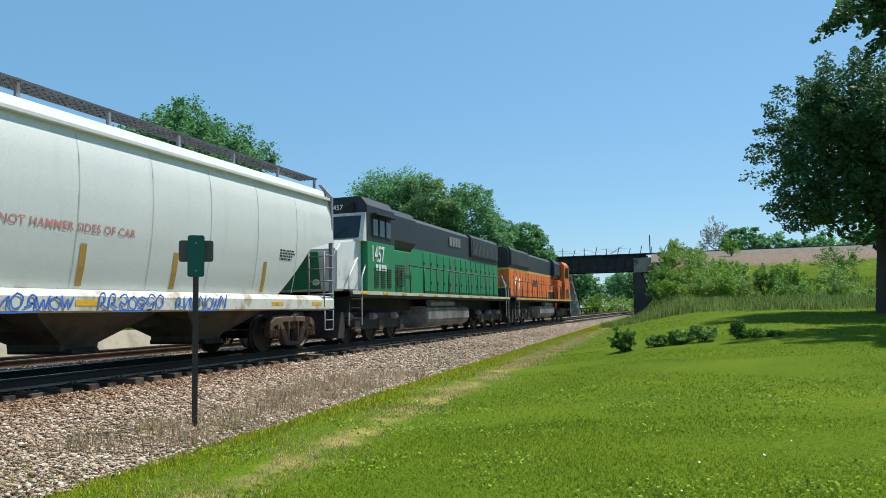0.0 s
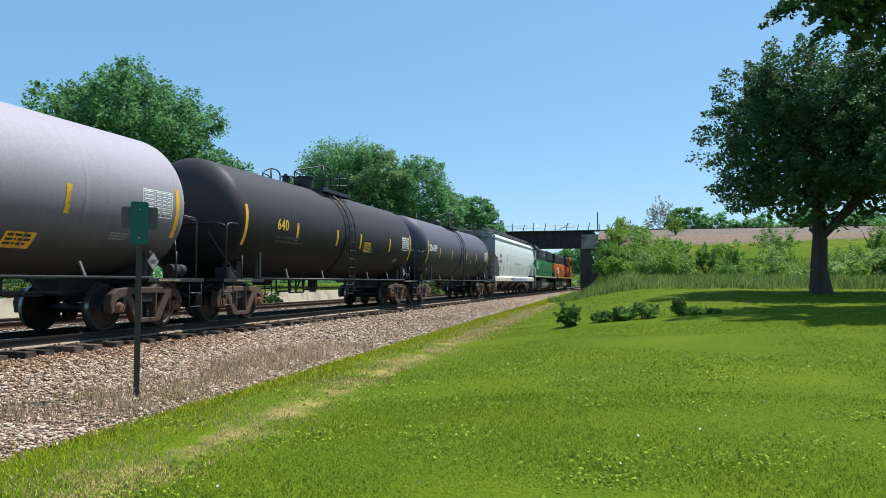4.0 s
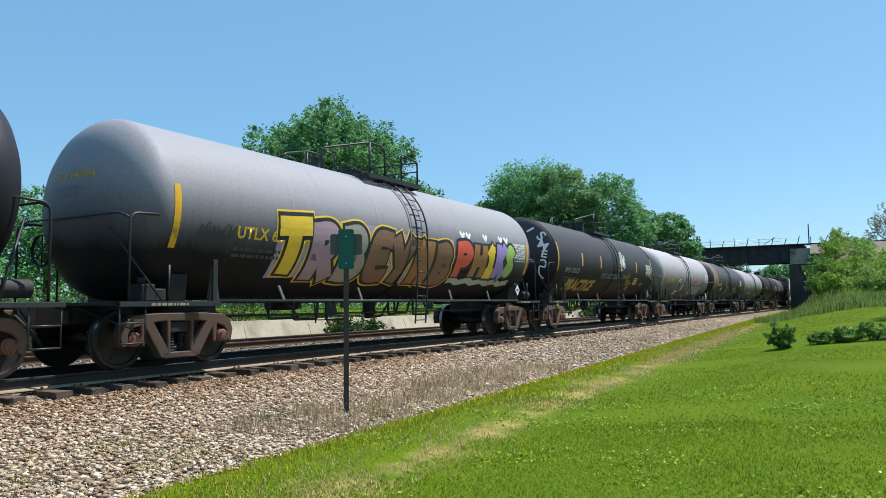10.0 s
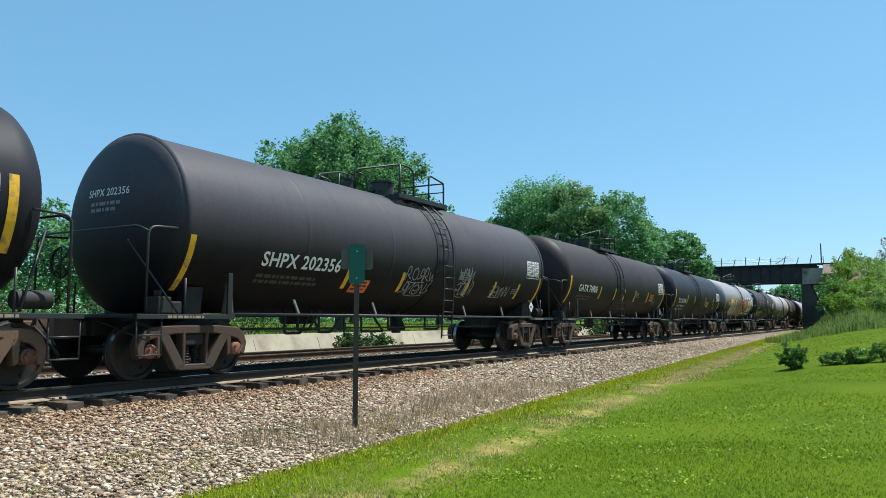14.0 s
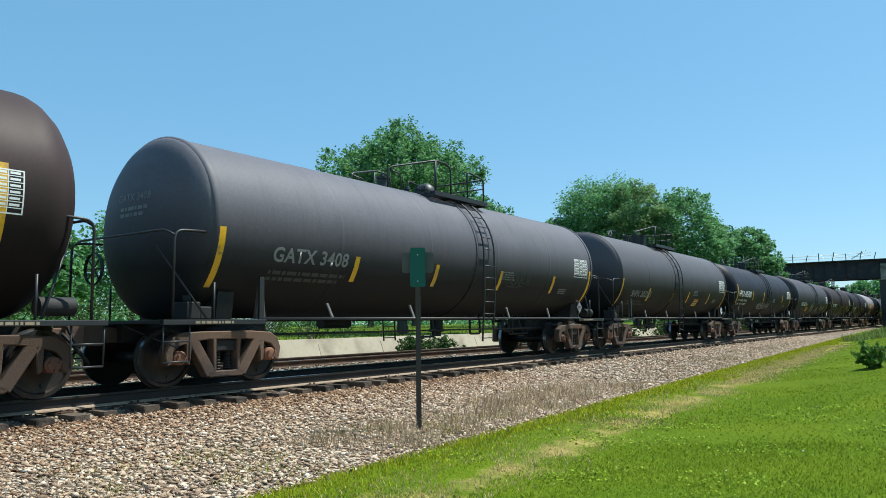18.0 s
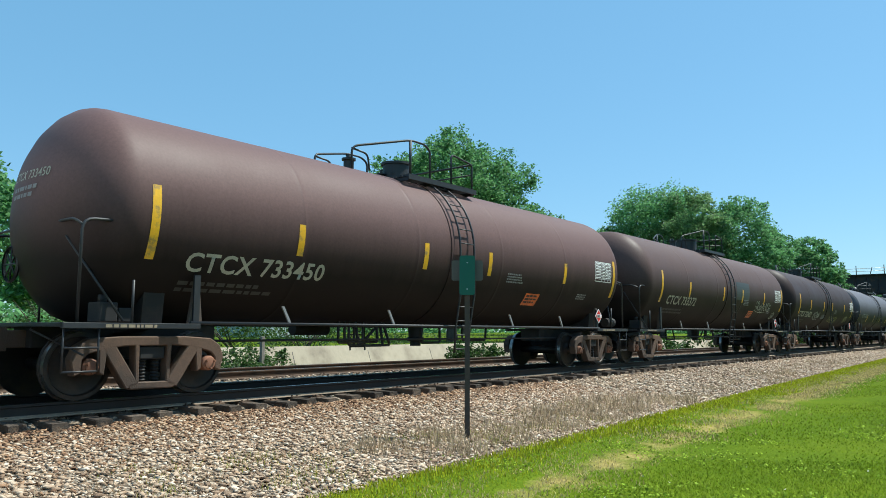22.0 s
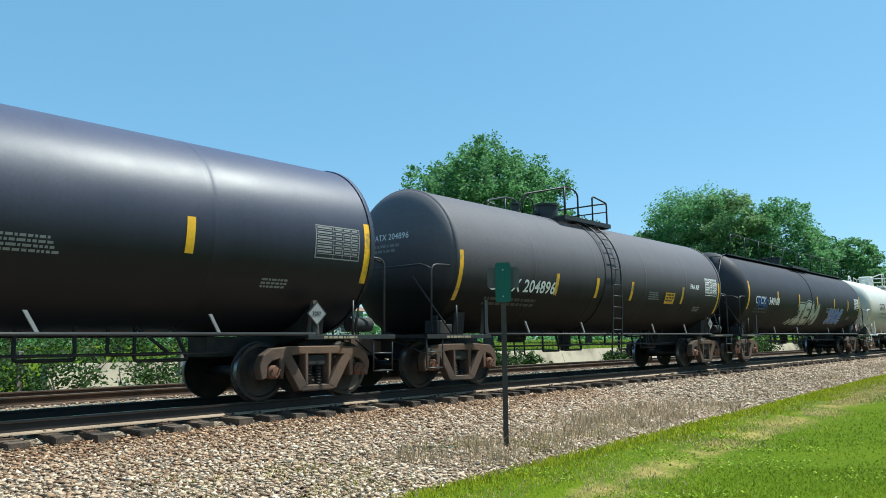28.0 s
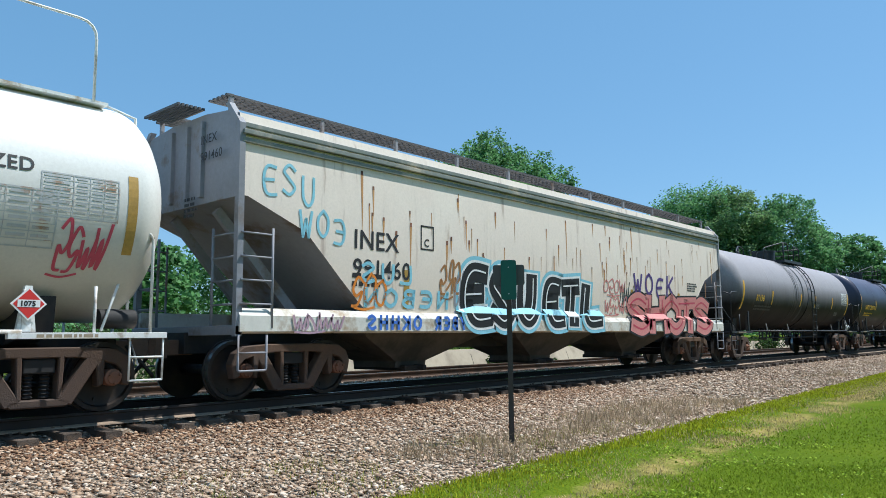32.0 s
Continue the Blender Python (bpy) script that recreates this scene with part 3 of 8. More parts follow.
def tree(x, y, height, radius, low, leaves, size, material, label, seed, clump=None, trunk=0.35, blobs=None, detail=True, core=1.0, shoots=None):
    rnd = np.random.RandomState(seed)
    z0 = ground_z(x, y)
    ob = thing("tree", pose(x, y, z0), label, "tree", "trees round the line")
    zc = (height + low) / 2
    bm = bmesh.new()
    pts, p = [], Vector((0, 0, -0.3))
    for k in range(7):
        pts.append((p.copy(), trunk * (1.45 if k == 0 else 1.0) * (1 - 0.11 * k)))
        p = p + Vector((rnd.uniform(-0.12, 0.12), rnd.uniform(-0.12, 0.12), height * 0.105))
    for (a, ra), (b, rb) in zip(pts, pts[1:]):
        rod(bm, a, b, ra, 10, rb, False)
    part("trunk", bm, M_bark, ob)
    for k in range(9 if detail else 5):
        bm = bmesh.new()
        a = pts[2 + k % 5][0]
        ang = k * 2.4 + rnd.uniform(-0.4, 0.4)
        reach = radius * rnd.uniform(0.55, 0.85) * (0.55 if k % 5 > 2 else 1.0)
        mid = a + Vector((math.cos(ang) * reach * 0.5, math.sin(ang) * reach * 0.5, reach * rnd.uniform(0.35, 0.7)))
        tip = a + Vector((math.cos(ang) * reach, math.sin(ang) * reach, reach * rnd.uniform(0.4, 0.9)))
        r0 = trunk * 0.42
        rod(bm, a, mid, r0, 7, r0 * 0.6, False)
        rod(bm, mid, tip, r0 * 0.6, 6, r0 * 0.15, False)
        for q in range(3):
            s = mid.lerp(tip, 0.25 + 0.25 * q)
            t2 = s + Vector((rnd.uniform(-1, 1), rnd.uniform(-1, 1), rnd.uniform(0.1, 1))) * reach * 0.3
            rod(bm, s, t2, r0 * 0.3, 5, r0 * 0.08, False)
        part("limb", bm, M_bark, ob)
    groups = blobs or [((0, 0, zc), (radius, radius, (height - low) / 2), 1.0)]
    cl, inside = [], []
    clump = clump or radius * 0.085
    for c, rr, share in groups:
        count = max(12, int((330 if detail else 150) * share))
        if shoots:
            count = int(count * shoots[0])
            cl.append(sprays(rnd, c, rr, count, leaves * share / count, shoots[1], shoots[2], lift=shoots[3]))
        else:
            cl.append(clumps(rnd, c, rr, count, leaves * share / count, clump, 0.68, 0.24))
        if core:
            n = int(4500 * share * core)
            v = rnd.normal(size=(n, 3))
            v *= (rnd.random_sample(n) ** 0.4 * 0.74 / np.linalg.norm(v, axis=1))[:, None]
            inside.append(v * np.array(rr) + np.array(c))
    if inside:
        deep = np.concatenate(inside)
        tagged(part("inner_foliage", leaf_mesh("inner_foliage", deep, rnd.uniform(0.7, 1.2, len(deep)) * min(0.6, radius * 0.07), rnd, material), None, ob, "shaded leaves deep in the crown"), kind="stuff")
    centres = np.concatenate(cl)
    crown = part("crown", leaf_mesh("crown", centres, rnd.uniform(0.7, 1.3, len(centres)) * size, rnd, material), None, ob, "crown of many small leaves")
    tagged(crown, kind="stuff")
    return ob


tree(-34.5, 44, 17.2, 7.0, 3.0, 80000, 0.23, M_maple, "large rounded maple tree in full dark green leaf", 11, shoots=(3.6, 0.9, 0.46, 0.6), core=1.6, blobs=[((-0.2, 0, 9.9), (6.7, 6.7, 6.3), 0.6), ((4.4, 3.5, 6.4), (4.2, 4.2, 4.4), 0.25), ((-4.0, -2.5, 8.0), (4.0, 4.0, 4.8), 0.15)])
tree(-46, 78, 14, 5.5, 2.0, 13000, 0.36, M_locust, "pale feathery tree behind the tracks", 12, detail=False)
tree(-41, 88, 15, 5.0, 3.0, 12000, 0.36, M_locust, "pale feathery tree behind the tracks", 13, detail=False)
tree(-36, 88, 20.0, 7.5, 3.0, 34000, 0.33, M_oak, "tall spreading tree in fresh green leaf", 14, clump=0.8, blobs=[((-0.6, 0, 11.7), (6.3, 6.3, 7.0), 0.7), ((4.6, 0, 9.3), (5, 5, 5.5), 0.3)])
tree(-26.8, 88, 16.3, 5.5, 3.0, 26000, 0.33, M_oak, "tall broad tree in fresh green leaf", 15)
tree(-31, 84, 17.0, 5.0, 2.0, 16000, 0.33, M_locust, "slim yellowish green tree", 16, detail=False)
tree(-20.9, 98, 12.8, 3.8, 2.0, 12000, 0.36, M_maple, "smaller round tree near the overbridge", 17, detail=False)
tree(-24.5, 102, 13.0, 4.6, 1.0, 10000, 0.38, M_maple, "leafy tree near the overbridge", 18, detail=False)
for k, (x, y, h, r, m) in enumerate(((-60, 70, 13, 6, M_oak), (-70, 92, 15, 7, M_maple), (-62, 46, 9, 4.5, M_oak), (-48, 22, 7, 4, M_oak), (-62, 20, 13, 6, M_maple), (-44, 9, 7, 4, M_oak), (-58, 2, 10, 5, M_oak), (-66, -14, 12, 6, M_oak), (-80, 50, 14, 7, M_maple))):
    tree(x, y, h, r, 0.8, 6500, 0.5, m, "leafy tree beyond the far field", 30 + k, detail=False)
# trees through and behind the overbridge
for k, (x, y, h, r, m) in enumerate(((-24, 165, 9, 5, M_maple), (-17, 200, 11, 6, M_oak), (-10, 205, 12, 6, M_maple), (-3, 195, 12, 6, M_oak), (-29, 150, 7, 4, M_shrub), (-13.5, 240, 13, 7, M_maple))):
    tree(x, y, h, r, 0.2, 5200, 0.65, m, "leafy tree beyond the overbridge", 50 + k, detail=False)
for k, (x, y, h, r, m) in enumerate(((9.5, 148, 13.8, 4.5, M_maple), (15, 150, 12.6, 4.5, M_oak), (23, 150, 12.4, 5, M_oak), (31, 150, 13.0, 5.5, M_oak), (40, 152, 13.5, 6, M_maple))):
    tree(x, y, h, r, 3.0, 6000, 0.6, m, "tree standing behind the railway bank", 60 + k, detail=False)
tree(4.6, 150, 16.4, 3.8, 5.0, 3400, 0.36, M_blossom, "pale thin-leaved tree with bare twigs", 70, core=0, shoots=(0.5, 1.6, 0.25, 0.9))
# far woods that close the view beyond the field
pf = []
for k in range(560):
    a = rb0.uniform(0, 1)
    cx, cy = -95 - 40 * rb0.random() + 20 * math.sin(a * 9), -160 + 480 * a
    hh = rb0.uniform(4, 10)
    for _ in range(60):
        pf.append((cx + rb0.gauss(0, 2.5), cy + rb0.gauss(0, 3.0), ground_z(cx, cy) + abs(rb0.gauss(hh * 0.4, hh * 0.35))))
pf = np.array(pf)
_rw = np.random.RandomState(77)
tagged(new("far_woods", leaf_mesh("far_woods", pf, _rw.uniform(0.8, 1.7, len(pf)), _rw, M_oak)), "belt of green woods far beyond the field", "woods", "", "stuff")
# lawn trees
tree(8.1, 36.5, 13.0, 5.4, 2.6, 88000, 0.155, M_lawnmaple, "tall lawn maple with a dark dense crown", 21, trunk=0.40, core=1.6, shoots=(3.2, 1.0, 0.30, -0.05), blobs=[((0.25, 0, 6.6), (5.6, 5.3, 5.2), 0.70), ((4.6, 0.8, 7.2), (4.6, 4.4, 4.8), 0.30)])
tree(14.5, 27.5, 19.0, 6.5, 6.0, 42000, 0.19, M_lawnmaple, "large dark tree that overhangs the lawn", 22, trunk=0.4, shoots=(1.1, 1.3, 0.26, -0.5), blobs=[((-4.8, 0.5, 11.0), (5.2, 4.2, 3.0), 0.45), ((1.0, 0, 12.0), (5.0, 5.0, 5.0), 0.25), ((-3.4, 0.5, 4.8), (3.2, 3.0, 3.4), 0.30)])


def bush(x, y, w, h, leaves, size, material, label, seed, group="shrubs on the bank", blobs=3):
    rnd = np.random.RandomState(seed)
    z0 = ground_z(x, y)
    ob = thing("bush", pose(x, y, z0), label, "bush", group)
    bm = bmesh.new()
    for k in range(6):
        a = rnd.uniform(0, math.tau)
        rod(bm, (0, 0, -0.1), (math.cos(a) * w * 0.35, math.sin(a) * w * 0.35, h * 0.7), 0.02 + 0.012 * h, 5, 0.006, False)
    part("stem", bm, M_bark, ob)
    cl = []
    for k in range(blobs):
        c = (0, 0, h * 0.48) if blobs == 1 else (rnd.uniform(-0.3, 0.3) * w, rnd.uniform(-0.3, 0.3) * w, h * rnd.uniform(0.35, 0.6))
        cl.append(sprays(rnd, c, (w * 0.46, w * 0.46, h * 0.50), max(8, int(44 / blobs)), leaves / 44, h * 0.28, w * 0.075, -0.9, 0.5, 0.4))
    ctr = np.concatenate(cl)
    ctr[:, 2] = np.maximum(ctr[:, 2], 0.03)
    tagged(part("foliage", leaf_mesh("foliage", ctr, rnd.uniform(0.7, 1.3, len(ctr)) * size, rnd, material), None, ob, "dense small leaves"), kind="stuff")
    return ob


# clipped and ragged bushes on the lawn
bush(-1.90, 21.6, 0.95, 0.76, 4200, 0.070, M_darkshrub, "small round bush on the lawn", 81, "bushes on the lawn", 1)
for k, (x, y, w, h) in enumerate(((-0.95, 22.0, 0.8, 0.42), (-0.40, 22.1, 0.9, 0.48), (0.25, 22.2, 1.0, 0.62), (1.22, 22.2, 0.62, 0.70), (1.62, 22.3, 0.8, 0.30), (2.1, 22.4, 0.6, 0.20))):
    bush(x, y, w * 0.95, h * 0.9, 1500, 0.075, M_darkshrub, "low ragged bush on the lawn", 82 + k, "bushes on the lawn", 1)
# growth on the bank, dense by the abutment
rb = random.Random(12)
spots = [(-3.4, 112, 3.6, 3.6), (-1.4, 113, 3.4, 3.2), (0.6, 108, 3.0, 2.0), (-2.6, 104, 4.0, 3.6), (-0.4, 100, 4.0, 3.2), (-3.2, 95, 3.6, 3.0), (-1.2, 91, 3.8, 2.6), (2.6, 97, 4.0, 2.2), (-3.6, 86, 3.2, 2.4), (-1.8, 82, 3.4, 2.2), (0.6, 86, 3.8, 2.4), (2.6, 88, 3.8, 2.2)]
for k in range(36):
    x = rb.uniform(2, 50)
    spots.append((x, rb.uniform(66, 94) - 0.16 * x, rb.uniform(2.6, 5.4), rb.uniform(1.8, 4.2)))
for k in range(12):
    spots.append((rb.uniform(6, 40), rb.uniform(60, 66), rb.uniform(2.0, 3.6), rb.uniform(1.2, 2.4)))
for k, (x, y, w, h) in enumerate(spots):
    bush(x, y, w, h, 2700, 0.20, (M_shrub, M_paleshrub, M_darkshrub)[k % 3], "overgrown green shrub on the railway bank", 100 + k, blobs=4)
for k, (x, y, w, h) in enumerate(((-18.5, 152, 5, 4.4), (-15.2, 168, 6, 4.0), (-11.0, 172, 6, 4.6), (-8.4, 160, 5, 3.6), (-20.5, 170, 6, 5.5), (-6.0, 170, 6, 5.0))):
    bush(x, y, w, h, 1800, 0.34, M_paleshrub if k % 2 else M_shrub, "green shrub beyond the overbridge", 190 + k, "shrubs beyond the overbridge", 4)
bush(5.6, 113, 2.4, 3.4, 900, 0.25, M_shrub, "single shrub high on the bank", 160)
# growth beyond the far track
for k, (x, y, w, h) in enumerate(((-20.6, 8, 3.5, 1.9), (-20.5, 10.8, 3.4, 1.7), (-20.4, 13.2, 3.0, 1.5), (-20.3, 5, 3.5, 2.0), (-20.6, 1.5, 4, 2.2), (-20.5, -3, 4, 2.2), (-20.5, 26.8, 1.8, 1.2), (-20.4, 28.6, 2.0, 1.25), (-20.6, 38, 2.4, 1.2), (-20.5, 52, 3, 1.5), (-20.5, 64, 3.5, 2.0), (-21, 76, 4, 2.6), (-20.5, 88, 4, 3.0), (-20, 98, 4, 3.0), (-19.5, 108, 4, 3.2), (-23.5, 4, 5, 3.2), (-24, -3, 5, 3.5), (-25, 11, 4, 2.6), (-24.6, 7.5, 4, 2.4), (-25.5, 14.5, 4.5, 2.4), (-26, 18.5, 4.5, 2.2), (-26.5, 22.5, 4.5, 2.0), (-27, 27, 5, 2.0), (-21.0, 15.4, 2.4, 1.3))):
    bush(x, y, w, h, 2400 if y < 30 else 1300, 0.12 if y < 30 else 0.22, M_wildshrub, "wild green shrub by the concrete wall", 170 + k, "shrubs beyond the tracks")

# ---- house glimpsed beyond the tracks ----
hz = ground_z(-49, 38) - 0.2
house = thing("house", pose(-49, 38.4, hz), "small pale blue house with a brown hipped roof", "house")
M_siding = mat("pale_blue_siding", (0.42, 0.50, 0.54), 0.7, vary=0.12, scale=2)
M_roofing = mat("brown_shingle", (0.26, 0.17, 0.12), 0.9, vary=0.3, scale=3, bump=0.4, bump_scale=12)
bm = bmesh.new()
box(bm, -3.0, 3.0, -3.2, 3.2, 0, 3.2)
part("wall", bm, M_siding, house)
for k in range(15):
    bm = bmesh.new()
    box(bm, 3.0, 3.025, -3.2, 3.2, 0.15 + 0.2 * k, 0.32 + 0.2 * k)
    part("board", bm, M_siding, house)
bm = bmesh.new()
lo = [bm.verts.new(p) for p in ((-3.5, -3.7, 3.1), (3.5, -3.7, 3.1), (3.5, 3.7, 3.1), (-3.5, 3.7, 3.1))]
hi = [bm.verts.new(p) for p in ((0, -0.7, 5.0), (0, 0.7, 5.0))]
for q in ((lo[0], lo[1], hi[0]), (lo[1], lo[2], hi[1], hi[0]), (lo[2], lo[3], hi[1]), (lo[3], lo[0], hi[0], hi[1]), (lo[3], lo[2], lo[1], lo[0])):
    bm.faces.new(q)
part("roof", bm, M_roofing, house)
for yy in (-2.0, 1.2):
    bm = bmesh.new()
    box(bm, 3.02, 3.07, yy - 0.55, yy + 0.55, 1.3, 2.6, 0.01)
    fr = part("window", bm, mat("white_window_frame", (0.7, 0.7, 0.68), 0.6), house)
    bm = bmesh.new()
    box(bm, 3.072, 3.08, yy - 0.47, yy + 0.47, 1.38, 2.52)
    part("pane", bm, mat("house_glass", (0.03, 0.04, 0.05), 0.1), fr)
bm = bmesh.new()
box(bm, 3.6, 3.66, -2.6, 2.6, 0.95, 1.03)
for k in range(9):
    box(bm, 3.6, 3.66, -2.6 + 0.64 * k, -2.52 + 0.64 * k, 0, 0.95)
part("porch_rail", bm, mat("white_porch_paint", (0.7, 0.7, 0.68), 0.6), house)

# ---- posts beyond the tracks ----
M_fence = mat("grey_fence_wood", (0.24, 0.21, 0.18), 0.9, vary=0.3, scale=3)
for k in range(6):
    bm = bmesh.new()
    box(bm, -0.06, 0.06, -0.06, 0.06, -0.3, 1.5, 0.01)
    ob = tagged(part("fence_post", bm, M_fence), "grey wooden post beside the far track", "post", "posts beyond the tracks")
    ob.location = (-19.6, -6 + k * 4.2, ground_z(-19.6, -6 + k * 4.2))


# ---- grass, weeds and stones ----
def blades(name, pts, heights, widths, rnd, material, lean=0.35, label="", category="grass", parent=None):
    """Grass: one bent blade of two triangles and a tip at each place, joined into one mesh."""
    n = len(pts)
    a = rnd.uniform(0, math.tau, n)
    side = np.stack([np.cos(a), np.sin(a), np.zeros(n)], 1) * (widths / 2)[:, None]
    b = rnd.uniform(0, math.tau, n)
    bendv = np.stack([np.cos(b), np.sin(b), np.zeros(n)], 1) * (heights * rnd.uniform(0.1, 1.0, n) * lean)[:, None]
    up = np.zeros((n, 3))
    up[:, 2] = heights
    base, mid, tip = pts, pts + up * 0.55 + bendv * 0.35, pts + up + bendv
    verts = np.stack([base - side, base + side, mid + side * 0.7, mid - side * 0.7, tip], 1).reshape(-1, 3)
    idx = np.arange(5 * n).reshape(n, 5)
    tris = np.concatenate([idx[:, [0, 1, 2]], idx[:, [0, 2, 3]], idx[:, [3, 2, 4]]], 1).ravel()
    me = bpy.data.meshes.new(name)
    me.vertices.add(5 * n)
    me.vertices.foreach_set("co", verts.ravel())
    me.loops.add(9 * n)
    me.loops.foreach_set("vertex_index", tris)
    me.polygons.add(3 * n)
    me.polygons.foreach_set("loop_start", np.arange(0, 9 * n, 3))
    me.update()
    me.materials.append(material)
    ob = new(name, me)
    return tagged(ob, label, category, "", "stuff")


def blade_mat(name, color, vary=0.4):
    m = mat(name, color, 0.6, vary=vary, scale=0.5, per_island=0.9, translucent=0.35)
    m.node_tree.nodes["Principled BSDF"].inputs["Specular IOR Level"].default_value = 0.06
    return m


M_blade = blade_mat("grass_blade", (0.188, 0.262, 0.018))
M_edgeblade = blade_mat("bright_verge_grass", (0.40, 0.41, 0.028))
M_weedblade = blade_mat("gravel_weed", (0.31, 0.31, 0.06))
M_strawblade = blade_mat("straw", (0.52, 0.42, 0.20))
M_deadweed = blade_mat("dead_weed", (0.40, 0.31, 0.20))
M_tallblade = blade_mat("tall_grass", (0.20, 0.255, 0.075))
M_clover = blade_mat("clover_leaf", (0.27, 0.36, 0.04))
M_cloverhead = mat("clover_flower", (0.72, 0.72, 0.62), 0.8)
rs = np.random.RandomState(5)


def scatter(n, r0, r1, a0, a1, power=1.0, keep=None):
    """Places on the ground in a fan from the viewpoint, denser towards it."""
    r = r0 + (r1 - r0) * rs.random_sample(n) ** power
    a = np.radians(rs.uniform(a0, a1, n))
    x, y = -np.sin(a) * r, np.cos(a) * r
    out = [(xx, yy, ground_z(xx, yy)) for xx, yy in zip(x, y) if keep is None or keep(xx, yy)]
    return np.array(out)


on_lawn = lambda x, y: x > lawn_edge(y) + 0.25 and not (0.80 < x - lawn_edge(y) + 0.25 * noise.noise(Vector((x, y, 0))) < 1.40 and y < 48 and noise.noise(Vector((x * 1.3, y * 0.7, 3))) > -0.08)
p = scatter(120000, 2.2, 9.5, -20, 58, 0.85, on_lawn)
blades("lawn_grass", p, rs.uniform(0.012, 0.034, len(p)), rs.uniform(0.005, 0.010, len(p)), rs, M_blade, 1.7, "short mown green grass blades")
p = scatter(75000, 9, 24, -24, 40, 0.9, on_lawn)
blades("lawn_grass", p, rs.uniform(0.012, 0.034, len(p)), rs.uniform(0.011, 0.022, len(p)), rs, M_blade, 1.7, "short mown green grass blades")
p = scatter(42000, 23, 58, -28, 24, 0.9, on_lawn)
blades("lawn_grass", p, rs.uniform(0.010, 0.032, len(p)), rs.uniform(0.03, 0.06, len(p)), rs, M_blade, 1.7, "short mown green grass blades")
# bright verge along the gravel, with a worn dry strip
ys_ = rs.uniform(0, 1, 34000) ** 1.5 * 70 + 1.5
p = np.array([(lawn_edge(y) + d, y, ground_z(lawn_edge(y) + d, y)) for y, d in zip(ys_, np.abs(rs.normal(0.1, 0.38, len(ys_))))])
blades("verge_grass", p, rs.uniform(0.02, 0.065, len(p)), 0.006 + 0.0011 * p[:, 1], rs, M_edgeblade, 0.6, "bright yellow-green grass along the gravel edge")
ys_ = rs.uniform(0, 1, 27000) ** 1.4 * 45 + 1.5
p = np.array([(lawn_edge(y) + d, y, ground_z(lawn_edge(y) + d, y)) for y, d in zip(ys_, rs.normal(1.0, 0.36, len(ys_))) if noise.noise(Vector((y * 0.55, d * 2.0, 7))) > -0.28])
blades("dry_verge_grass", p, rs.uniform(0.02, 0.055, len(p)), 0.006 + 0.001 * p[:, 1], rs, M_strawblade, 0.9, "dry straw-coloured strip of worn grass")
# dead weeds and tufts on the gravel shoulder
pts_, hts_ = [], []
for k in range(150):
    y = 6.2 + 9.5 * rs.random_sample() if k < 100 else rs.uniform(2.0, 40)
    x = lawn_edge(y) - rs.uniform(0.15, 1.5) ** 1.1
    m = rs.randint(20, 60)
    h = rs.uniform(0.08, 0.30) if k < 100 else rs.uniform(0.05, 0.18)
    for _ in range(m):
        xx, yy = x + rs.normal(0, 0.17), y + rs.normal(0, 0.17)
        pts_.append((xx, yy, ground_z(xx, yy)))
        hts_.append(h * rs.uniform(0.4, 1.1))
p = np.array(pts_)
blades("dead_weeds", p, np.array(hts_), rs.uniform(0.004, 0.008, len(p)) + 0.0004 * p[:, 1], rs, M_deadweed, 0.9, "dead straw-coloured weeds on the gravel shoulder", "weeds")
pts_ = []
for k in range(46):
    y = rs.uniform(2.5, 13)
    x = lawn_edge(y) - rs.uniform(0.15, 2.0) if k > 14 else PX + rs.normal(0, 0.35)
    y = y if k > 14 else PY + rs.normal(0, 0.45)
    for _ in range(rs.randint(20, 70)):
        xx, yy = x + rs.normal(0, 0.16), y + rs.normal(0, 0.16)
        pts_.append((xx, yy, ground_z(xx, yy)))
p = np.array(pts_)
blades("gravel_weeds", p, rs.uniform(0.03, 0.10, len(p)), rs.uniform(0.004, 0.008, len(p)), rs, M_weedblade, 1.0, "green weeds that grow through the gravel", "weeds")
# tall grass at the foot of the bank
n = 52000
xx = rs.uniform(-6.5, 48, n)
yy = 41 + rs.random_sample(n) ** 1.3 * 48 + np.maximum(0, 2 - xx) * 1.7
p = np.array([(a, b, ground_z(a, b)) for a, b in zip(xx, yy) if a > lawn_edge(b) + 0.6])
drift = np.array([0.75 + 0.75 * noise.noise(Vector((a * 0.22, b * 0.16, 5))) for a, b, c in p])
blades("tall_grass", p, rs.uniform(0.2, 0.75, len(p)) * drift, rs.uniform(0.03, 0.07, len(p)), rs, M_tallblade, 0.5, "tall uncut grass at the foot of the bank")
n = 26000
xx, yy = -19.0 - rs.random_sample(n) ** 1.5 * 40, rs.uniform(-12, 105, n)
p = np.array([(a, b, ground_z(a, b)) for a, b in zip(xx, yy) if not -22.3 < a < -21.0])
blades("far_field_grass", p, rs.uniform(0.06, 0.24, len(p)), rs.uniform(0.03, 0.07, len(p)), rs, M_tallblade, 0.6, "rough grass beyond the tracks")
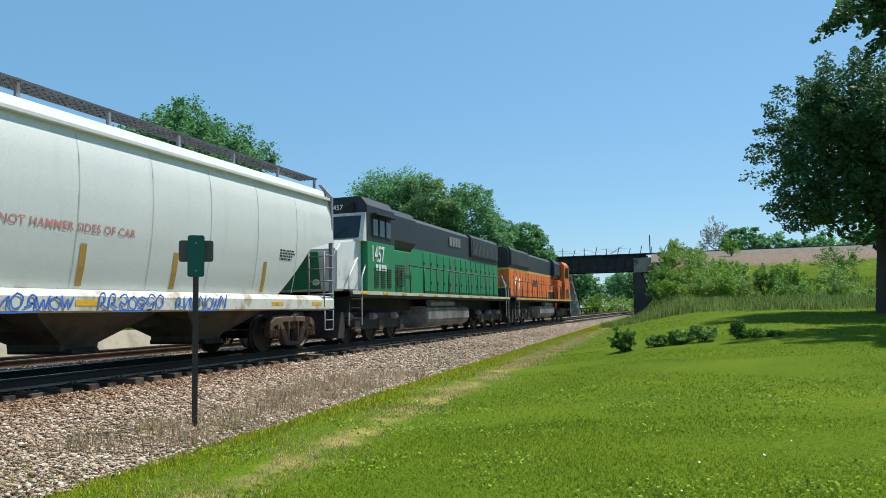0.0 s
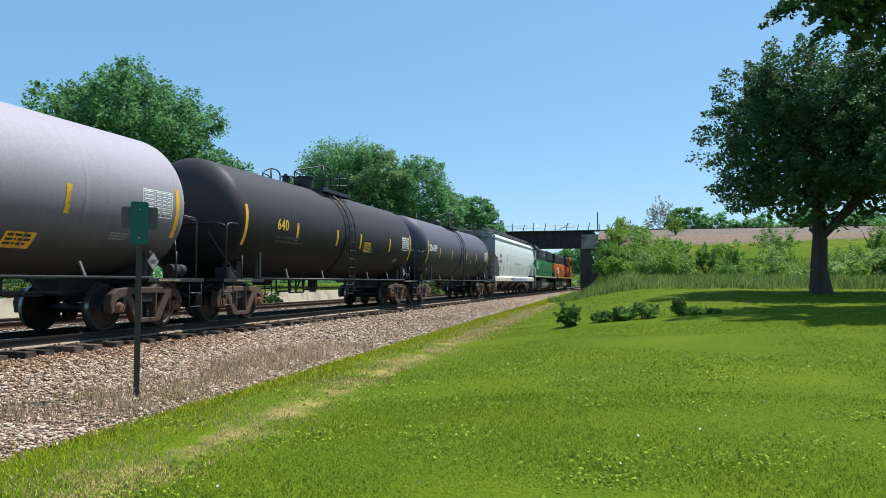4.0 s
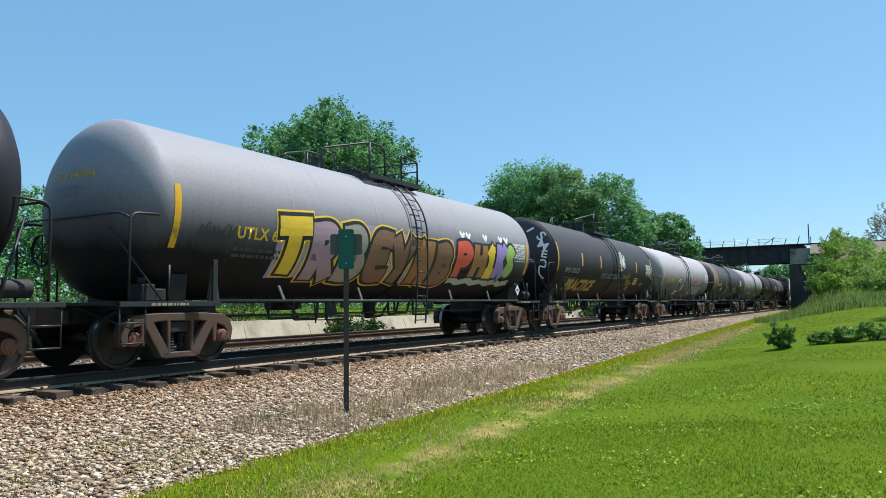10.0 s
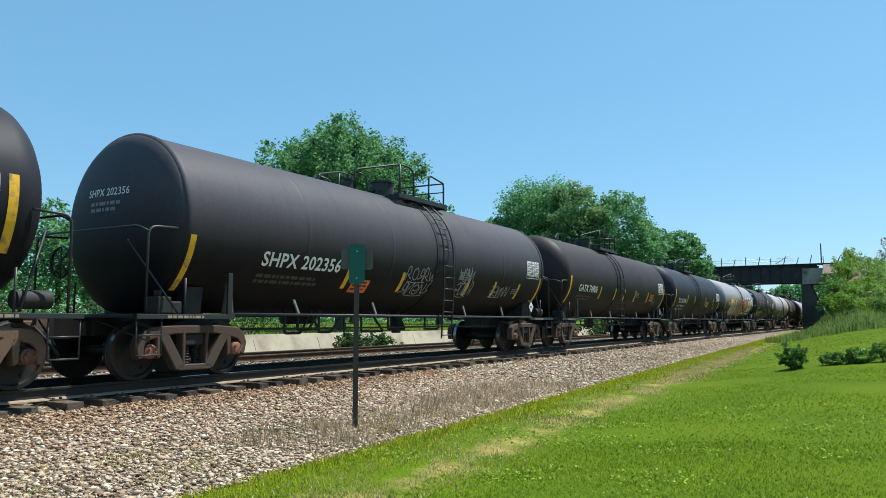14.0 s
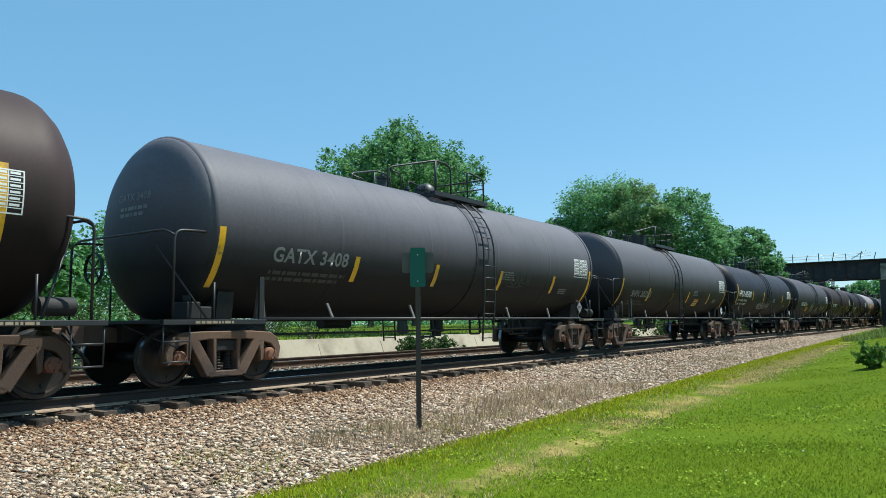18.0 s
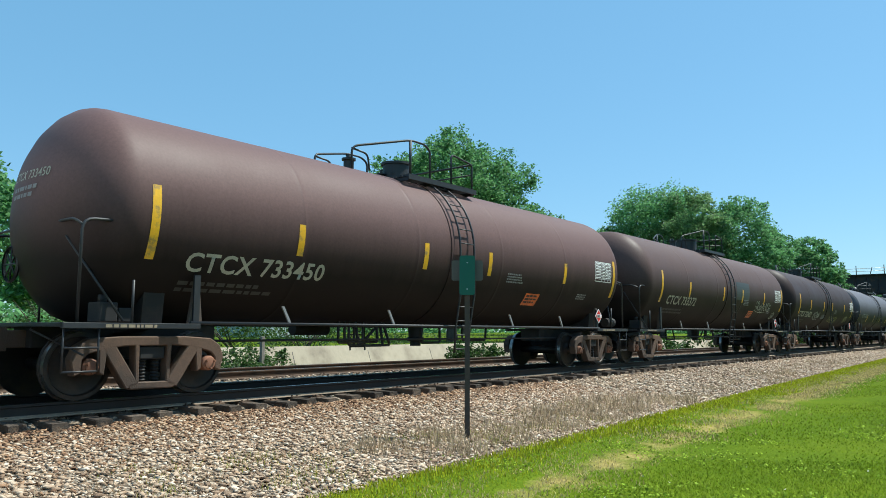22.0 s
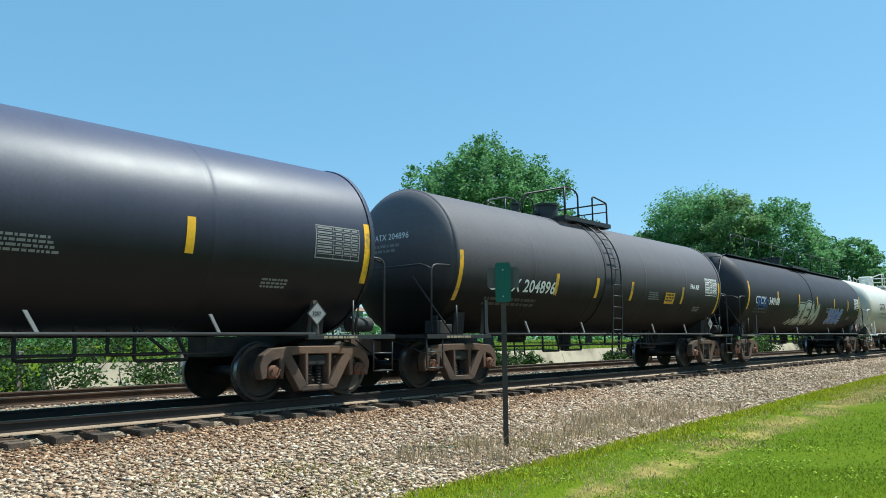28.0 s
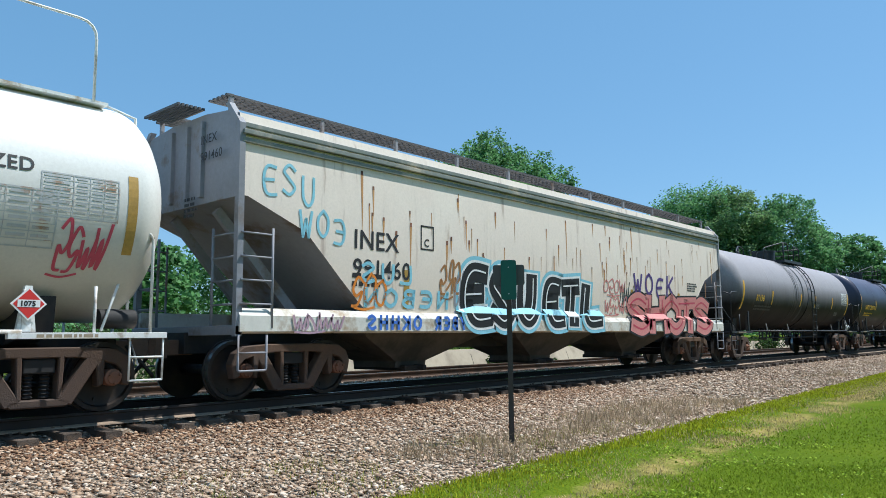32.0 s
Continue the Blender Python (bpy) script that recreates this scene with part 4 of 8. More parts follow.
# clover patches
pts_ = []
for k in range(64):
    q = scatter(1, 2.8, 13, -16, 40, 0.8, on_lawn)
    if len(q):
        wide = rs.uniform(0.10, 0.34)
        for _ in range(int(900 * wide * rs.uniform(0.5, 1.0))):
            x, y = q[0][0] + rs.normal(0, wide), q[0][1] + rs.normal(0, wide * 0.7)
            pts_.append((x, y, ground_z(x, y) + rs.uniform(0.02, 0.06)))
p = np.array(pts_)
tagged(new("clover", leaf_mesh("clover", p, rs.uniform(0.016, 0.040, len(p)), rs, M_clover, 0.9, 0.6)), "patches of light green clover in the lawn", "clover", "", "stuff")
p = scatter(60, 2.8, 14, -18, 38, 0.8, on_lawn) + np.array([0, 0, 0.07])
tagged(new("clover_flowers", leaf_mesh("clover_flowers", p, rs.uniform(0.015, 0.03, len(p)), rs, M_cloverhead, 1.0, 2.0)), "scattered small white clover flowers", "clover", "", "stuff")

# crushed stone: loose pieces on the shoulder and between the rails
def stone_mat(name, stops):
    """Broken stone: each piece takes its own tone."""
    m = mat(name, (0.3, 0.25, 0.2), 0.9, vary=0.3, scale=9, bump=0.3, bump_scale=80)
    nt = m.node_tree
    info, ramp = nt.nodes.new("ShaderNodeNewGeometry"), nt.nodes.new("ShaderNodeValToRGB")
    e = ramp.color_ramp.elements
    while len(e) < len(stops):
        e.new(0.5)
    for el, (p, c) in zip(e, stops):
        el.position, el.color = p, (*c, 1)
    nt.links.new(info.outputs["Random Per Island"], ramp.inputs[0])
    nt.links.new(ramp.outputs[0], nt.nodes["Principled BSDF"].inputs["Base Color"])
    nt.nodes["Principled BSDF"].inputs["Specular IOR Level"].default_value = 0.2
    return m


M_stone = stone_mat("crushed_stone", [(0.0, (0.20, 0.130, 0.088)), (0.3, (0.37, 0.255, 0.170)), (0.62, (0.52, 0.385, 0.275)), (0.88, (0.62, 0.49, 0.37)), (1.0, (0.72, 0.62, 0.50))])
M_ruststone = stone_mat("rust_stained_stone", [(0.0, (0.11, 0.06, 0.04)), (0.45, (0.29, 0.165, 0.095)), (0.8, (0.42, 0.27, 0.165)), (1.0, (0.55, 0.40, 0.28))])
cube = np.array([(-1, 0, 0), (1, 0, 0), (0, -1, 0), (0, 1, 0), (0, 0, -1), (0, 0, 1)], float)
cube_f = np.array([(0, 2, 5), (2, 1, 5), (1, 3, 5), (3, 0, 5), (2, 0, 4), (1, 2, 4), (3, 1, 4), (0, 3, 4)])


def stones(name, pts, sizes, material, label):
    n = len(pts)
    v = cube[None] * rs.uniform(0.55, 1.15, (n, 6, 1)) + rs.uniform(-0.4, 0.4, (n, 6, 3))
    a, b = rs.uniform(0, math.tau, n), rs.uniform(-0.8, 0.8, n)
    ca, sa, cb, sb = np.cos(a)[:, None], np.sin(a)[:, None], np.cos(b)[:, None], np.sin(b)[:, None]
    v *= np.array([1.4, 0.8, 0.5])
    y1, z1 = v[:, :, 1] * cb - v[:, :, 2] * sb, v[:, :, 1] * sb + v[:, :, 2] * cb
    x2, y2 = v[:, :, 0] * ca - y1 * sa, v[:, :, 0] * sa + y1 * ca
    w = np.stack([x2, y2, z1], 2) * sizes[:, None, None] + pts[:, None, :]
    me = bpy.data.meshes.new(name)
    me.vertices.add(6 * n)
    me.vertices.foreach_set("co", w.ravel())
    tris = (cube_f[None] + 6 * np.arange(n)[:, None, None]).ravel()
    me.loops.add(len(tris))
    me.loops.foreach_set("vertex_index", tris)
    me.polygons.add(8 * n)
    me.polygons.foreach_set("loop_start", np.arange(0, 24 * n, 3))
    me.update()
    me.materials.append(material)
    return tagged(new(name, me), label, "gravel", "", "stuff")


def stone_places(n, y0, y1, power, x0, x1):
    y = y0 + (y1 - y0) * rs.random_sample(n) ** power
    f = rs.random_sample(n)
    out = []
    for yy, ff in zip(y, f):
        hi = x1 if x1 is not None else lawn_edge(yy) + 0.05
        x = x0 + (hi - x0) * ff
        out.append((x, yy, ground_z(x, yy) + rs.uniform(-0.012, 0.022)))
    return np.array(out)


p = stone_places(78000, 0.5, 16, 0.85, TRACK_X + 1.15, None)
near_rail = np.abs(rs.normal(0, 1.7, len(p))) > (p[:, 0] - TRACK_X - 1.2)
stones("ballast_stones", p[~near_rail], 0.013 + 0.034 * rs.random_sample(int((~near_rail).sum())) ** 1.7, M_stone, "loose grey and tan crushed stone ballast")
stones("rusty_ballast_stones", p[near_rail], 0.013 + 0.034 * rs.random_sample(int(near_rail.sum())) ** 1.7, M_ruststone, "rust-stained crushed stone beside the ties")
p = stone_places(20000, 16, 60, 1.1, TRACK_X + 1.15, None)
stones("ballast_stones", p, rs.uniform(0.03, 0.06, len(p)), M_stone, "loose grey and tan crushed stone ballast")
p = stone_places(13000, 0, 45, 0.9, FAR_TRACK_X - 1.5, TRACK_X + 1.2)
stones("ballast_stones", p, rs.uniform(0.025, 0.055, len(p)), M_stone, "crushed stone between the rails")

# ---- low timber rack by the line beyond the overbridge ----
rack = thing("timber_rack", pose(-20.3, 150, -0.3), "low dark timber rack with short posts beside the line", "rack")
for k in range(9):
    bm = bmesh.new()
    box(bm, -2.3 + k * 0.55, -2.15 + k * 0.55, -0.1, 0.1, 0, 1.0)
    part("post", bm, M_girder, rack)
for z in (0.45, 0.95):
    bm = bmesh.new()
    box(bm, -2.4, 2.5, -0.14, -0.1, z, z + 0.14)
    part("plank", bm, M_girder, rack)


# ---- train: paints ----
def worn_shaded(name, top, belly, edge=0.0, rough=0.68, streak=0.22, soft=0.35, rust=0.0, band=None, centre=2.62, gloss=0.16):
    """Tank paint: top coat blending to a darker belly, part stain and part painted-in shade, with streaks that run down
    the shell.
    """
    m = bpy.data.materials.new(name)
    m.use_nodes = True
    nt = m.node_tree
    link, bsdf = nt.links.new, nt.nodes["Principled BSDF"]

    def node(kind, **values):
        n = nt.nodes.new("ShaderNode" + kind)
        for k, v in values.items():
            n.inputs[k].default_value = v
        return n

    def ranged(src, a, b, lo=0.0, hi=1.0):
        n = node("MapRange")
        for k, v in (("From Min", a), ("From Max", b), ("To Min", lo), ("To Max", hi)):
            n.inputs[k].default_value = v
        link(src, n.inputs["Value"])
        return n.outputs[0]

    def math2(op, a, b):
        n = node("Math")
        n.operation = op
        for i, v in enumerate((a, b)):
            if isinstance(v, float):
                n.inputs[i].default_value = v
            else:
                link(v, n.inputs[i])
        return n.outputs[0]

    def mixed(fac, a, b):
        n = node("Mix")
        n.data_type = "RGBA"
        link(fac, n.inputs[0])
        for i, v in ((6, a), (7, b)):
            if isinstance(v, tuple):
                n.inputs[i].default_value = (*v, 1)
            else:
                link(v, n.inputs[i])
        return n.outputs[2]
    where = node("TexCoord")
    split = node("SeparateXYZ")
    link(where.outputs["Object"], split.inputs[0])
    runs = node("Mapping")
    runs.inputs["Scale"].default_value = (0.25, 2.2, 0.25)
    link(where.outputs["Object"], runs.inputs["Vector"])
    streaks = node("TexNoise", Scale=1.6, Detail=6.0, Roughness=0.65)
    link(runs.outputs[0], streaks.inputs["Vector"])
    clouds = node("TexNoise", Scale=0.55, Detail=5.0, Roughness=0.6)
    fine = node("TexNoise", Scale=22.0, Detail=4.0, Roughness=0.7)
    for n in (clouds, fine):
        link(where.outputs["Object"], n.inputs["Vector"])
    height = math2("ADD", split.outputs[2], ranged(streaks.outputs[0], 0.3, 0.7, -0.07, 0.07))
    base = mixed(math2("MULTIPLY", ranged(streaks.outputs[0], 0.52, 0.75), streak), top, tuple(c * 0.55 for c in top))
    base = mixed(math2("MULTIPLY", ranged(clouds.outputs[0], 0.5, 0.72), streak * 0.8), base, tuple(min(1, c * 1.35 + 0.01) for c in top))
    # blend down to the belly: stain and painted shade of the underside together
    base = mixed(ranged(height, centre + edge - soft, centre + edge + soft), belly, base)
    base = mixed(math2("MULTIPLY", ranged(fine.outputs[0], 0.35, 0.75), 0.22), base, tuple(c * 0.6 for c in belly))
    if rust:
        base = mixed(math2("MULTIPLY", ranged(streaks.outputs[0], 0.60, 0.68), rust), base, (0.22, 0.085, 0.035))
    if band:
        lo, hi, tint = band
        a = ranged(math2("ADD", split.outputs[1], ranged(fine.outputs[0], 0.3, 0.7, -0.06, 0.06)), lo - 0.12, lo)
        b = ranged(math2("ADD", split.outputs[1], ranged(clouds.outputs[0], 0.3, 0.7, -0.15, 0.15)), hi, hi + 0.12, 1.0, 0.0)
        base = mixed(math2("MULTIPLY", math2("MULTIPLY", a, b), ranged(height, centre - 0.9, centre - 0.1)), base, tint)
    link(base, bsdf.inputs["Base Color"])
    link(ranged(clouds.outputs[0], 0.3, 0.7, rough - 0.05, rough + 0.05), bsdf.inputs["Roughness"])
    bsdf.inputs["Specular IOR Level"].default_value = gloss
    bp = node("Bump", Strength=0.12, Distance=0.02)
    wave = node("TexNoise", Scale=2.5, Detail=2.0)
    link(where.outputs["Object"], wave.inputs["Vector"])
    link(wave.outputs[0], bp.inputs["Height"])
    link(bp.outputs[0], bsdf.inputs["Normal"])
    return m


M_wheel = mat("wheel_steel", (0.015, 0.014, 0.014), 0.55, 0.3, vary=0.4, scale=5, dirt=(0.055, 0.036, 0.026), dirt_amount=0.4)
M_tread = mat("wheel_tread", (0.28, 0.27, 0.26), 0.3, 0.9, vary=0.2)
M_frame = mat("rusty_cast_steel", (0.112, 0.066, 0.043), 0.8, 0.0, vary=0.35, scale=4, bump=0.4, bump_scale=60, dirt=(0.07, 0.046, 0.034), dirt_amount=0.5, per_object=0.6)
M_rust = mat("orange_rust", (0.19, 0.085, 0.05), 0.85, vary=0.4, scale=8, per_object=0.4)
M_under = mat("grimy_underframe", (0.017, 0.016, 0.016), 0.75, vary=0.4, scale=4, dirt=(0.045, 0.032, 0.024), dirt_amount=0.3)
M_blackrail = mat("black_railing", (0.022, 0.023, 0.026), 0.5, vary=0.3)
M_whiterail = mat("white_railing", (0.72, 0.72, 0.69), 0.5, vary=0.12, dirt=(0.4, 0.33, 0.25), dirt_amount=0.25, dirt_scale=4)
M_greyrail = mat("grey_railing", (0.42, 0.43, 0.43), 0.55, vary=0.15, dirt=(0.3, 0.17, 0.09), dirt_amount=0.25, dirt_scale=4)
M_yellow = mat("yellow_reflector", (0.78, 0.42, 0.02), 0.4, vary=0.15, scale=5, dirt=(0.3, 0.2, 0.08), dirt_amount=0.3, dirt_scale=5, per_object=0.2)
M_white = mat("white_lettering", (0.78, 0.78, 0.76), 0.6, vary=0.12, scale=8)
M_dullwhite = mat("dull_white_lettering", (0.24, 0.24, 0.24), 0.7, vary=0.3, scale=8)
M_bracket = mat("rusty_bracket", (0.10, 0.072, 0.055), 0.8, vary=0.3, scale=5)
M_shoe = mat("tan_stencil", (0.30, 0.24, 0.16), 0.7, vary=0.3, scale=8)
M_faint = mat("faint_lettering", (0.055, 0.053, 0.050), 0.7, vary=0.3, scale=8)
M_black = mat("black_lettering", (0.02, 0.02, 0.022), 0.6, vary=0.2)
M_gold = mat("yellow_lettering", (0.72, 0.42, 0.03), 0.6, vary=0.2)
M_red = mat("red_placard", (0.6, 0.03, 0.025), 0.5, vary=0.15)
M_hose = mat("rubber_hose", (0.02, 0.02, 0.02), 0.8)
PAINT = {}
for _k, _c in dict(pink=(0.75, 0.22, 0.38), red=(0.72, 0.10, 0.06), orange=(0.75, 0.24, 0.03), yellow=(0.85, 0.55, 0.04), purple=(0.36, 0.26, 0.62), green=(0.36, 0.55, 0.12), cyan=(0.12, 0.52, 0.68), blue=(0.06, 0.17, 0.58), brown=(0.36, 0.17, 0.06), black=(0.015, 0.015, 0.018), white=(0.8, 0.8, 0.78), grey=(0.3, 0.3, 0.32), rose=(0.5, 0.06, 0.10), mauve=(0.42, 0.28, 0.34), mist=(0.42, 0.44, 0.38), olive=(0.30, 0.30, 0.10), drab=(0.040, 0.047, 0.047), sky=(0.25, 0.55, 0.66), ash=(0.30, 0.29, 0.33), salmon=(0.62, 0.24, 0.22), violet=(0.09, 0.05, 0.20), mustard=(0.36, 0.24, 0.03), lilac=(0.33, 0.30, 0.46), taupe=(0.34, 0.30, 0.26), umber=(0.24, 0.125, 0.075)).items():
    PAINT[_k] = mat("spray_paint_" + _k, _c, 0.55, vary=0.2, scale=3)

_cache = {}


def cached(key, build, material, smooth=None):
    if key not in _cache:
        me = finish(build(), smooth)
        for m in material if isinstance(material, (list, tuple)) else (material,):
            me.materials.append(m)
        _cache[key] = me
    return _cache[key]


# ---- train: lettering on curved sides ----
def round_side(r, zc):
    return lambda y, s, lift: ((r + lift) * math.cos(s / r), y, zc + (r + lift) * math.sin(s / r))


def lay(bm, surf, lift, y0, s0, shear=0.0, step_s=0.11):
    """Lays flat work (x along, y up) onto a side."""
    top = max((v.co.y for v in bm.verts), default=0)
    low = min((v.co.y for v in bm.verts), default=0)
    s = low + step_s
    while s < top - 0.02:
        bmesh.ops.bisect_plane(bm, geom=bm.verts[:] + bm.edges[:] + bm.faces[:], plane_co=(0, s, 0), plane_no=(0, 1, 0))
        s += step_s
    for v in bm.verts:
        v.co = Vector(surf(y0 + v.co.x + shear * v.co.y, s0 + v.co.y, lift * 0.5))
    return bm


def letters(text, size, bold=0.0, spacing=1.05, squeeze=1.0):
    cu = bpy.data.curves.new("text", "FONT")
    cu.body, cu.size, cu.offset, cu.space_character, cu.resolution_u = text, size, bold, spacing, 3
    ob = bpy.data.objects.new("text", cu)
    me = bpy.data.meshes.new_from_object(ob)
    bpy.data.objects.remove(ob)
    bm = bmesh.new()
    bm.from_mesh(me)
    bpy.data.meshes.remove(me)
    for v in bm.verts:
        v.co = Vector((v.co.x * squeeze, v.co.y, 0))
    return bm


def sign(parent, surf, text, y0, s0, size, material, bold=0.0, squeeze=1.0, shear=0.0, lift=0.012, name="marking", label=""):
    return part(name, lay(letters(text, size, bold, 1.06, squeeze), surf, lift, y0, s0, shear), material, parent, label)


def quads(bm, rects):
    for x0, x1, y0, y1 in rects:
        bm.faces.new([bm.verts.new(p) for p in ((x0, y0, 0), (x1, y0, 0), (x1, y1, 0), (x0, y1, 0))])
    return bm


def text_lines(parent, surf, y0, s0, width, lines, height, material, seed=1, lift=0.010, name="small_print", label=""):
    """Rows of lettering too small to read, as plain bars."""
    rnd = random.Random(seed)
    rects = []
    for i in range(lines):
        x, z = 0.0, -i * height * 1.75
        end = width * rnd.uniform(0.7, 1.0)
        while x < end:
            w = rnd.uniform(0.8, 3.2) * height
            rects.append((x, min(x + w, end + 0.02), z, z + height))
            x += w + height * 0.55
    return tagged(part(name, lay(quads(bmesh.new(), rects), surf, lift, y0, s0), material, parent, label), kind="stuff")


def data_panel(parent, surf, y0, s0, w, h, material, rows=7):
    t = 0.018
    r = [(0, w, 0, t), (0, w, h - t, h), (0, t, 0, h), (w - t, w, 0, h)]
    for i in range(1, rows):
        z = h * i / rows
        r.append((0, w, z - t * 0.3, z + t * 0.3))
        for a, b in ((0.04, 0.36), (0.44, 0.58), (0.64, 0.78), (0.82, 0.95)):
            r.append((w * a, w * b, z + h / rows * 0.28, z + h / rows * 0.66))
    for f in (0.40, 0.61, 0.80):
        r.append((w * f - t * 0.3, w * f + t * 0.3, 0, h))
    return part("data_panel", lay(quads(bmesh.new(), r), surf, 0.010, y0, s0), material, parent, "stencilled data panel")


def ribbon(bm, pts, w, n=6):
    """A brush stroke through the points."""
    P = [Vector((*p, 0)) for p in pts]
    path = []
    for i in range(len(P) - 1):
        p0, p1, p2, p3 = P[max(i - 1, 0)], P[i], P[i + 1], P[min(i + 2, len(P) - 1)]
        for k in range(n):
            t = k / n
            path.append(0.5 * ((2 * p1) + (p2 - p0) * t + (2 * p0 - 5 * p1 + 4 * p2 - p3) * t * t + (3 * p1 - p0 - 3 * p2 + p3) * t ** 3))
    path.append(P[-1])
    prev = None
    for i, p in enumerate(path):
        d = path[min(i + 1, len(path) - 1)] - path[max(i - 1, 0)]
        d = d.normalized() if d.length > 1e-6 else Vector((1, 0, 0))
        s = Vector((-d.y, d.x, 0)) * w * 0.5
        pair = (bm.verts.new(p + s), bm.verts.new(p - s))
        if prev:
            bm.faces.new((prev[0], prev[1], pair[1], pair[0]))
        prev = pair
    return bm


def scrawl(parent, surf, y0, s0, w, h, count, material, seed, stroke=0.028, lift=0.016, label="spray-painted scrawl"):
    """A hand-sprayed tag that cannot be read: rounded loops and hooks, one after the other."""
    rnd = random.Random(seed)
    shapes = ([(0.9, 0.8), (0.4, 1.0), (0.1, 0.6), (0.4, 0.35), (0.8, 0.5), (0.6, 0.05), (0.1, 0.0)], [(0.1, 0.0), (0.15, 0.9), (0.5, 1.0), (0.6, 0.5), (0.3, 0.4), (0.9, 0.1)], [(0.0, 0.9), (0.3, 0.1), (0.5, 0.7), (0.7, 0.05), (1.0, 1.0)],
              [(0.5, 1.0), (0.1, 0.6), (0.3, 0.05), (0.8, 0.2), (0.85, 0.75), (0.45, 0.95)], [(0.1, 1.0), (0.2, 0.0), (0.5, 0.55), (0.85, 0.9), (0.8, 0.3), (1.0, 0.0)])
    bm = bmesh.new()
    cw = w / count
    for i in range(count):
        up, tall, flip = rnd.uniform(-0.06, 0.08) * h, rnd.uniform(0.75, 1.1), rnd.random() < 0.4
        pts = [(i * cw + cw * 1.1 * (1 - u if flip else u) + rnd.uniform(-0.03, 0.03) * cw, up + h * tall * v) for u, v in rnd.choice(shapes)]
        ribbon(bm, pts, stroke)
    a = rnd.uniform(0, w * 0.3)
    ribbon(bm, [(a, -0.10 * h), (a + w * 0.3, -0.16 * h), (a + w * 0.6, -0.06 * h)], stroke * 0.8)
    return part("graffiti", lay(bm, surf, lift, y0, s0, 0.1), material, parent, label)


# ---- train: running gear ----
def wheel_mesh(side):
    def build():
        bm = bmesh.new()
        s = side
        turned(bm, [(s * 0.685, 0.25), (s * 0.685, 0.482), (s * 0.715, 0.482), (s * 0.722, 0.46), (s * 0.82, 0.455), (s * 0.822, 0.40), (s * 0.785, 0.38), (s * 0.765, 0.22), (s * 0.80, 0.15), (s * 0.83, 0.12), (s * 0.83, 0.05)], 28, "x")
        for f in bm.faces:
            c = f.calc_center_median()
            if abs(abs(c.x) - 0.77) < 0.03 and math.hypot(c.y, c.z) > 0.42:
                f.material_index = 1
        # casting marks on the plate
        for a in (0.4, 2.9):
            rod(bm, (s * 0.775, 0.30 * math.cos(a), 0.30 * math.sin(a)), (s * 0.792, 0.30 * math.cos(a), 0.30 * math.sin(a)), 0.03, 6)
        return bm
    return cached(("wheel", side), build, (M_wheel, M_tread), 40)


def axle_mesh():
    return cached("axle", lambda: rod(bmesh.new(), (-1.08, 0, 0), (1.08, 0, 0), 0.085, 10), M_wheel)


def side_frame_mesh(side):
    """A cast side frame with two triangular windows, its pedestals and journal boxes."""
    def build():
        bm = bmesh.new()
        x0, x1 = side * 0.98, side * 1.16
        lo, hi = min(x0, x1), max(x0, x1)
        # top chord that curves down over each journal
        arch = [(-1.10, 0.34), (-1.15, 0.56), (-1.08, 0.73), (-0.92, 0.83), (-0.5, 0.86), (0.5, 0.86), (0.92, 0.83), (1.08, 0.73), (1.15, 0.56), (1.10, 0.34), (1.00, 0.38), (1.00, 0.55), (0.92, 0.63), (0.70, 0.69), (0.4, 0.73), (-0.4, 0.73), (-0.70, 0.69), (-0.92, 0.63), (-1.00, 0.55), (-1.00, 0.38)]
        prism(bm, arch, lo, hi, "x")
        prism(bm, [(-0.38, 0.19), (-0.32, 0.13), (0.32, 0.13), (0.38, 0.19), (0.28, 0.23), (-0.28, 0.23)], lo, hi, "x")
        for s in (-1, 1):
            prism(bm, [(s * 0.56, 0.75), (s * 0.74, 0.71), (s * 0.38, 0.14), (s * 0.20, 0.20)], lo, hi, "x")
            prism(bm, [(s * 0.21, 0.76), (s * 0.28, 0.76), (s * 0.26, 0.22), (s * 0.20, 0.22)], lo, hi, "x")
            prism(bm, [(s * 0.66, 0.72), (s * 0.78, 0.69), (s * 0.77, 0.38), (s * 0.70, 0.34)], lo, hi, "x")
        bmesh.ops.bevel(bm, geom=bm.edges[:], offset=0.014, segments=1, affect="EDGES")
        return bm
    return cached(("side_frame", side), build, M_frame)


def bearing_mesh(side):
    def build():
        bm = bmesh.new()
        turned(bm, [(side * 0.98, 0.11), (side * 1.17, 0.11), (side * 1.19, 0.085), (side * 1.21, 0.085), (side * 1.22, 0.04)], 14, "x")
        for k in range(3):
            a = k * math.tau / 3 + 0.5
            rod(bm, (side * 1.21, 0.07 * math.cos(a), 0.07 * math.sin(a)), (side * 1.245, 0.07 * math.cos(a), 0.07 * math.sin(a)), 0.018, 6)
        return bm
    return cached(("bearing", side), build, M_rust, 40)


def spring_mesh(side):
    def build():
        bm = bmesh.new()
        coil = []
        for k in range(7):
            coil += [(0.27 + 0.046 * k, 0.045), (0.27 + 0.046 * k + 0.023, 0.068)]
        return turned(bm, coil, 9, "z", (side * 1.02, 0, 0))
    return cached(("spring", side), build, M_under, 60)


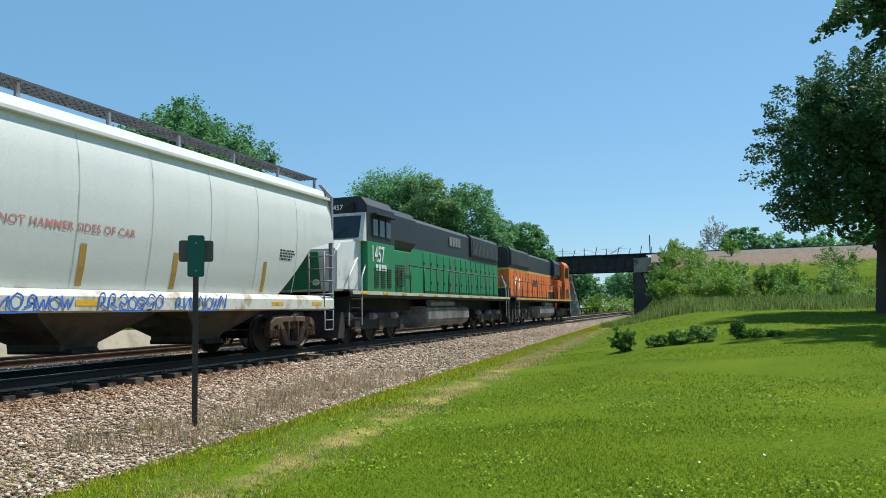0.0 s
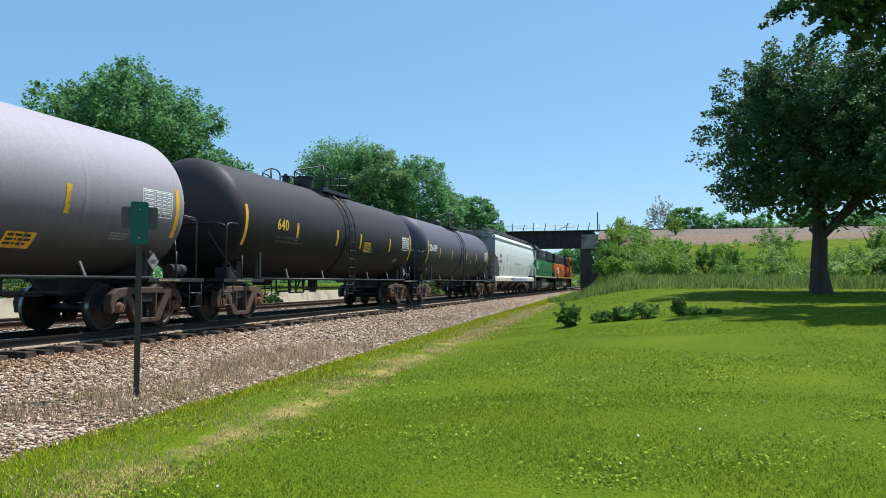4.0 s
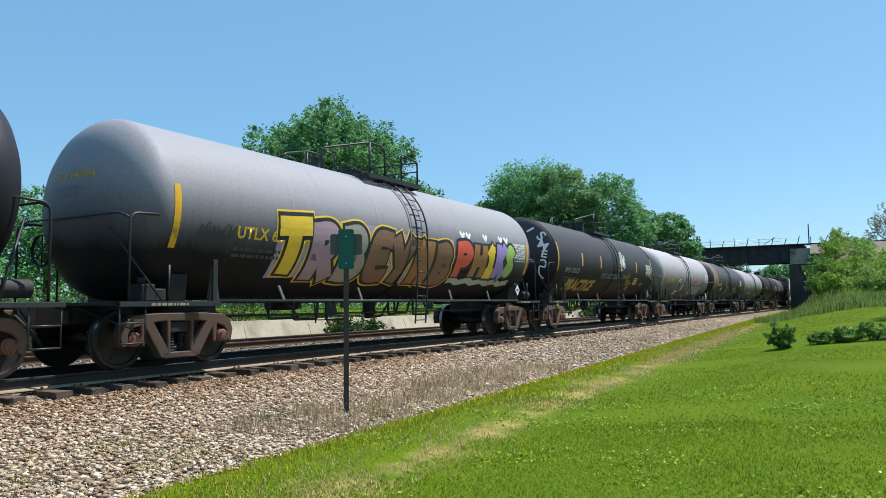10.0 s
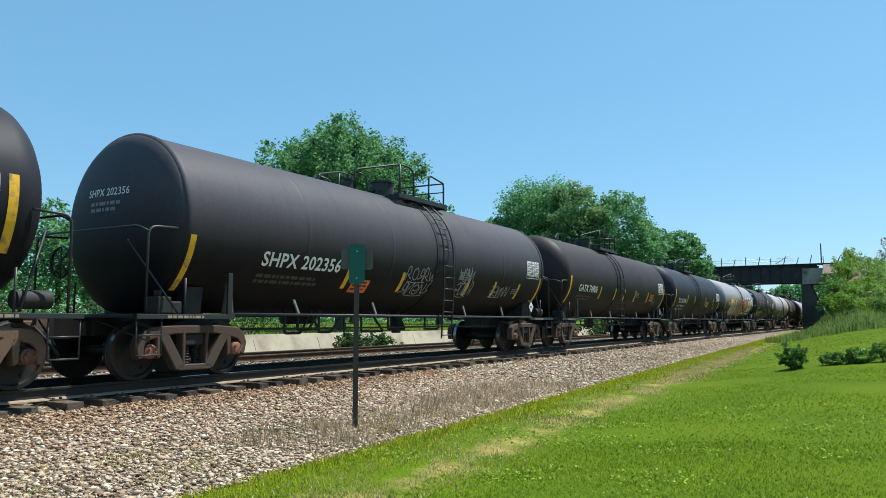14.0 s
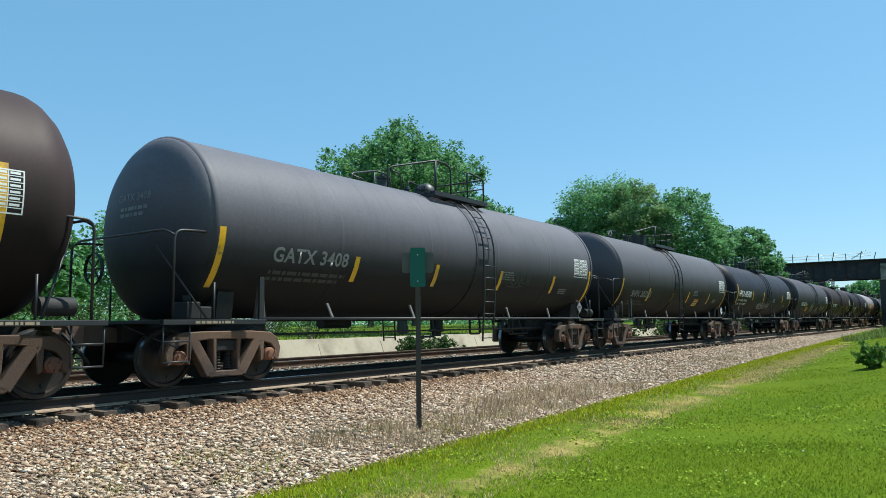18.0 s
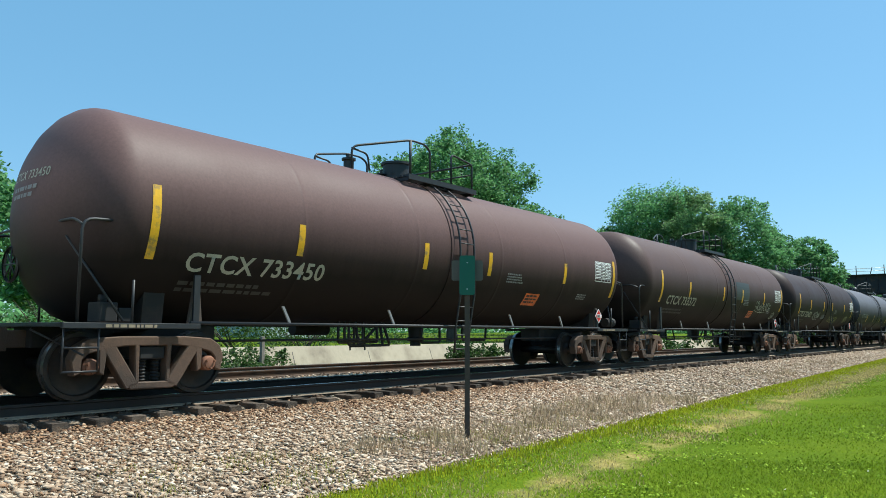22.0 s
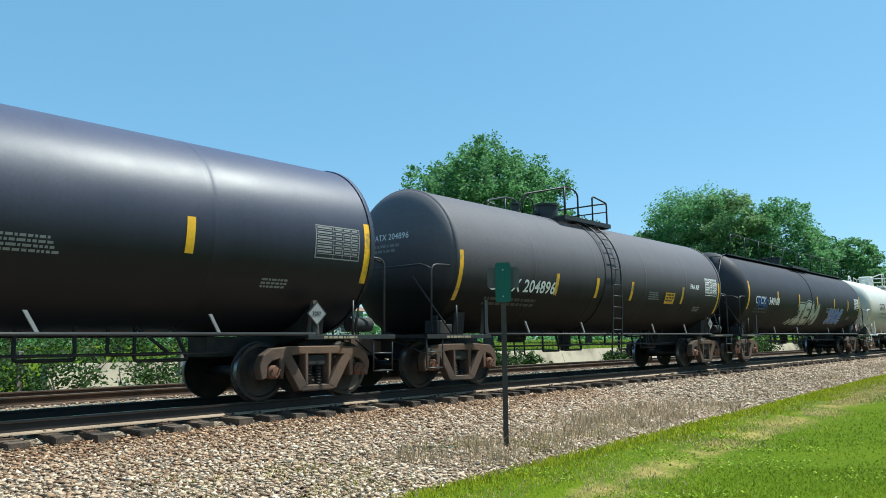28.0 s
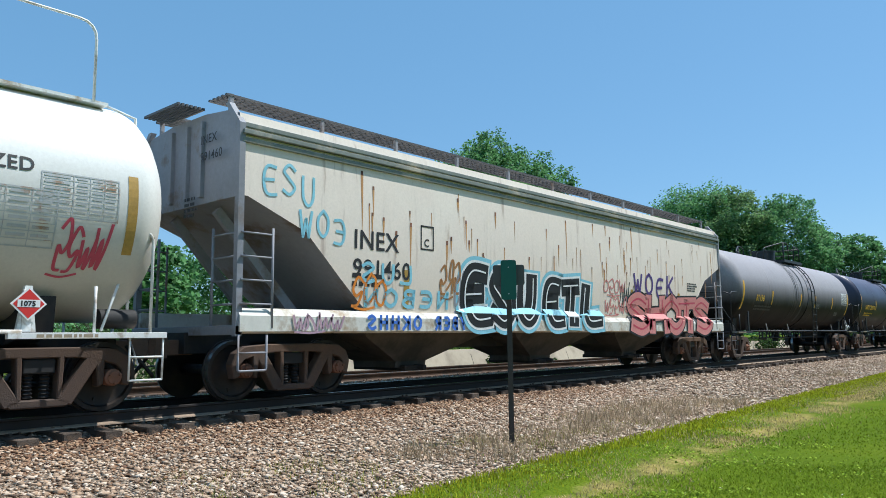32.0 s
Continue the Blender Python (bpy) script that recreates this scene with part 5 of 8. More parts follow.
def bolster_mesh():
    def build():
        bm = bmesh.new()
        box(bm, -1.12, 1.12, -0.19, 0.19, 0.54, 0.72, 0.02)
        box(bm, -0.3, 0.3, -0.28, 0.28, 0.78, 0.92, 0.02)
        for s in (-1, 1):
            rod(bm, (-0.9, s * 0.36, 0.36), (0.9, s * 0.36, 0.36), 0.04, 6)
            box(bm, -0.68, 0.68, s * 0.42 - 0.05, s * 0.42 + 0.05, 0.36, 0.50, 0.01)
        return bm
    return cached("bolster", build, M_under)


def truck(car, y, wheels, base=1.78):
    """A two-axle truck under a car; its wheels turn on their axles."""
    t = part("truck", bolster_mesh(), None, car)
    t.location = (0, y, 0)
    for s in (-1, 1):
        part("side_frame", side_frame_mesh(s), None, t)
        for dy in (-0.10, 0.10):
            part("spring", spring_mesh(s), None, t).location = (0, dy, -0.04)
    for w in (-1, 1):
        a = part("axle", axle_mesh(), None, car)
        a.location = (0, y + w * base / 2, 0.46)
        for s in (-1, 1):
            wheels.append(part("wheel", wheel_mesh(s), None, a))
            b = part("bearing_cap", bearing_mesh(s), None, t)
            b.location = (0, w * base / 2, 0.46)


def coupler_mesh():
    def build():
        bm = bmesh.new()
        box(bm, -0.13, 0.13, -0.75, -0.28, 0.70, 0.94, 0.02)
        prism(bm, [(-0.16, -0.30), (0.20, -0.30), (0.24, -0.05), (0.12, 0.02), (0.06, -0.10), (-0.06, -0.10), (-0.16, 0.0), (-0.22, -0.08)], 0.66, 0.98, "z")
        return bm
    return cached("coupler", build, M_frame)


def hose_mesh():
    return cached("hose", lambda: pipe(bmesh.new(), bend([(0.32, -0.42, 0.86), (0.36, -0.2, 0.62), (0.30, 0.0, 0.42), (0.22, 0.05, 0.40)], 0.2), 0.028), M_hose)


def couplers(car, half):
    for s in (-1, 1):
        for name, me in (("coupler", coupler_mesh()), ("air_hose", hose_mesh())):
            ob = part(name, me, None, car)
            ob.matrix_basis = pose(0, s * half, 0, 0, 0, 0 if s > 0 else 180)


def diamond(parent, x, y, z, size, face, edge_mat, number, ink):
    """A hazard placard on its holder."""
    bm = bmesh.new()
    prism(bm, [(y - size, z), (y, z + size), (y + size, z), (y, z - size)], x, x + 0.012, "x")
    pl = part("placard", bm, edge_mat, parent, "diamond hazard placard")
    bm = bmesh.new()
    k = size * 0.86
    prism(bm, [(y - k, z), (y, z + k), (y + k, z), (y, z - k)], x + 0.0125, x + 0.015, "x")
    part("placard_face", bm, face, pl)
    bm = quads(bmesh.new(), [(-size * 0.62, size * 0.62, -size * 0.2, size * 0.24)])
    part("number_panel", lay(bm, lambda yy, s, lift: (x + 0.018, yy, s), 0, y, z, step_s=9), M_white if face is M_red else face, pl)
    part("number", lay(letters(number, size * 0.42, 0.004), lambda yy, s, lift: (x + 0.021, yy, s), 0, y - size * 0.5, z - size * 0.13, step_s=9), ink, pl)
    return pl


# ---- train: tank car ----
RAIL = (-2.3, -1.0, -0.36, 0.38, 1.15)     # rear post, middle post, front post, gate post and end post of the top railing


def tank_car(y, L, spec, wheels):
    """A tank car: shell, frame, trucks, platform, ladders, railings and lettering."""
    R, zc = spec.get("r", 1.52), spec.get("zc", 2.60)
    car = thing("tank_car", pose(TRACK_X, y, 0), spec["label"], "tank car", "freight cars of the train")
    rail = spec.get("rail", M_blackrail)
    paint = spec["paint"]
    half = L / 2
    e = half - spec.get("inset", 1.32)
    dish = spec.get("dish", 0.70)
    bm = bmesh.new()
    prof = [(-e - dish * math.cos(a), R * math.sin(a)) for a in (0.12, 0.3, 0.5, 0.7, 0.9, 1.1, 1.3, 1.45)]
    prof += [(-e, R), (-e + 0.08, R)]
    seams = [-e + 2 * e * k / 5 for k in range(1, 5)]
    for k in seams:
        prof += [(k - 0.09, R), (k - 0.02, R), (k - 0.008, R + 0.003), (k + 0.008, R + 0.003), (k + 0.02, R), (k + 0.09, R)]
    prof += [(e - 0.08, R), (e, R)] + [(e + dish * math.cos(a), R * math.sin(a)) for a in (1.45, 1.3, 1.1, 0.9, 0.7, 0.5, 0.3, 0.12)]
    turned(bm, prof, 64, "y", (0, 0, zc))
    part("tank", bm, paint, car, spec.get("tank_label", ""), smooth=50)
    surf = round_side(R, zc)
    # rolled rim of a flat head
    if dish < 0.45:
        for s in (-1, 1):
            bm = bmesh.new()
            turned(bm, [(s * (e - 0.05), R + 0.002), (s * (e - 0.05), R + 0.022), (s * (e + 0.03), R + 0.022), (s * (e + 0.05), R - 0.01)], 56, "y", (0, 0, zc))
            bmesh.ops.delete(bm, geom=[f for f in bm.faces if len(f.verts) > 4], context="FACES")
            part("head_rim", bm, paint, car, smooth=60)
    # jacket hoop at the ladder
    bm = bmesh.new()
    turned(bm, [(-0.42, R + 0.004), (-0.42, R + 0.02), (-0.36, R + 0.02), (-0.36, R + 0.004)], 48, "y", (0, 0, zc))
    part("hoop", bm, paint, car, smooth=50)
    # frame: stub sills, bolsters, saddles
    for s in (-1, 1):
        bm = bmesh.new()
        ya, yb = sorted((s * (half - 0.55), s * (half - 3.4)))
        box(bm, -0.3, 0.3, ya, yb, 0.70, 1.02, 0.01)
        part("stub_sill", bm, M_under, car)
        bm = bmesh.new()
        yb = s * (half - 1.85)
        prism(bm, [(-1.05, 1.02), (-1.10, 1.50), (-0.9, 1.42), (0, 1.25), (0.9, 1.42), (1.10, 1.50), (1.05, 1.02), (0.4, 0.90), (-0.4, 0.90)], yb - 0.16, yb + 0.16, "y")
        part("saddle", bm, M_under, car)
        # end platform
        bm = bmesh.new()
        ya, yb = sorted((s * (half - 0.42), s * (half - 0.95)))
        box(bm, -1.48, 1.48, ya, yb, 0.985, 1.04, 0.006)
        for side in (-1, 1):
            ya2, yb2 = sorted((s * (half - 0.42), s * (half - 2.35)))
            box(bm, side * 1.48 - 0.05, side * 1.48 + 0.04, ya2, yb2, 0.965, 1.04, 0.006)
        part("end_platform", bm, rail, car)
        text_lines(car, lambda yy, q, lift: (1.535 + lift, yy, q), s * (half - 1.5) - 0.55, 0.98, 0.9, 1, 0.04, M_shoe, 3)
        # grab irons arching over the end platform
        for side in (-1, 1):
            bm = bmesh.new()
            ys = [s * (half - 0.62), s * (half - 1.35)]
            pipe(bm, bend([(side * 1.44, ys[0], 1.02), (side * 1.44, ys[0], 2.38), (side * 1.44, ys[0] - s * 0.55, 2.40)], 0.16), 0.022)
            pipe(bm, bend([(side * 1.44, ys[1], 1.02), (side * 1.44, ys[1], 1.62)], 0.1), 0.02)
            part("grab_iron", bm, rail, car)
            bm = bmesh.new()
            for k in (0.42, 0.72):
                pipe(bm, [(side * 1.47, s * (half - 0.45), k), (side * 1.47, s * (half - 0.9), k)], 0.015)
            for yy in (half - 0.45, half - 0.9):
                pipe(bm, [(side * 1.47, s * yy, 0.42), (side * 1.47, s * yy, 1.0)], 0.015)
            part("step", bm, rail, car)
        bm = bmesh.new()
        yr = s * (half - 0.62)
        pipe(bm, bend([(-1.44, yr, 2.30), (-1.2, yr, 2.40), (1.2, yr, 2.40), (1.44, yr, 2.30)], 0.1), 0.02)
        part("end_handrail", bm, rail, car)
        bm = bmesh.new()
        pipe(bm, [(0.5, s * (half - 0.45), 0.95), (1.40, s * (half - 0.75), 0.62)], 0.014)
        pipe(bm, [(0.9, s * (half - 0.66), 2.2), (1.40, s * (half - 1.25), 1.06)], 0.018)
        part("uncoupling_lever", bm, rail, car)
    # running rail with brackets
    for side in (-1, 1):
        bm = bmesh.new()
        pipe(bm, [(side * 1.49, -half + 2.2, 1.05), (side * 1.49, half - 2.2, 1.05)], 0.026, 8)
        part("running_rail", bm, spec.get("sill", rail), car)
    for k in (-0.62, -0.27, 0.30, 0.62):
        bm = bmesh.new()
        prism(bm, [(k * e - 0.13, 1.34), (k * e - 0.08, 1.34), (k * e + 0.08, 1.06), (k * e + 0.03, 1.06)], 1.345, 1.375, "x")
        part("bracket", bm, spec.get("bracket", M_dullwhite if rail is M_blackrail else rail), car)
    # bottom outlet, pipes and rods
    bm = bmesh.new()
    turned(bm, [(0.62, 0.12), (0.72, 0.12), (0.74, 0.2), (0.80, 0.2), (0.82, 0.16), (1.2, 0.18)], 12, "z", (0, 0.3, 0))
    part("bottom_outlet", bm, M_under, car, smooth=40)
    rnd = random.Random(spec.get("seed", 1))
    for k in range(7):
        yy = rnd.uniform(-0.55, 0.55) * e
        bm = bmesh.new()
        d = rnd.uniform(0.62, 0.78)
        pipe(bm, bend([(0.5, yy, 1.2), (0.5, yy, d), (0.5, yy + rnd.uniform(0.3, 1.0), d), (0.5, yy + rnd.uniform(0.3, 1.0), 1.2)], 0.06), 0.028)
        part("heater_pipe", bm, M_under, car)
    bm = bmesh.new()
    pipe(bm, [(0.62, -half + 2.6, 0.78), (0.62, half - 2.6, 0.78)], 0.022)
    part("brake_rod", bm, M_under, car)
    bm = bmesh.new()
    rod(bm, (-0.6, -0.38 * e, 0.98), (-0.6, -0.38 * e + 0.9, 0.98), 0.12, 12)
    part("air_reservoir", bm, M_under, car)
    # ladder up the side
    if spec.get("ladder", True):
        for side in ((-1, 1) if spec.get("both", True) else (1,)):
            bm = bmesh.new()
            for yy in (-0.24, 0.24):
                pts = [(side * 1.53, yy, 0.50), (side * 1.57, yy, 1.05), (side * (R + 0.09), yy, 1.7)]
                pts += [(side * (R + 0.09) * math.cos(a), yy, zc + (R + 0.09) * math.sin(a)) for a in np.linspace(0, 1.25, 10)]
                pipe(bm, pts, 0.022)
            rungs = [(float(np.interp(z, [0.5, 1.05, 1.7], [1.53, 1.57, R + 0.09])), z) for z in np.arange(0.58, zc - 0.05, 0.29)]
            rungs += [((R + 0.09) * math.cos(a), zc + (R + 0.09) * math.sin(a)) for a in np.arange(0.08, 1.25, 0.18)]
            steps = part("ladder", bm, rail, car)
            for x, z in rungs:
                bm = bmesh.new()
                pipe(bm, [(side * x, -0.24, z), (side * x, 0.24, z)], 0.014)
                part("rung", bm, rail, steps)
    # platform, dome, fittings and railing on top
    top = zc + R
    deep = spec.get("deck", (RAIL[1] - 0.1, RAIL[4] + 0.1))
    for side in (-1, 1):
        bm = bmesh.new()
        box(bm, side * 0.99 - 0.02, side * 0.99 + 0.02, deep[0], deep[1], top - 0.16, top - 0.05)
        deck = part("platform", bm, rail, car)
        for yy in np.linspace(deep[0] + 0.05, deep[1] - 0.05, 4):
            bm = bmesh.new()
            box(bm, min(side * 0.5, side * 0.96), max(side * 0.5, side * 0.96), yy - 0.025, yy + 0.025, top - 0.18, top - 0.104)
            part("bearer", bm, rail, deck)
        for k in range(6):
            bm = bmesh.new()
            box(bm, side * (0.52 + 0.085 * k) - 0.03, side * (0.52 + 0.085 * k) + 0.03, deep[0], deep[1], top - 0.10, top - 0.06)
            part("board", bm, rail, deck)
    kind = spec.get("dome", "can")
    bm = bmesh.new()
    if kind == "low":
        turned(bm, [(top - 0.05, 0.34), (top + 0.10, 0.34), (top + 0.11, 0.38), (top + 0.15, 0.38), (top + 0.16, 0.1)], 20, "z", (0, -0.5, 0))
    elif kind == "ball":
        turned(bm, [(top - 0.05, 0.24), (top + 0.16, 0.25), (top + 0.28, 0.2), (top + 0.36, 0.1), (top + 0.38, 0.02)], 20, "z", (0, -0.1, 0))
    elif kind == "tall":
        turned(bm, [(top - 0.05, 0.40), (top + 0.46, 0.40), (top + 0.47, 0.43), (top + 0.52, 0.43), (top + 0.56, 0.36), (top + 0.58, 0.1)], 24, "z", (0, -0.75, 0))
    elif kind == "wide":
        turned(bm, [(top - 0.05, 0.45), (top + 0.30, 0.45), (top + 0.31, 0.50), (top + 0.36, 0.50), (top + 0.37, 0.44), (top + 0.42, 0.1)], 24, "z", (0, 0.15, 0))
    else:
        dr = spec.get("dome_r", 0.30)
        turned(bm, [(top - 0.06, dr), (top + 0.36, dr), (top + 0.37, dr + 0.04), (top + 0.42, dr + 0.04), (top + 0.43, dr - 0.05), (top + 0.46, 0.05)], 22, "z", (0, -0.4, 0))
    part("dome", bm, spec.get("dome_mat", rail), car, smooth=40)
    bm = bmesh.new()
    turned(bm, [(top - 0.03, 0.11), (top + 0.20, 0.11), (top + 0.21, 0.15), (top + 0.25, 0.15), (top + 0.26, 0.06), (top + 0.32, 0.05)], 12, "z", (0.05, -1.9, 0))
    part("safety_valve", bm, spec.get("dome_mat", rail), car, smooth=40)
    for dy, dx in ((-0.6, 0.1), (-0.75, -0.12), (-0.42, 0.2)):
        bm = bmesh.new()
        turned(bm, [(top - 0.04, 0.06), (top + 0.12, 0.06), (top + 0.13, 0.10), (top + 0.16, 0.10), (top + 0.17, 0.03), (top + 0.24, 0.03)], 8, "z", (dx, dy, 0))
        part("valve", bm, rail, car)
    if spec.get("long_rail"):
        tall_rail = spec.get("rail_h", 0.66)
        spans = [(-e + 0.3, -0.2, 5), (0.35, e - 0.4, 4)]
        bm = bmesh.new()
        for side in (1,):
            box(bm, 0.45, 0.85, -e + 0.1, e - 0.2, top - 0.14, top - 0.10)
        part("walkway", bm, rail, car)
        for a, b, n in spans:
            for side in (1,):
                bm = bmesh.new()
                pipe(bm, bend([(0.85, a, top - 0.12), (0.85, a, top + tall_rail), (0.85, b, top + tall_rail), (0.85, b, top - 0.12)], 0.25), 0.022)
                for yy in np.linspace(a, b, n + 1)[1:-1]:
                    pipe(bm, [(0.85, yy, top - 0.12), (0.85, yy, top + tall_rail)], 0.02)
                part("railing", bm, rail, car)
        bm = bmesh.new()
        g = -1 if spec.get("front_ladder") else 1
        for xx in (0.30, 0.72):
            pipe(bm, [(xx, g * (-half + 0.62), 1.05), (xx, g * (-half + 0.55), zc + 0.4), (xx, g * (-e - 0.25), top - 0.2), (xx, g * (-e + 0.2), top - 0.1)], 0.022)
        for k in range(11):
            z = 1.2 + k * 0.27
            yy = -half + 0.58 if z < zc + 0.4 else -half + 0.58 + (z - zc - 0.4) * 0.45
            pipe(bm, [(0.30, g * yy, z), (0.72, g * yy, z)], 0.014)
        part("ladder", bm, rail, car)
    else:
        for side in (-1, 1):
            bm = bmesh.new()
            x = side * 0.95
            z0, z1 = top - 0.12, top + 0.68
            pipe(bm, bend([(side * 0.55, RAIL[0], top - 0.1), (side * 0.55, RAIL[0], top + 0.36), (x, RAIL[1], z1), (x, RAIL[2] - 0.2, z1), (x, RAIL[2], z1 - 0.1), (x, RAIL[2], z0)], 0.14), 0.024)
            pipe(bm, bend([(side * 0.55, RAIL[0], top + 0.32), (side * 0.55, RAIL[0] + 0.45, top + 0.28), (side * 0.55, RAIL[0] + 0.5, top - 0.05)], 0.12), 0.02)
            pipe(bm, [(x, RAIL[1], z0), (x, RAIL[1], z1)], 0.03)
            part("railing", bm, rail, car)
            bm = bmesh.new()
            pipe(bm, bend([(x, RAIL[3], z0), (x, RAIL[3], z1 - 0.04), (x, RAIL[4], z1 - 0.14), (x, RAIL[4], z0)], 0.1), 0.024)
            part("railing", bm, rail, car)
        bm = bmesh.new()
        pipe(bm, [(0.95, RAIL[4], top + 0.54), (-0.95, RAIL[4], top + 0.54)], 0.022)
        pipe(bm, [(0.95, RAIL[4], top + 0.30), (-0.95, RAIL[4], top + 0.30)], 0.018)
        part("railing", bm, rail, car)
    # reflective stripes
    tall = spec.get("tall", 0.52)
    ends = spec.get("ends", (-1, 1))
    for k, h in ((ends[0], 1.05), *((b, tall) for b in spec.get("bars", (-0.58, -0.155, 0.15, 0.61))), (ends[1], 1.05)):
        w = 0.13
        yy = k * (e - 0.12)
        s1 = h / 2
        bm = quads(bmesh.new(), [(-w / 2, w / 2, s1 - h, s1)])
        part("reflector_stripe", lay(bm, surf, 0.009, yy, spec.get("bar_s", -0.2)), spec.get("stripe", M_yellow), car)
    # lettering
    ink = spec.get("ink", M_white)
    size = spec.get("size", 0.42)
    y0 = spec.get("mark_y", -0.80) * e
    s0 = spec.get("mark_s", -0.42)
    x = y0
    if spec.get("owner_bars"):
        for k in range(4):
            part("marking", lay(quads(bmesh.new(), [(k * size * 0.72, k * size * 0.72 + size * 0.52, 0, size * 0.70)]), surf, 0.012, x, s0), ink, car)
        x += size * 3.25
    if spec.get("mark"):
        sign(car, surf, spec["mark"], x, s0, size, ink, 0.008)
    if spec.get("lines"):
        for i, row in enumerate(spec["lines"]):
            sign(car, surf, row, y0 - 0.05, s0 - 0.26 - 0.22 * i, 0.16, spec.get("small_ink", ink), 0.0)
    else:
        text_lines(car, surf, y0, s0 - 0.24, 1.9, 2, 0.07, spec.get("small_ink", M_faint), spec.get("seed", 1))
    text_lines(car, surf, 0.24 * e, -0.40, 0.7, 4, 0.035, M_dullwhite if ink is not M_black else M_black, 7)
    text_lines(car, surf, 0.72 * e, -0.75, 0.6, 3, 0.035, M_dullwhite if ink is not M_black else M_black, 8)
    data_panel(car, surf, e - 1.25, -0.32, 0.95, 0.55, spec.get("panel_ink", M_white if ink is not M_black else M_greyrail))
    if spec.get("warn"):
        bm = quads(bmesh.new(), [(0, 0.62, 0, 0.34)])
        wy = spec["warn"] * e
        part("warning_panel", lay(bm, surf, 0.010, wy, spec.get("warn_s", -0.55)), spec.get("warn_mat", M_yellow), car, "yellow emergency notice panel")
        text_lines(car, surf, wy + 0.05, spec.get("warn_s", -0.55) + 0.25, 0.52, 3, 0.05, M_black, 5, 0.014)
    if spec.get("aip"):
        sign(car, surf, "FRA AIP", spec["aip"] * e - 0.1, -0.16, 0.20, ink, 0.006, 0.9)
    # head lettering
    hx = lambda yy, q, lift: (yy, -e - dish * math.sqrt(max(0.02, 1 - (yy * yy + (q - zc) ** 2) / (R * R))) - lift, q)
    if spec.get("mark"):
        sign(car, hx, spec["mark"], -0.60, zc + 0.42, 0.18, ink, 0.002, lift=0.015)
        text_lines(car, hx, -0.50, zc + 0.26, 0.9, 2, 0.06, spec.get("small_ink", M_dullwhite), 9, 0.015)
    # placards in holders by the platforms
    face, edge_m, number = spec.get("placard", P3257)
    for yy in (half - 2.12, -half + 2.35):
        bm = bmesh.new()
        box(bm, 1.36, 1.40, yy - 0.05, yy + 0.05, 1.05, 1.55 if yy > 0 else 1.75, 0.004)
        part("placard_holder", bm, rail, car)
        if yy > 0:
            diamond(car, 1.43, yy, 1.38, 0.20, face, edge_m, number, M_black)
        bm = bmesh.new()
        prism(bm, [(yy - 0.10, 1.05), (yy + 0.12, 1.05), (yy + 0.06, 1.60), (yy - 0.02, 1.60)], 1.30, 1.36, "x")
        part("bracket", bm, spec.get("bracket", rail if rail is not M_blackrail else M_bracket), car)
    # brake gear at the rear end
    bm = bmesh.new()
    turned(bm, [(-half + 0.60, 0.26), (-half + 0.63, 0.28), (-half + 0.66, 0.26)], 18, "y", (-0.75, 0, 1.9))
    bmesh.ops.delete(bm, geom=[f for f in bm.faces if len(f.verts) > 4], context="FACES")
    for k in range(4):
        a = k * math.pi / 4
        pipe(bm, [(-0.75 + 0.26 * math.cos(a), -half + 0.63, 1.9 + 0.26 * math.sin(a)), (-0.75 - 0.26 * math.cos(a), -half + 0.63, 1.9 - 0.26 * math.sin(a))], 0.012)
    part("brake_wheel", bm, rail, car)
    bm = bmesh.new()
    rod(bm, (1.15, half - 1.2, 1.22), (1.15, half - 0.72, 1.22), 0.13, 14)
    part("brake_cylinder", bm, spec.get("cylinder", M_under), car, smooth=40)
    bm = bmesh.new()
    box(bm, 0.9, 1.25, -half + 1.0, -half + 1.25, 1.05, 1.32, 0.02)
    box(bm, 0.95, 1.2, -half + 1.28, -half + 1.5, 1.05, 1.25, 0.02)
    rod(bm, (1.1, -half + 1.1, 1.3), (1.1, -half + 1.1, 1.42), 0.06, 8)
    part("brake_valve", bm, spec.get("valve_mat", M_under), car)
    for s in (-1, 1):
        truck(car, s * (half - 1.85), wheels)
    couplers(car, half)
    # fittings that stand off the middle of the car
    if spec.get("mid"):
        for ob in car.children:
            if ob.name.split(".")[0] in ("ladder", "hoop", "platform", "dome", "safety_valve", "valve", "railing", "bottom_outlet"):
                ob.location.y += spec["mid"] if ob.name.split(".")[0] in ("ladder", "hoop") else spec.get("mid_top", spec["mid"])
    return car, surf, e


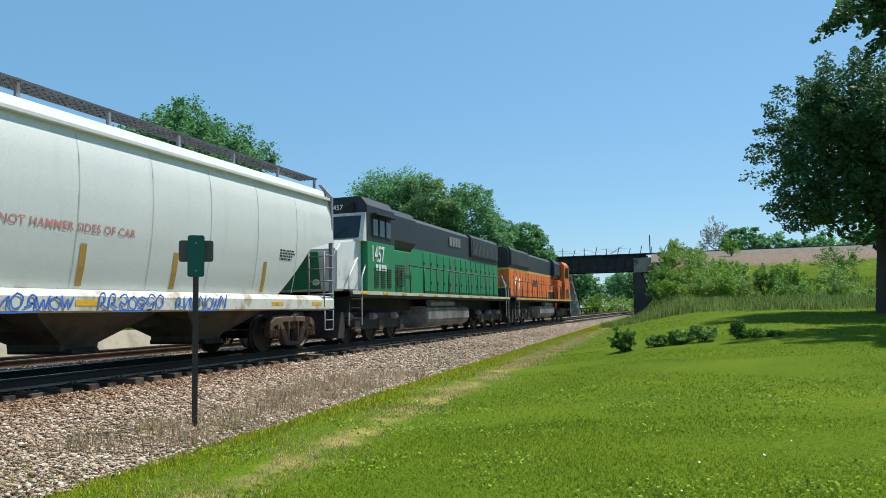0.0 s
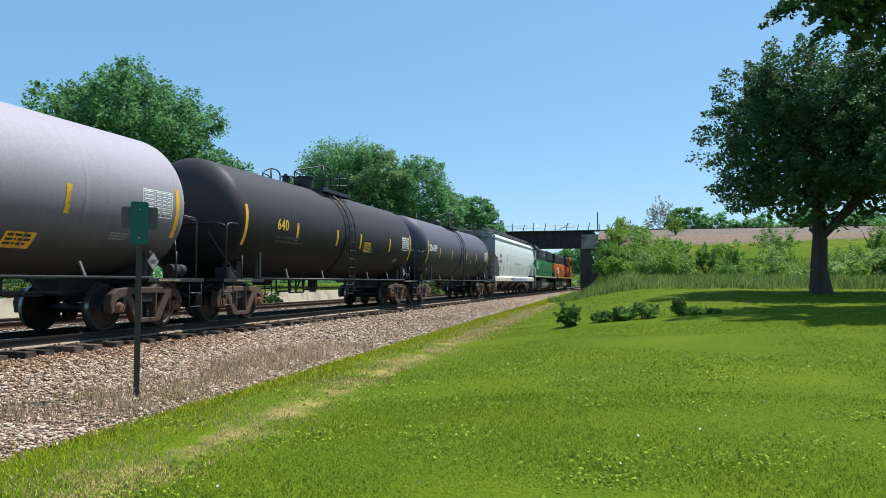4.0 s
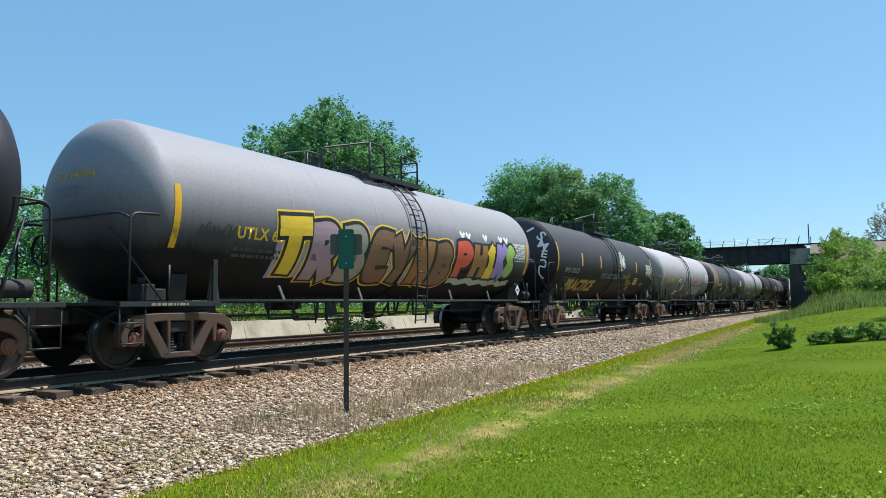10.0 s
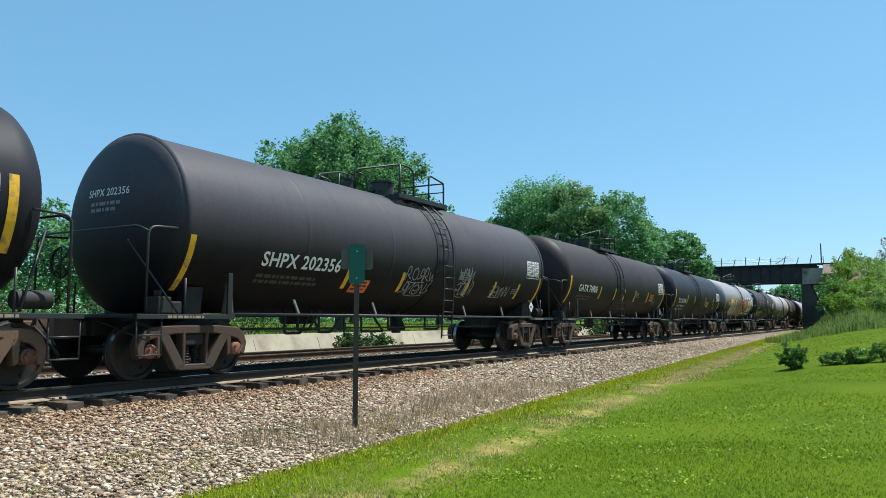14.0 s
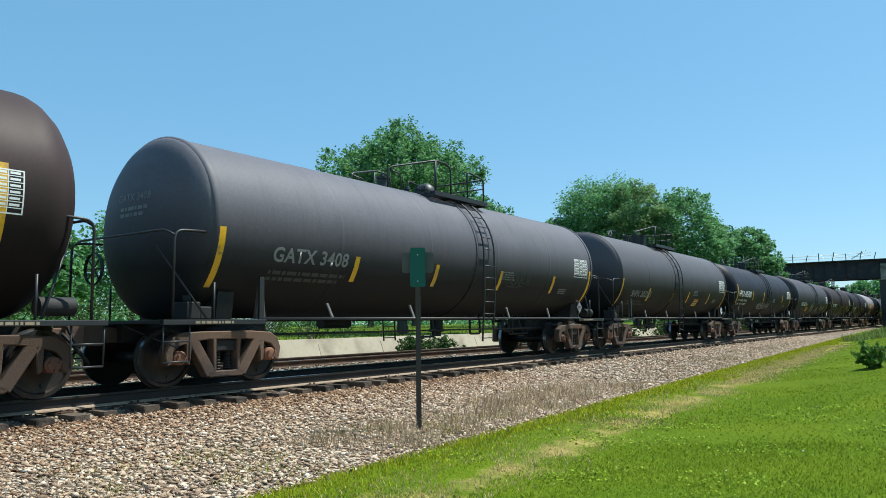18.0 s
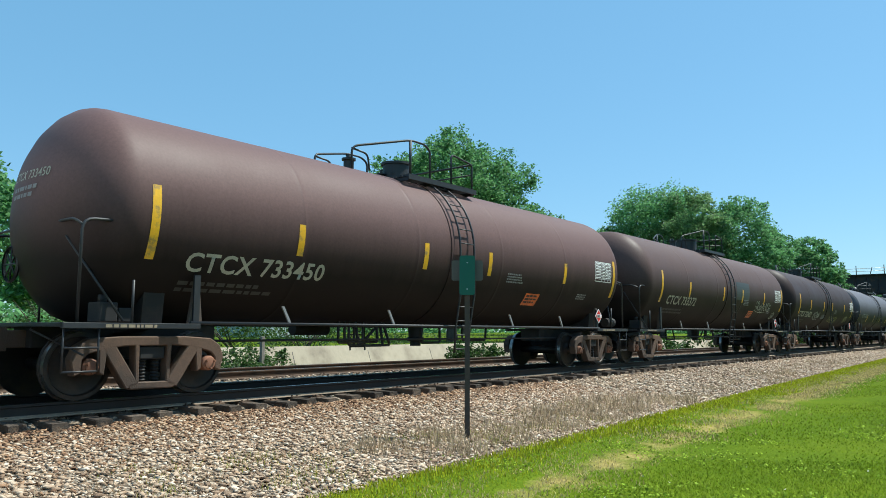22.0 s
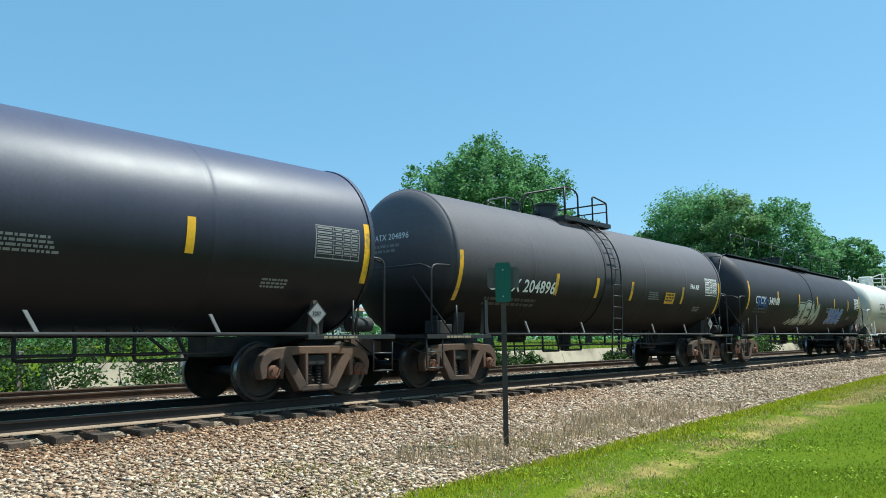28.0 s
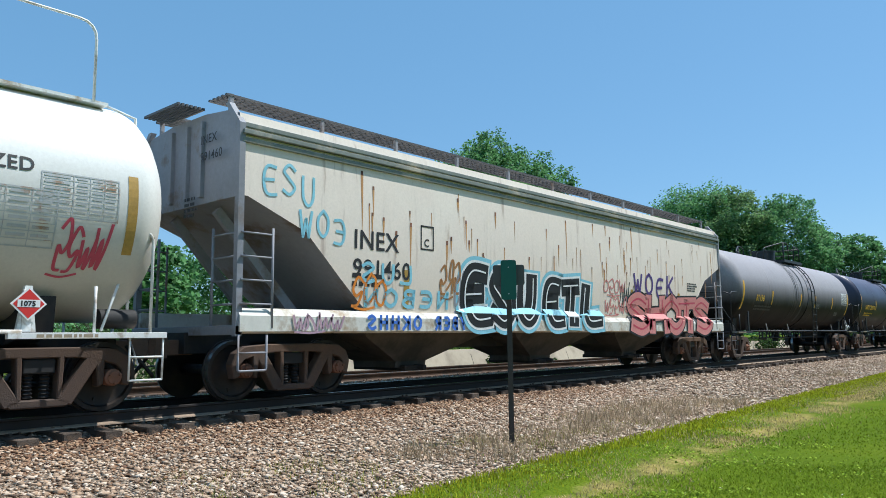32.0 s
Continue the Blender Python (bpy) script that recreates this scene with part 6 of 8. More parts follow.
# ---- train: covered hopper ----
def hopper_car(y, L, spec, wheels):
    car = thing("hopper_car", pose(TRACK_X, y, 0), spec["label"], "hopper car", "freight cars of the train")
    half, paint, grey = L / 2, spec["paint"], spec.get("rail", M_greyrail)
    lb = half - 0.62
    curve = spec["section"]           # (z, x) of the side, low to high
    zs = [c[0] for c in curve]
    xs_ = [c[1] for c in curve]

    def side_x(z):
        return float(np.interp(z, zs, xs_))

    surf = lambda yy, s, lift: (side_x(s) + lift, yy, s)
    ztop = zs[-1]

    def floor_z(yy):
        d = lb - abs(yy)
        return float(np.interp(d, [0, 0.12, 1.2, 1.9, 2.35, 2.6], [spec["cut"], spec["cut"], 2.62, 1.95, 1.55, 1.36]))
    bm = bmesh.new()
    stations = sorted({-lb, -lb + 0.12, -lb + 0.5, -lb + 0.85, -lb + 1.2, -lb + 1.6, -lb + 1.9, -lb + 2.15, -lb + 2.35, -lb + 2.6, *np.linspace(-lb + 3.2, lb - 3.2, 11), lb - 2.6, lb - 2.35, lb - 2.15, lb - 1.9, lb - 1.6, lb - 1.2, lb - 0.85, lb - 0.5, lb - 0.12, lb})
    rings = []
    for yy in stations:
        zb = floor_z(yy)
        levels = [zb + (ztop - zb) * k / 14 for k in range(15)]
        right = [(side_x(z), z) for z in levels]
        roof = [(xs_[-1] * 0.8, ztop + 0.10), (xs_[-1] * 0.35, ztop + 0.17)]
        outline = [(0, zb)] + right + roof + [(-x, z) for x, z in roof[::-1]] + [(-x, z) for x, z in right[::-1]]
        rings.append([bm.verts.new((x, yy, z)) for x, z in outline])
    n = len(rings[0])
    for a, b in zip(rings, rings[1:]):
        for k in range(n):
            bm.faces.new((a[k], a[(k + 1) % n], b[(k + 1) % n], b[k]))
    bm.faces.new(rings[0])
    bm.faces.new(rings[-1][::-1])
    bmesh.ops.recalc_face_normals(bm, faces=bm.faces)
    # ends and slope sheets take a darker grey: grime with their shade painted in
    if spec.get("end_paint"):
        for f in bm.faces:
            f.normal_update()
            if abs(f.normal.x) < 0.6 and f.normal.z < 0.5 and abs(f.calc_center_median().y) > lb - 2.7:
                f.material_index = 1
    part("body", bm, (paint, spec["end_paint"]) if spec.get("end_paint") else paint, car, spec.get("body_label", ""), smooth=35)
    # welded seams
    for k in spec.get("seams", ()):
        bm = quads(bmesh.new(), [(-0.012, 0.012, 1.42, ztop - 0.35)])
        part("seam", lay(bm, surf, 0.006, k * lb, 0.0, step_s=0.15), M_seam, car)
    # roof-edge mouldings
    for s in (-1, 1):
        for z, w in spec["mould"]:
            bm = bmesh.new()
            x = side_x(z)
            box(bm, min(s * (x - 0.02), s * (x + w)), max(s * (x - 0.02), s * (x + w)), -lb, lb, z, z + 0.07, 0.008)
            part("top_chord", bm, spec.get("chord", paint), car)
    # side sill
    for s in (-1, 1):
        bm = bmesh.new()
        x = s * 1.57
        prism(bm, [(s * 1.42, 1.40), (s * 1.56, 1.38), (s * 1.63, 1.28), (s * 1.63, 1.05), (s * 1.50, 1.02), (s * 1.42, 1.06)], -half + 0.62, half - 0.62, "y")
        part("side_sill", bm, spec["sill"], car, "white-painted side sill")
        for k in spec.get("sill_stripes", ()):
            bm = bmesh.new()
            box(bm, s * 1.632 - 0.003, s * 1.632 + 0.003, k * lb - 0.25, k * lb + 0.25, 1.13, 1.22)
            part("reflector_stripe", bm, M_yellow, car)
    for k in (-0.72, -0.35, 0.10, 0.37, 0.74):
        bm = quads(bmesh.new(), [(-0.07, 0.07, 1.45, 2.15)])
        part("reflector_stripe", lay(bm, surf, 0.009, k * (lb - 1.2) + 0.1, 0.0), M_stripe_old, car)
    # hopper bays and centre sill
    bays = spec.get("bays", 3)
    for i in range(bays):
        yc = (i - (bays - 1) / 2) * (2 * lb - 4.6) / bays
        w = (2 * lb - 4.6) / bays / 2
        bm = bmesh.new()
        rings = []
        for z, hx, hy in ((1.36, 1.45, w), (0.95, 1.05, w * 0.70), (0.48, 0.62, 0.42), (0.36, 0.60, 0.42)):
            rings.append([bm.verts.new((x, yc + yy, z)) for x, yy in ((hx, -hy), (hx, hy), (-hx, hy), (-hx, -hy))])
        for a, b in zip(rings, rings[1:]):
            for k in range(4):
                bm.faces.new((a[k], a[(k + 1) % 4], b[(k + 1) % 4], b[k]))
        bm.faces.new(rings[-1])
        bmesh.ops.recalc_face_normals(bm, faces=bm.faces)
        part("hopper_bay", bm, M_bay, car)
        bm = bmesh.new()
        box(bm, -0.75, 0.75, yc - 0.30, yc + 0.30, 0.30, 0.40, 0.02)
        rod(bm, (-0.9, yc + 0.1, 0.36), (0.9, yc + 0.1, 0.36), 0.05, 8)
        part("outlet_gate", bm, M_under, car)
    bm = bmesh.new()
    box(bm, -0.3, 0.3, -half + 0.5, half - 0.5, 0.72, 1.05, 0.01)
    part("centre_sill", bm, M_under, car)
    # ends: posts, ladders, steps, platform
    for s in (-1, 1):
        yo = s * (half - 0.62)
        for side in (-1, 1):
            bm = bmesh.new()
            prism(bm, [(side * 1.50, 0.98), (side * 1.60, 0.98), (side * 1.60, 4.15), (side * 1.28, ztop + 0.20), (side * 1.18, ztop + 0.20), (side * 1.50, 4.10)], yo - 0.05, yo + 0.05, "y")
            part("corner_post", bm, grey, car)
            for face in (0, 1):
                bm = bmesh.new()
                if face:
                    pipe(bm, [(side * 1.62, yo - s * 0.55, 1.1), (side * 1.62, yo - s * 0.55, 2.6)], 0.022)
                else:
                    pipe(bm, [(side * 0.85, yo, 1.05), (side * 0.85, yo, 2.62)], 0.025)
                steps = part("ladder", bm, grey, car)
                for z in (1.45, 1.80, 2.15, 2.50):
                    bm = bmesh.new()
                    pipe(bm, [(side * 1.62, yo, z), (side * 1.62, yo - s * 0.55, z)] if face else [(side * 1.58, yo, z), (side * 0.85, yo, z)], 0.016)
                    part("rung", bm, grey, steps)
            bm = bmesh.new()
            pipe(bm, bend([(side * 1.60, yo, 1.0), (side * 1.60, yo, 0.48), (side * 1.60, yo - s * 0.48, 0.48), (side * 1.60, yo - s * 0.48, 1.0)], 0.04), 0.018)
            pipe(bm, [(side * 1.60, yo, 0.74), (side * 1.60, yo - s * 0.48, 0.74)], 0.016)
            part("step", bm, grey, car)
            bm = bmesh.new()
            prism(bm, [(yo - s * 0.10, 2.9), (yo - s * 0.2, 3.0), (yo - s * 2.0, 1.1), (yo - s * 1.8, 1.05)], min(side * 0.62, side * 0.72), max(side * 0.62, side * 0.72), "x")
            part("end_brace", bm, grey, car)
        bm = bmesh.new()
        box(bm, -1.6, 1.6, yo - 0.06, yo + 0.06, 1.0, 1.14, 0.01)
        box(bm, -0.35, 0.35, min(yo, yo - s * 2.2), max(yo, yo - s * 2.2), 1.05, 1.12)
        part("end_sill", bm, grey, car)
        bm = bmesh.new()
        for xx in (-0.45, 0.05, 0.5):
            box(bm, xx - 0.04, xx + 0.04, s * lb - 0.01 if s > 0 else -lb - 0.07, s * lb + 0.07 if s > 0 else -lb + 0.01, 3.15, ztop + 0.05, 0.01)
        part("end_stiffener", bm, grey, car)
        # brake platform and roof overhang
        bm = bmesh.new()
        for k in range(7):
            ya = s * (lb + 0.05 + 0.07 * k)
            box(bm, -0.55, 0.55, ya - 0.02, ya + 0.02, ztop + 0.22, ztop + 0.26)
        part("end_grating", bm, M_grating, car)
    # roof walkway with toe boards
    for s in (-1, 1):
        for a, b in ((-lb, lb),):
            bm = bmesh.new()
            for k in range(5):
                x = s * (0.62 + 0.12 * k)
                box(bm, x - 0.03, x + 0.03, a, b, ztop + 0.36, ztop + 0.39)
            m = int((b - a) / 0.16)
            for k in range(m):
                yy = a + (b - a) * (k + 0.5) / m
                box(bm, min(s * 0.60, s * 1.12), max(s * 0.60, s * 1.12), yy - 0.022, yy + 0.022, ztop + 0.365, ztop + 0.385)
            part("roof_walkway", bm, M_grating, car)
        for yy in np.linspace(-lb + 0.1, lb - 0.1, 11):
            bm = bmesh.new()
            box(bm, min(s * 1.06, s * 1.12), max(s * 1.06, s * 1.12), yy - 0.03, yy + 0.03, ztop + 0.06, ztop + 0.40)
            part("walkway_support", bm, grey, car)
    for k in range(4):
        bm = bmesh.new()
        yy = (k - 1.5) * lb * 0.45
        box(bm, -0.42, 0.42, yy - lb * 0.2, yy + lb * 0.2, ztop + 0.16, ztop + 0.27, 0.02)
        part("roof_hatch", bm, grey, car)
    # lettering
    for text, yy, z, size in spec["marks"]:
        sign(car, surf, text, yy * lb, z, size, M_black, 0.006)
    hx = lambda yy, q, lift: (yy, -lb - 0.08 - lift, q)
    sign(car, hx, spec["end_mark"], 0.55 if spec["bays"] < 4 else 0.1, ztop - 0.35, 0.20, M_black, 0.002)
    if len(spec["marks"]) > 1 and spec["end_mark"] != spec["marks"][0][0] + " " + spec["marks"][1][0]:
        sign(car, hx, spec["marks"][1][0], 0.55, ztop - 0.62, 0.20, M_black, 0.002)
    text_lines(car, hx, 0.1, ztop - 1.2, 0.4, 4, 0.05, M_black, 4)
    bm = quads(bmesh.new(), [(0, 0.36, 0, 0.03), (0, 0.36, 0.43, 0.46), (0, 0.03, 0, 0.46), (0.33, 0.36, 0, 0.46)])
    part("plate_mark", lay(bm, surf, 0.008, spec["plate"] * lb, 2.55), M_black, car)
    sign(car, surf, "C", spec["plate"] * lb + 0.09, 2.62, 0.2, M_black, 0.003)
    text_lines(car, surf, 0.72 * lb, 2.45, 0.75, 4, 0.04, M_black, 12)
    text_lines(car, surf, spec["marks"][0][1] * lb, 1.95, 0.9, 2, 0.08, M_black, 13)
    text_lines(car, lambda yy, q, lift: (1.634 + lift, yy, q), -0.35 * lb, 1.15, 1.0, 1, 0.1, M_black, 14)
    for s in (-1, 1):
        truck(car, s * (half - 1.95), wheels)
    couplers(car, half)
    return car, surf, lb


# ---- train: locomotive ----
def locomotive(y, L, spec, wheels, facing=1):
    """A six-axle road locomotive with a wide nose; the cab end points along +y before it is turned."""
    car = thing("locomotive", pose(TRACK_X, y, 0, 0, 0, 0 if facing > 0 else 180), spec["label"], "locomotive", "locomotives of the train")
    half = L / 2
    low, high, trim, nose = spec["low"], spec["high"], spec["trim"], spec["nose"]
    bm = bmesh.new()
    box(bm, -1.5, 1.5, -half + 0.7, half - 0.7, 1.38, 1.56, 0.02)
    box(bm, -0.6, 0.6, -half + 0.4, half - 0.4, 0.95, 1.40, 0.02)
    part("frame", bm, M_under, car)
    for s in (-1, 1):
        bm = bmesh.new()
        box(bm, s * 1.512 - 0.012, s * 1.512 + 0.012, -half + 0.8, half - 0.8, 1.47, 1.58)
        part("sill_stripe", bm, trim, car)
        for k in range(12):
            yy = -half + 1.6 + k * (L - 3.2) / 11
            bm = bmesh.new()
            box(bm, s * 1.53 - 0.004, s * 1.53 + 0.004, yy - 0.2, yy + 0.2, 1.49, 1.56)
            part("reflector_stripe", bm, M_yellow, car)
    h0, h1 = -half + 1.3, half - 5.2
    # hood in two paint bands
    split = spec["split"]
    bm = bmesh.new()
    box(bm, -0.98, 0.98, h0, h1, 1.56, split)
    part("hood", bm, low, car)
    bm = bmesh.new()
    prism(bm, [(-0.98, split), (0.98, split), (0.98, 4.34), (0.82, 4.50), (-0.82, 4.50), (-0.98, 4.34)], h0, h1, "y")
    part("hood_top", bm, high, car)
    if spec.get("belt"):
        for z, hgt, m in spec["belt"]:
            bm = bmesh.new()
            box(bm, -0.992, 0.992, h0 - 0.01, h1, z, z + hgt)
            part("belt_stripe", bm, m, car)
    # radiator section flares at the rear
    bm = bmesh.new()
    prism(bm, [(-1.07, 3.52), (-0.98, 3.42), (0.98, 3.42), (1.07, 3.52), (1.07, 4.38), (0.94, 4.52), (-0.94, 4.52), (-1.07, 4.38)], h0 + 0.2, h0 + 5.2, "y")
    part("radiator", bm, high, car)
    for s in (-1, 1):
        bm = bmesh.new()
        for k in range(14):
            z = 3.58 + k * 0.052
            box(bm, s * 1.075 - 0.012, s * 1.075 + 0.012, h0 + 0.4, h0 + 5.0, z, z + 0.03)
        part("radiator_grille", bm, M_grating, car)
    # blower and brake blisters
    bm = bmesh.new()
    prism(bm, [(-1.24, 3.42), (-0.98, 3.10), (0.98, 3.10), (1.24, 3.42), (1.24, 4.28), (1.06, 4.52), (-1.06, 4.52), (-1.24, 4.28)], h1 - 1.6, h1 + 1.2, "y")
    part("dynamic_brake_housing", bm, high, car)
    for k in range(3):
        bm = bmesh.new()
        turned(bm, [(4.48, 0.62), (4.58, 0.62), (4.60, 0.56), (4.54, 0.50)], 20, "z", (0, h0 + 1.0 + k * 1.35, 0))
        part("roof_fan", bm, M_under, car)
    for k in range(2):
        bm = bmesh.new()
        turned(bm, [(4.46, 0.55), (4.56, 0.55), (4.58, 0.48), (4.52, 0.44)], 20, "z", (0, h1 - 3.6 - k * 1.4, 0))
        part("roof_fan", bm, M_under, car)
    bm = bmesh.new()
    box(bm, -0.3, 0.3, h0 + 6.3, h0 + 7.1, 4.46, 4.66, 0.03)
    part("exhaust_stack", bm, M_under, car)
    # hood doors and latches
    n = 14
    for s in (-1, 1):
        for k in range(n):
            ya = h0 + 0.25 + k * (h1 - h0 - 3.2) / n
            bm = bmesh.new()
            w = (h1 - h0 - 3.2) / n - 0.07
            box(bm, s * 0.99 - 0.014, s * 0.99 + 0.014, ya, ya + w, 1.70, min(split, 3.30) - 0.08, 0.01)
            door = part("hood_door", bm, low, car)
            bm = bmesh.new()
            for z in (2.0, 2.75):
                box(bm, s * 1.012 - 0.012, s * 1.012 + 0.012, ya + w - 0.10, ya + w - 0.03, z, z + 0.10)
            part("latch", bm, M_under, door)
    # wide equipment box behind the cab
    bm = bmesh.new()
    box(bm, -1.34, 1.34, h1 - 0.9, h1 + 1.15, 1.58, 3.05, 0.03)
    part("equipment_cabinet", bm, low, car)
    for s in (-1, 1):
        for k in range(3):
            bm = bmesh.new()
            ya = h1 + 0.0 + k * 0.36
            for j in range(9):
                box(bm, s * 1.405 - 0.015, s * 1.405 + 0.015, ya, ya + 0.26, 1.80 + j * 0.085, 1.845 + j * 0.085)
            part("louvre", bm, M_under, car)
    # cab
    c0, c1 = h1 + 1.15, h1 + 3.35
    bm = bmesh.new()
    box(bm, -1.52, 1.52, c0, c1, 1.56, 3.15, 0.03)
    part("cab", bm, low, car)
    bm = bmesh.new()
    prism(bm, [(-1.52, 3.15), (1.52, 3.15), (1.52, 4.26), (1.30, 4.54), (-1.30, 4.54), (-1.52, 4.26)], c0, c1, "y")
    part("cab_roof", bm, spec.get("cab_top", high), car)
    for s in (-1, 1):
        for k in range(3):
            bm = bmesh.new()
            ya = c0 + 0.35 + k * 0.52
            box(bm, s * 1.53 - 0.012, s * 1.53 + 0.012, ya, ya + 0.46, 3.28, 3.92, 0.01)
            fr = part("window_frame", bm, M_under, car)
            bm = bmesh.new()
            box(bm, s * 1.545 - 0.006, s * 1.545 + 0.006, ya + 0.05, ya + 0.41, 3.34, 3.86)
            part("pane", bm, M_pane, fr)
        bm = bmesh.new()
        box(bm, min(s * 1.53, s * 1.72), max(s * 1.53, s * 1.72), c0 + 0.3, c1 - 0.3, 3.98, 4.04, 0.01)
        part("sunshade", bm, high, car)
        bm = bmesh.new()
        for j in range(9):
            for q in (0.35, 0.85, 1.35):
                box(bm, s * 1.53 - 0.012, s * 1.53 + 0.012, c0 + q, c0 + q + 0.34, 1.72 + j * 0.07, 1.755 + j * 0.07)
        part("louvre", bm, M_under, car)
    # nose, windscreen, headlights
    bm = bmesh.new()
    prism(bm, [(c1, 1.56), (c1 + 1.75, 1.56), (c1 + 1.70, 2.75), (c1 + 1.35, 3.05), (c1, 3.20)], -1.32, 1.32, "x")
    bmesh.ops.bevel(bm, geom=bm.edges[:], offset=0.06, segments=2, affect="EDGES")
    part("nose", bm, nose, car)
    if spec.get("nose_front"):
        bm = bmesh.new()
        prism(bm, [(-0.85, 1.62), (0.85, 1.62), (0.75, 2.70), (-0.75, 2.70)], c1 + 1.755, c1 + 1.765, "y")
        part("nose_panel", bm, spec["nose_front"], car)
    bm = bmesh.new()
    prism(bm, [(c1 - 0.02, 3.12), (c1 + 0.30, 3.12), (c1 + 0.06, 4.02), (c1 - 0.02, 4.02)], -1.50, 1.50, "x")
    part("windscreen_surround", bm, nose, car)
    for s in (-1, 1):
        bm = bmesh.new()
        a, b = (0.12, 1.36) if s > 0 else (-1.36, -0.12)
        vs = [bm.verts.new(p) for p in ((a, c1 + 0.30, 3.22), (b, c1 + 0.30, 3.22), (b, c1 + 0.10, 3.92), (a, c1 + 0.10, 3.92), (a, c1 + 0.26, 3.22), (b, c1 + 0.26, 3.22), (b, c1 + 0.06, 3.92), (a, c1 + 0.06, 3.92))]
        for q in ((0, 1, 2, 3), (7, 6, 5, 4), (0, 4, 5, 1), (2, 6, 7, 3), (1, 5, 6, 2), (0, 3, 7, 4)):
            bm.faces.new([vs[i] for i in q])
        part("windscreen", bm, M_pane, car)
        bm = bmesh.new()
        pipe(bm, [(s * 0.4, c1 + 0.34, 3.16), (s * 0.9, c1 + 0.27, 3.55)], 0.012)
        part("wiper", bm, M_under, car)
    bm = bmesh.new()
    box(bm, -1.1, 1.1, c1 - 0.05, c1 + 0.10, 4.05, 4.36, 0.02)
    board = part("number_board", bm, M_under, car)
    for s in (-1, 1):
        part("number", lay(letters(spec["number"], 0.22, 0.003), lambda yy, q, lift: (-yy, c1 + 0.115, q), 0, s * 0.62 - 0.33, 4.13, step_s=9), M_white, board)
        bm = bmesh.new()
        rod(bm, (s * 0.12, c1 + 0.10, 4.2), (s * 0.12, c1 + 0.17, 4.2), 0.09, 12)
        part("headlight", bm, M_lamp, car)
        bm = bmesh.new()
        rod(bm, (s * 0.85, c1 + 2.0, 1.80), (s * 0.85, c1 + 2.1, 1.80), 0.09, 12)
        part("ditch_light", bm, M_lamp, car)
    # road number and name bars on both cab sides
    for s in (-1, 1):
        f = lambda yy, q, lift: (s * (1.535 + lift), yy * s, q)
        start = (c0 + 0.45) * s if s > 0 else (c0 + 1.95) * s
        part("road_number", lay(letters(spec["number"], 0.72, 0.012, 1.0, 0.72), f, 0.004, start, 2.52, step_s=9), spec["ink"], car)
        bm = quads(bmesh.new(), [(k * 0.22, k * 0.22 + 0.17, 0, 0.20) for k in range(4)])
        part("name_bar", lay(bm, f, 0.004, start + 0.35, 2.24, step_s=9), spec["ink"], car)
        g = lambda yy, q, lift: (s * (1.0 + lift), yy * s, q)
        mid = (h0 + h1) / 2
        bm = quads(bmesh.new(), [(k * 0.42, k * 0.42 + 0.30, 0, 0.40) for k in range(4)])
        part("name_bar", lay(bm, g, 0.03, mid * s - 1.0, spec.get("name_z", 2.3), step_s=9), spec.get("name_ink", M_black), car)
    # handrails along the walkways
    for s in (-1, 1):
        bm = bmesh.new()
        pipe(bm, bend([(s * 1.46, h0 - 0.6, 1.56), (s * 1.46, h0 - 0.6, 2.55), (s * 1.46, h1 - 0.3, 2.55)], 0.15), 0.022)
        part("handrail", bm, spec["rail"], car)
        for k in range(11):
            yy = h0 - 0.2 + k * (h1 - h0 - 0.2) / 10
            bm = bmesh.new()
            pipe(bm, [(s * 1.46, yy, 1.50), (s * 1.46, yy, 2.55)], 0.02)
            part("stanchion", bm, spec["rail"], car)
        for ye, d in ((half - 0.75, 1), (-half + 0.75, -1)):
            bm = bmesh.new()
            pipe(bm, bend([(s * 1.42, ye, 0.55), (s * 1.42, ye, 2.0), (s * 1.30, ye - d * 1.0, 2.75)], 0.15), 0.024)
            pipe(bm, bend([(s * 1.48, ye - d * 0.75, 0.55), (s * 1.48, ye - d * 0.75, 2.0), (s * 1.42, ye - d * 1.4, 2.7)], 0.15), 0.024)
            part("grab_iron", bm, M_whiterail, car)
            bm = bmesh.new()
            for z in (0.45, 0.75, 1.05, 1.32):
                box(bm, min(s * 1.05, s * 1.5), max(s * 1.05, s * 1.5), min(ye, ye - d * 0.7), max(ye, ye - d * 0.7), z, z + 0.03)
            box(bm, min(s * 1.02, s * 1.05), max(s * 1.02, s * 1.05), min(ye, ye - d * 0.7), max(ye, ye - d * 0.7), 0.4, 1.4)
            part("step_well", bm, M_under, car)
    for d in (-1, 1):
        bm = bmesh.new()
        prism(bm, [(d * (half - 0.35), 0.95), (d * (half - 0.15), 0.20), (d * (half - 0.55), 0.20), (d * (half - 0.65), 0.95)], -1.35, 1.35, "x")
        part("plough", bm, M_under, car)
        bm = bmesh.new()
        box(bm, -1.45, 1.45, min(d * (half - 0.7), d * (half - 0.75)), max(d * (half - 0.7), d * (half - 0.75)), 0.95, 1.6)
        part("end_plate", bm, M_under, car)
    # fuel tank
    bm = bmesh.new()
    prism(bm, [(-1.35, 0.55), (-1.1, 0.32), (1.1, 0.32), (1.35, 0.55), (1.35, 1.0), (1.15, 1.12), (-1.15, 1.12), (-1.35, 1.0)], -2.6, 2.9, "y")
    bmesh.ops.bevel(bm, geom=bm.edges[:], offset=0.06, segments=2, affect="EDGES")
    part("fuel_tank", bm, M_fuel, car, "dusty grey fuel tank")
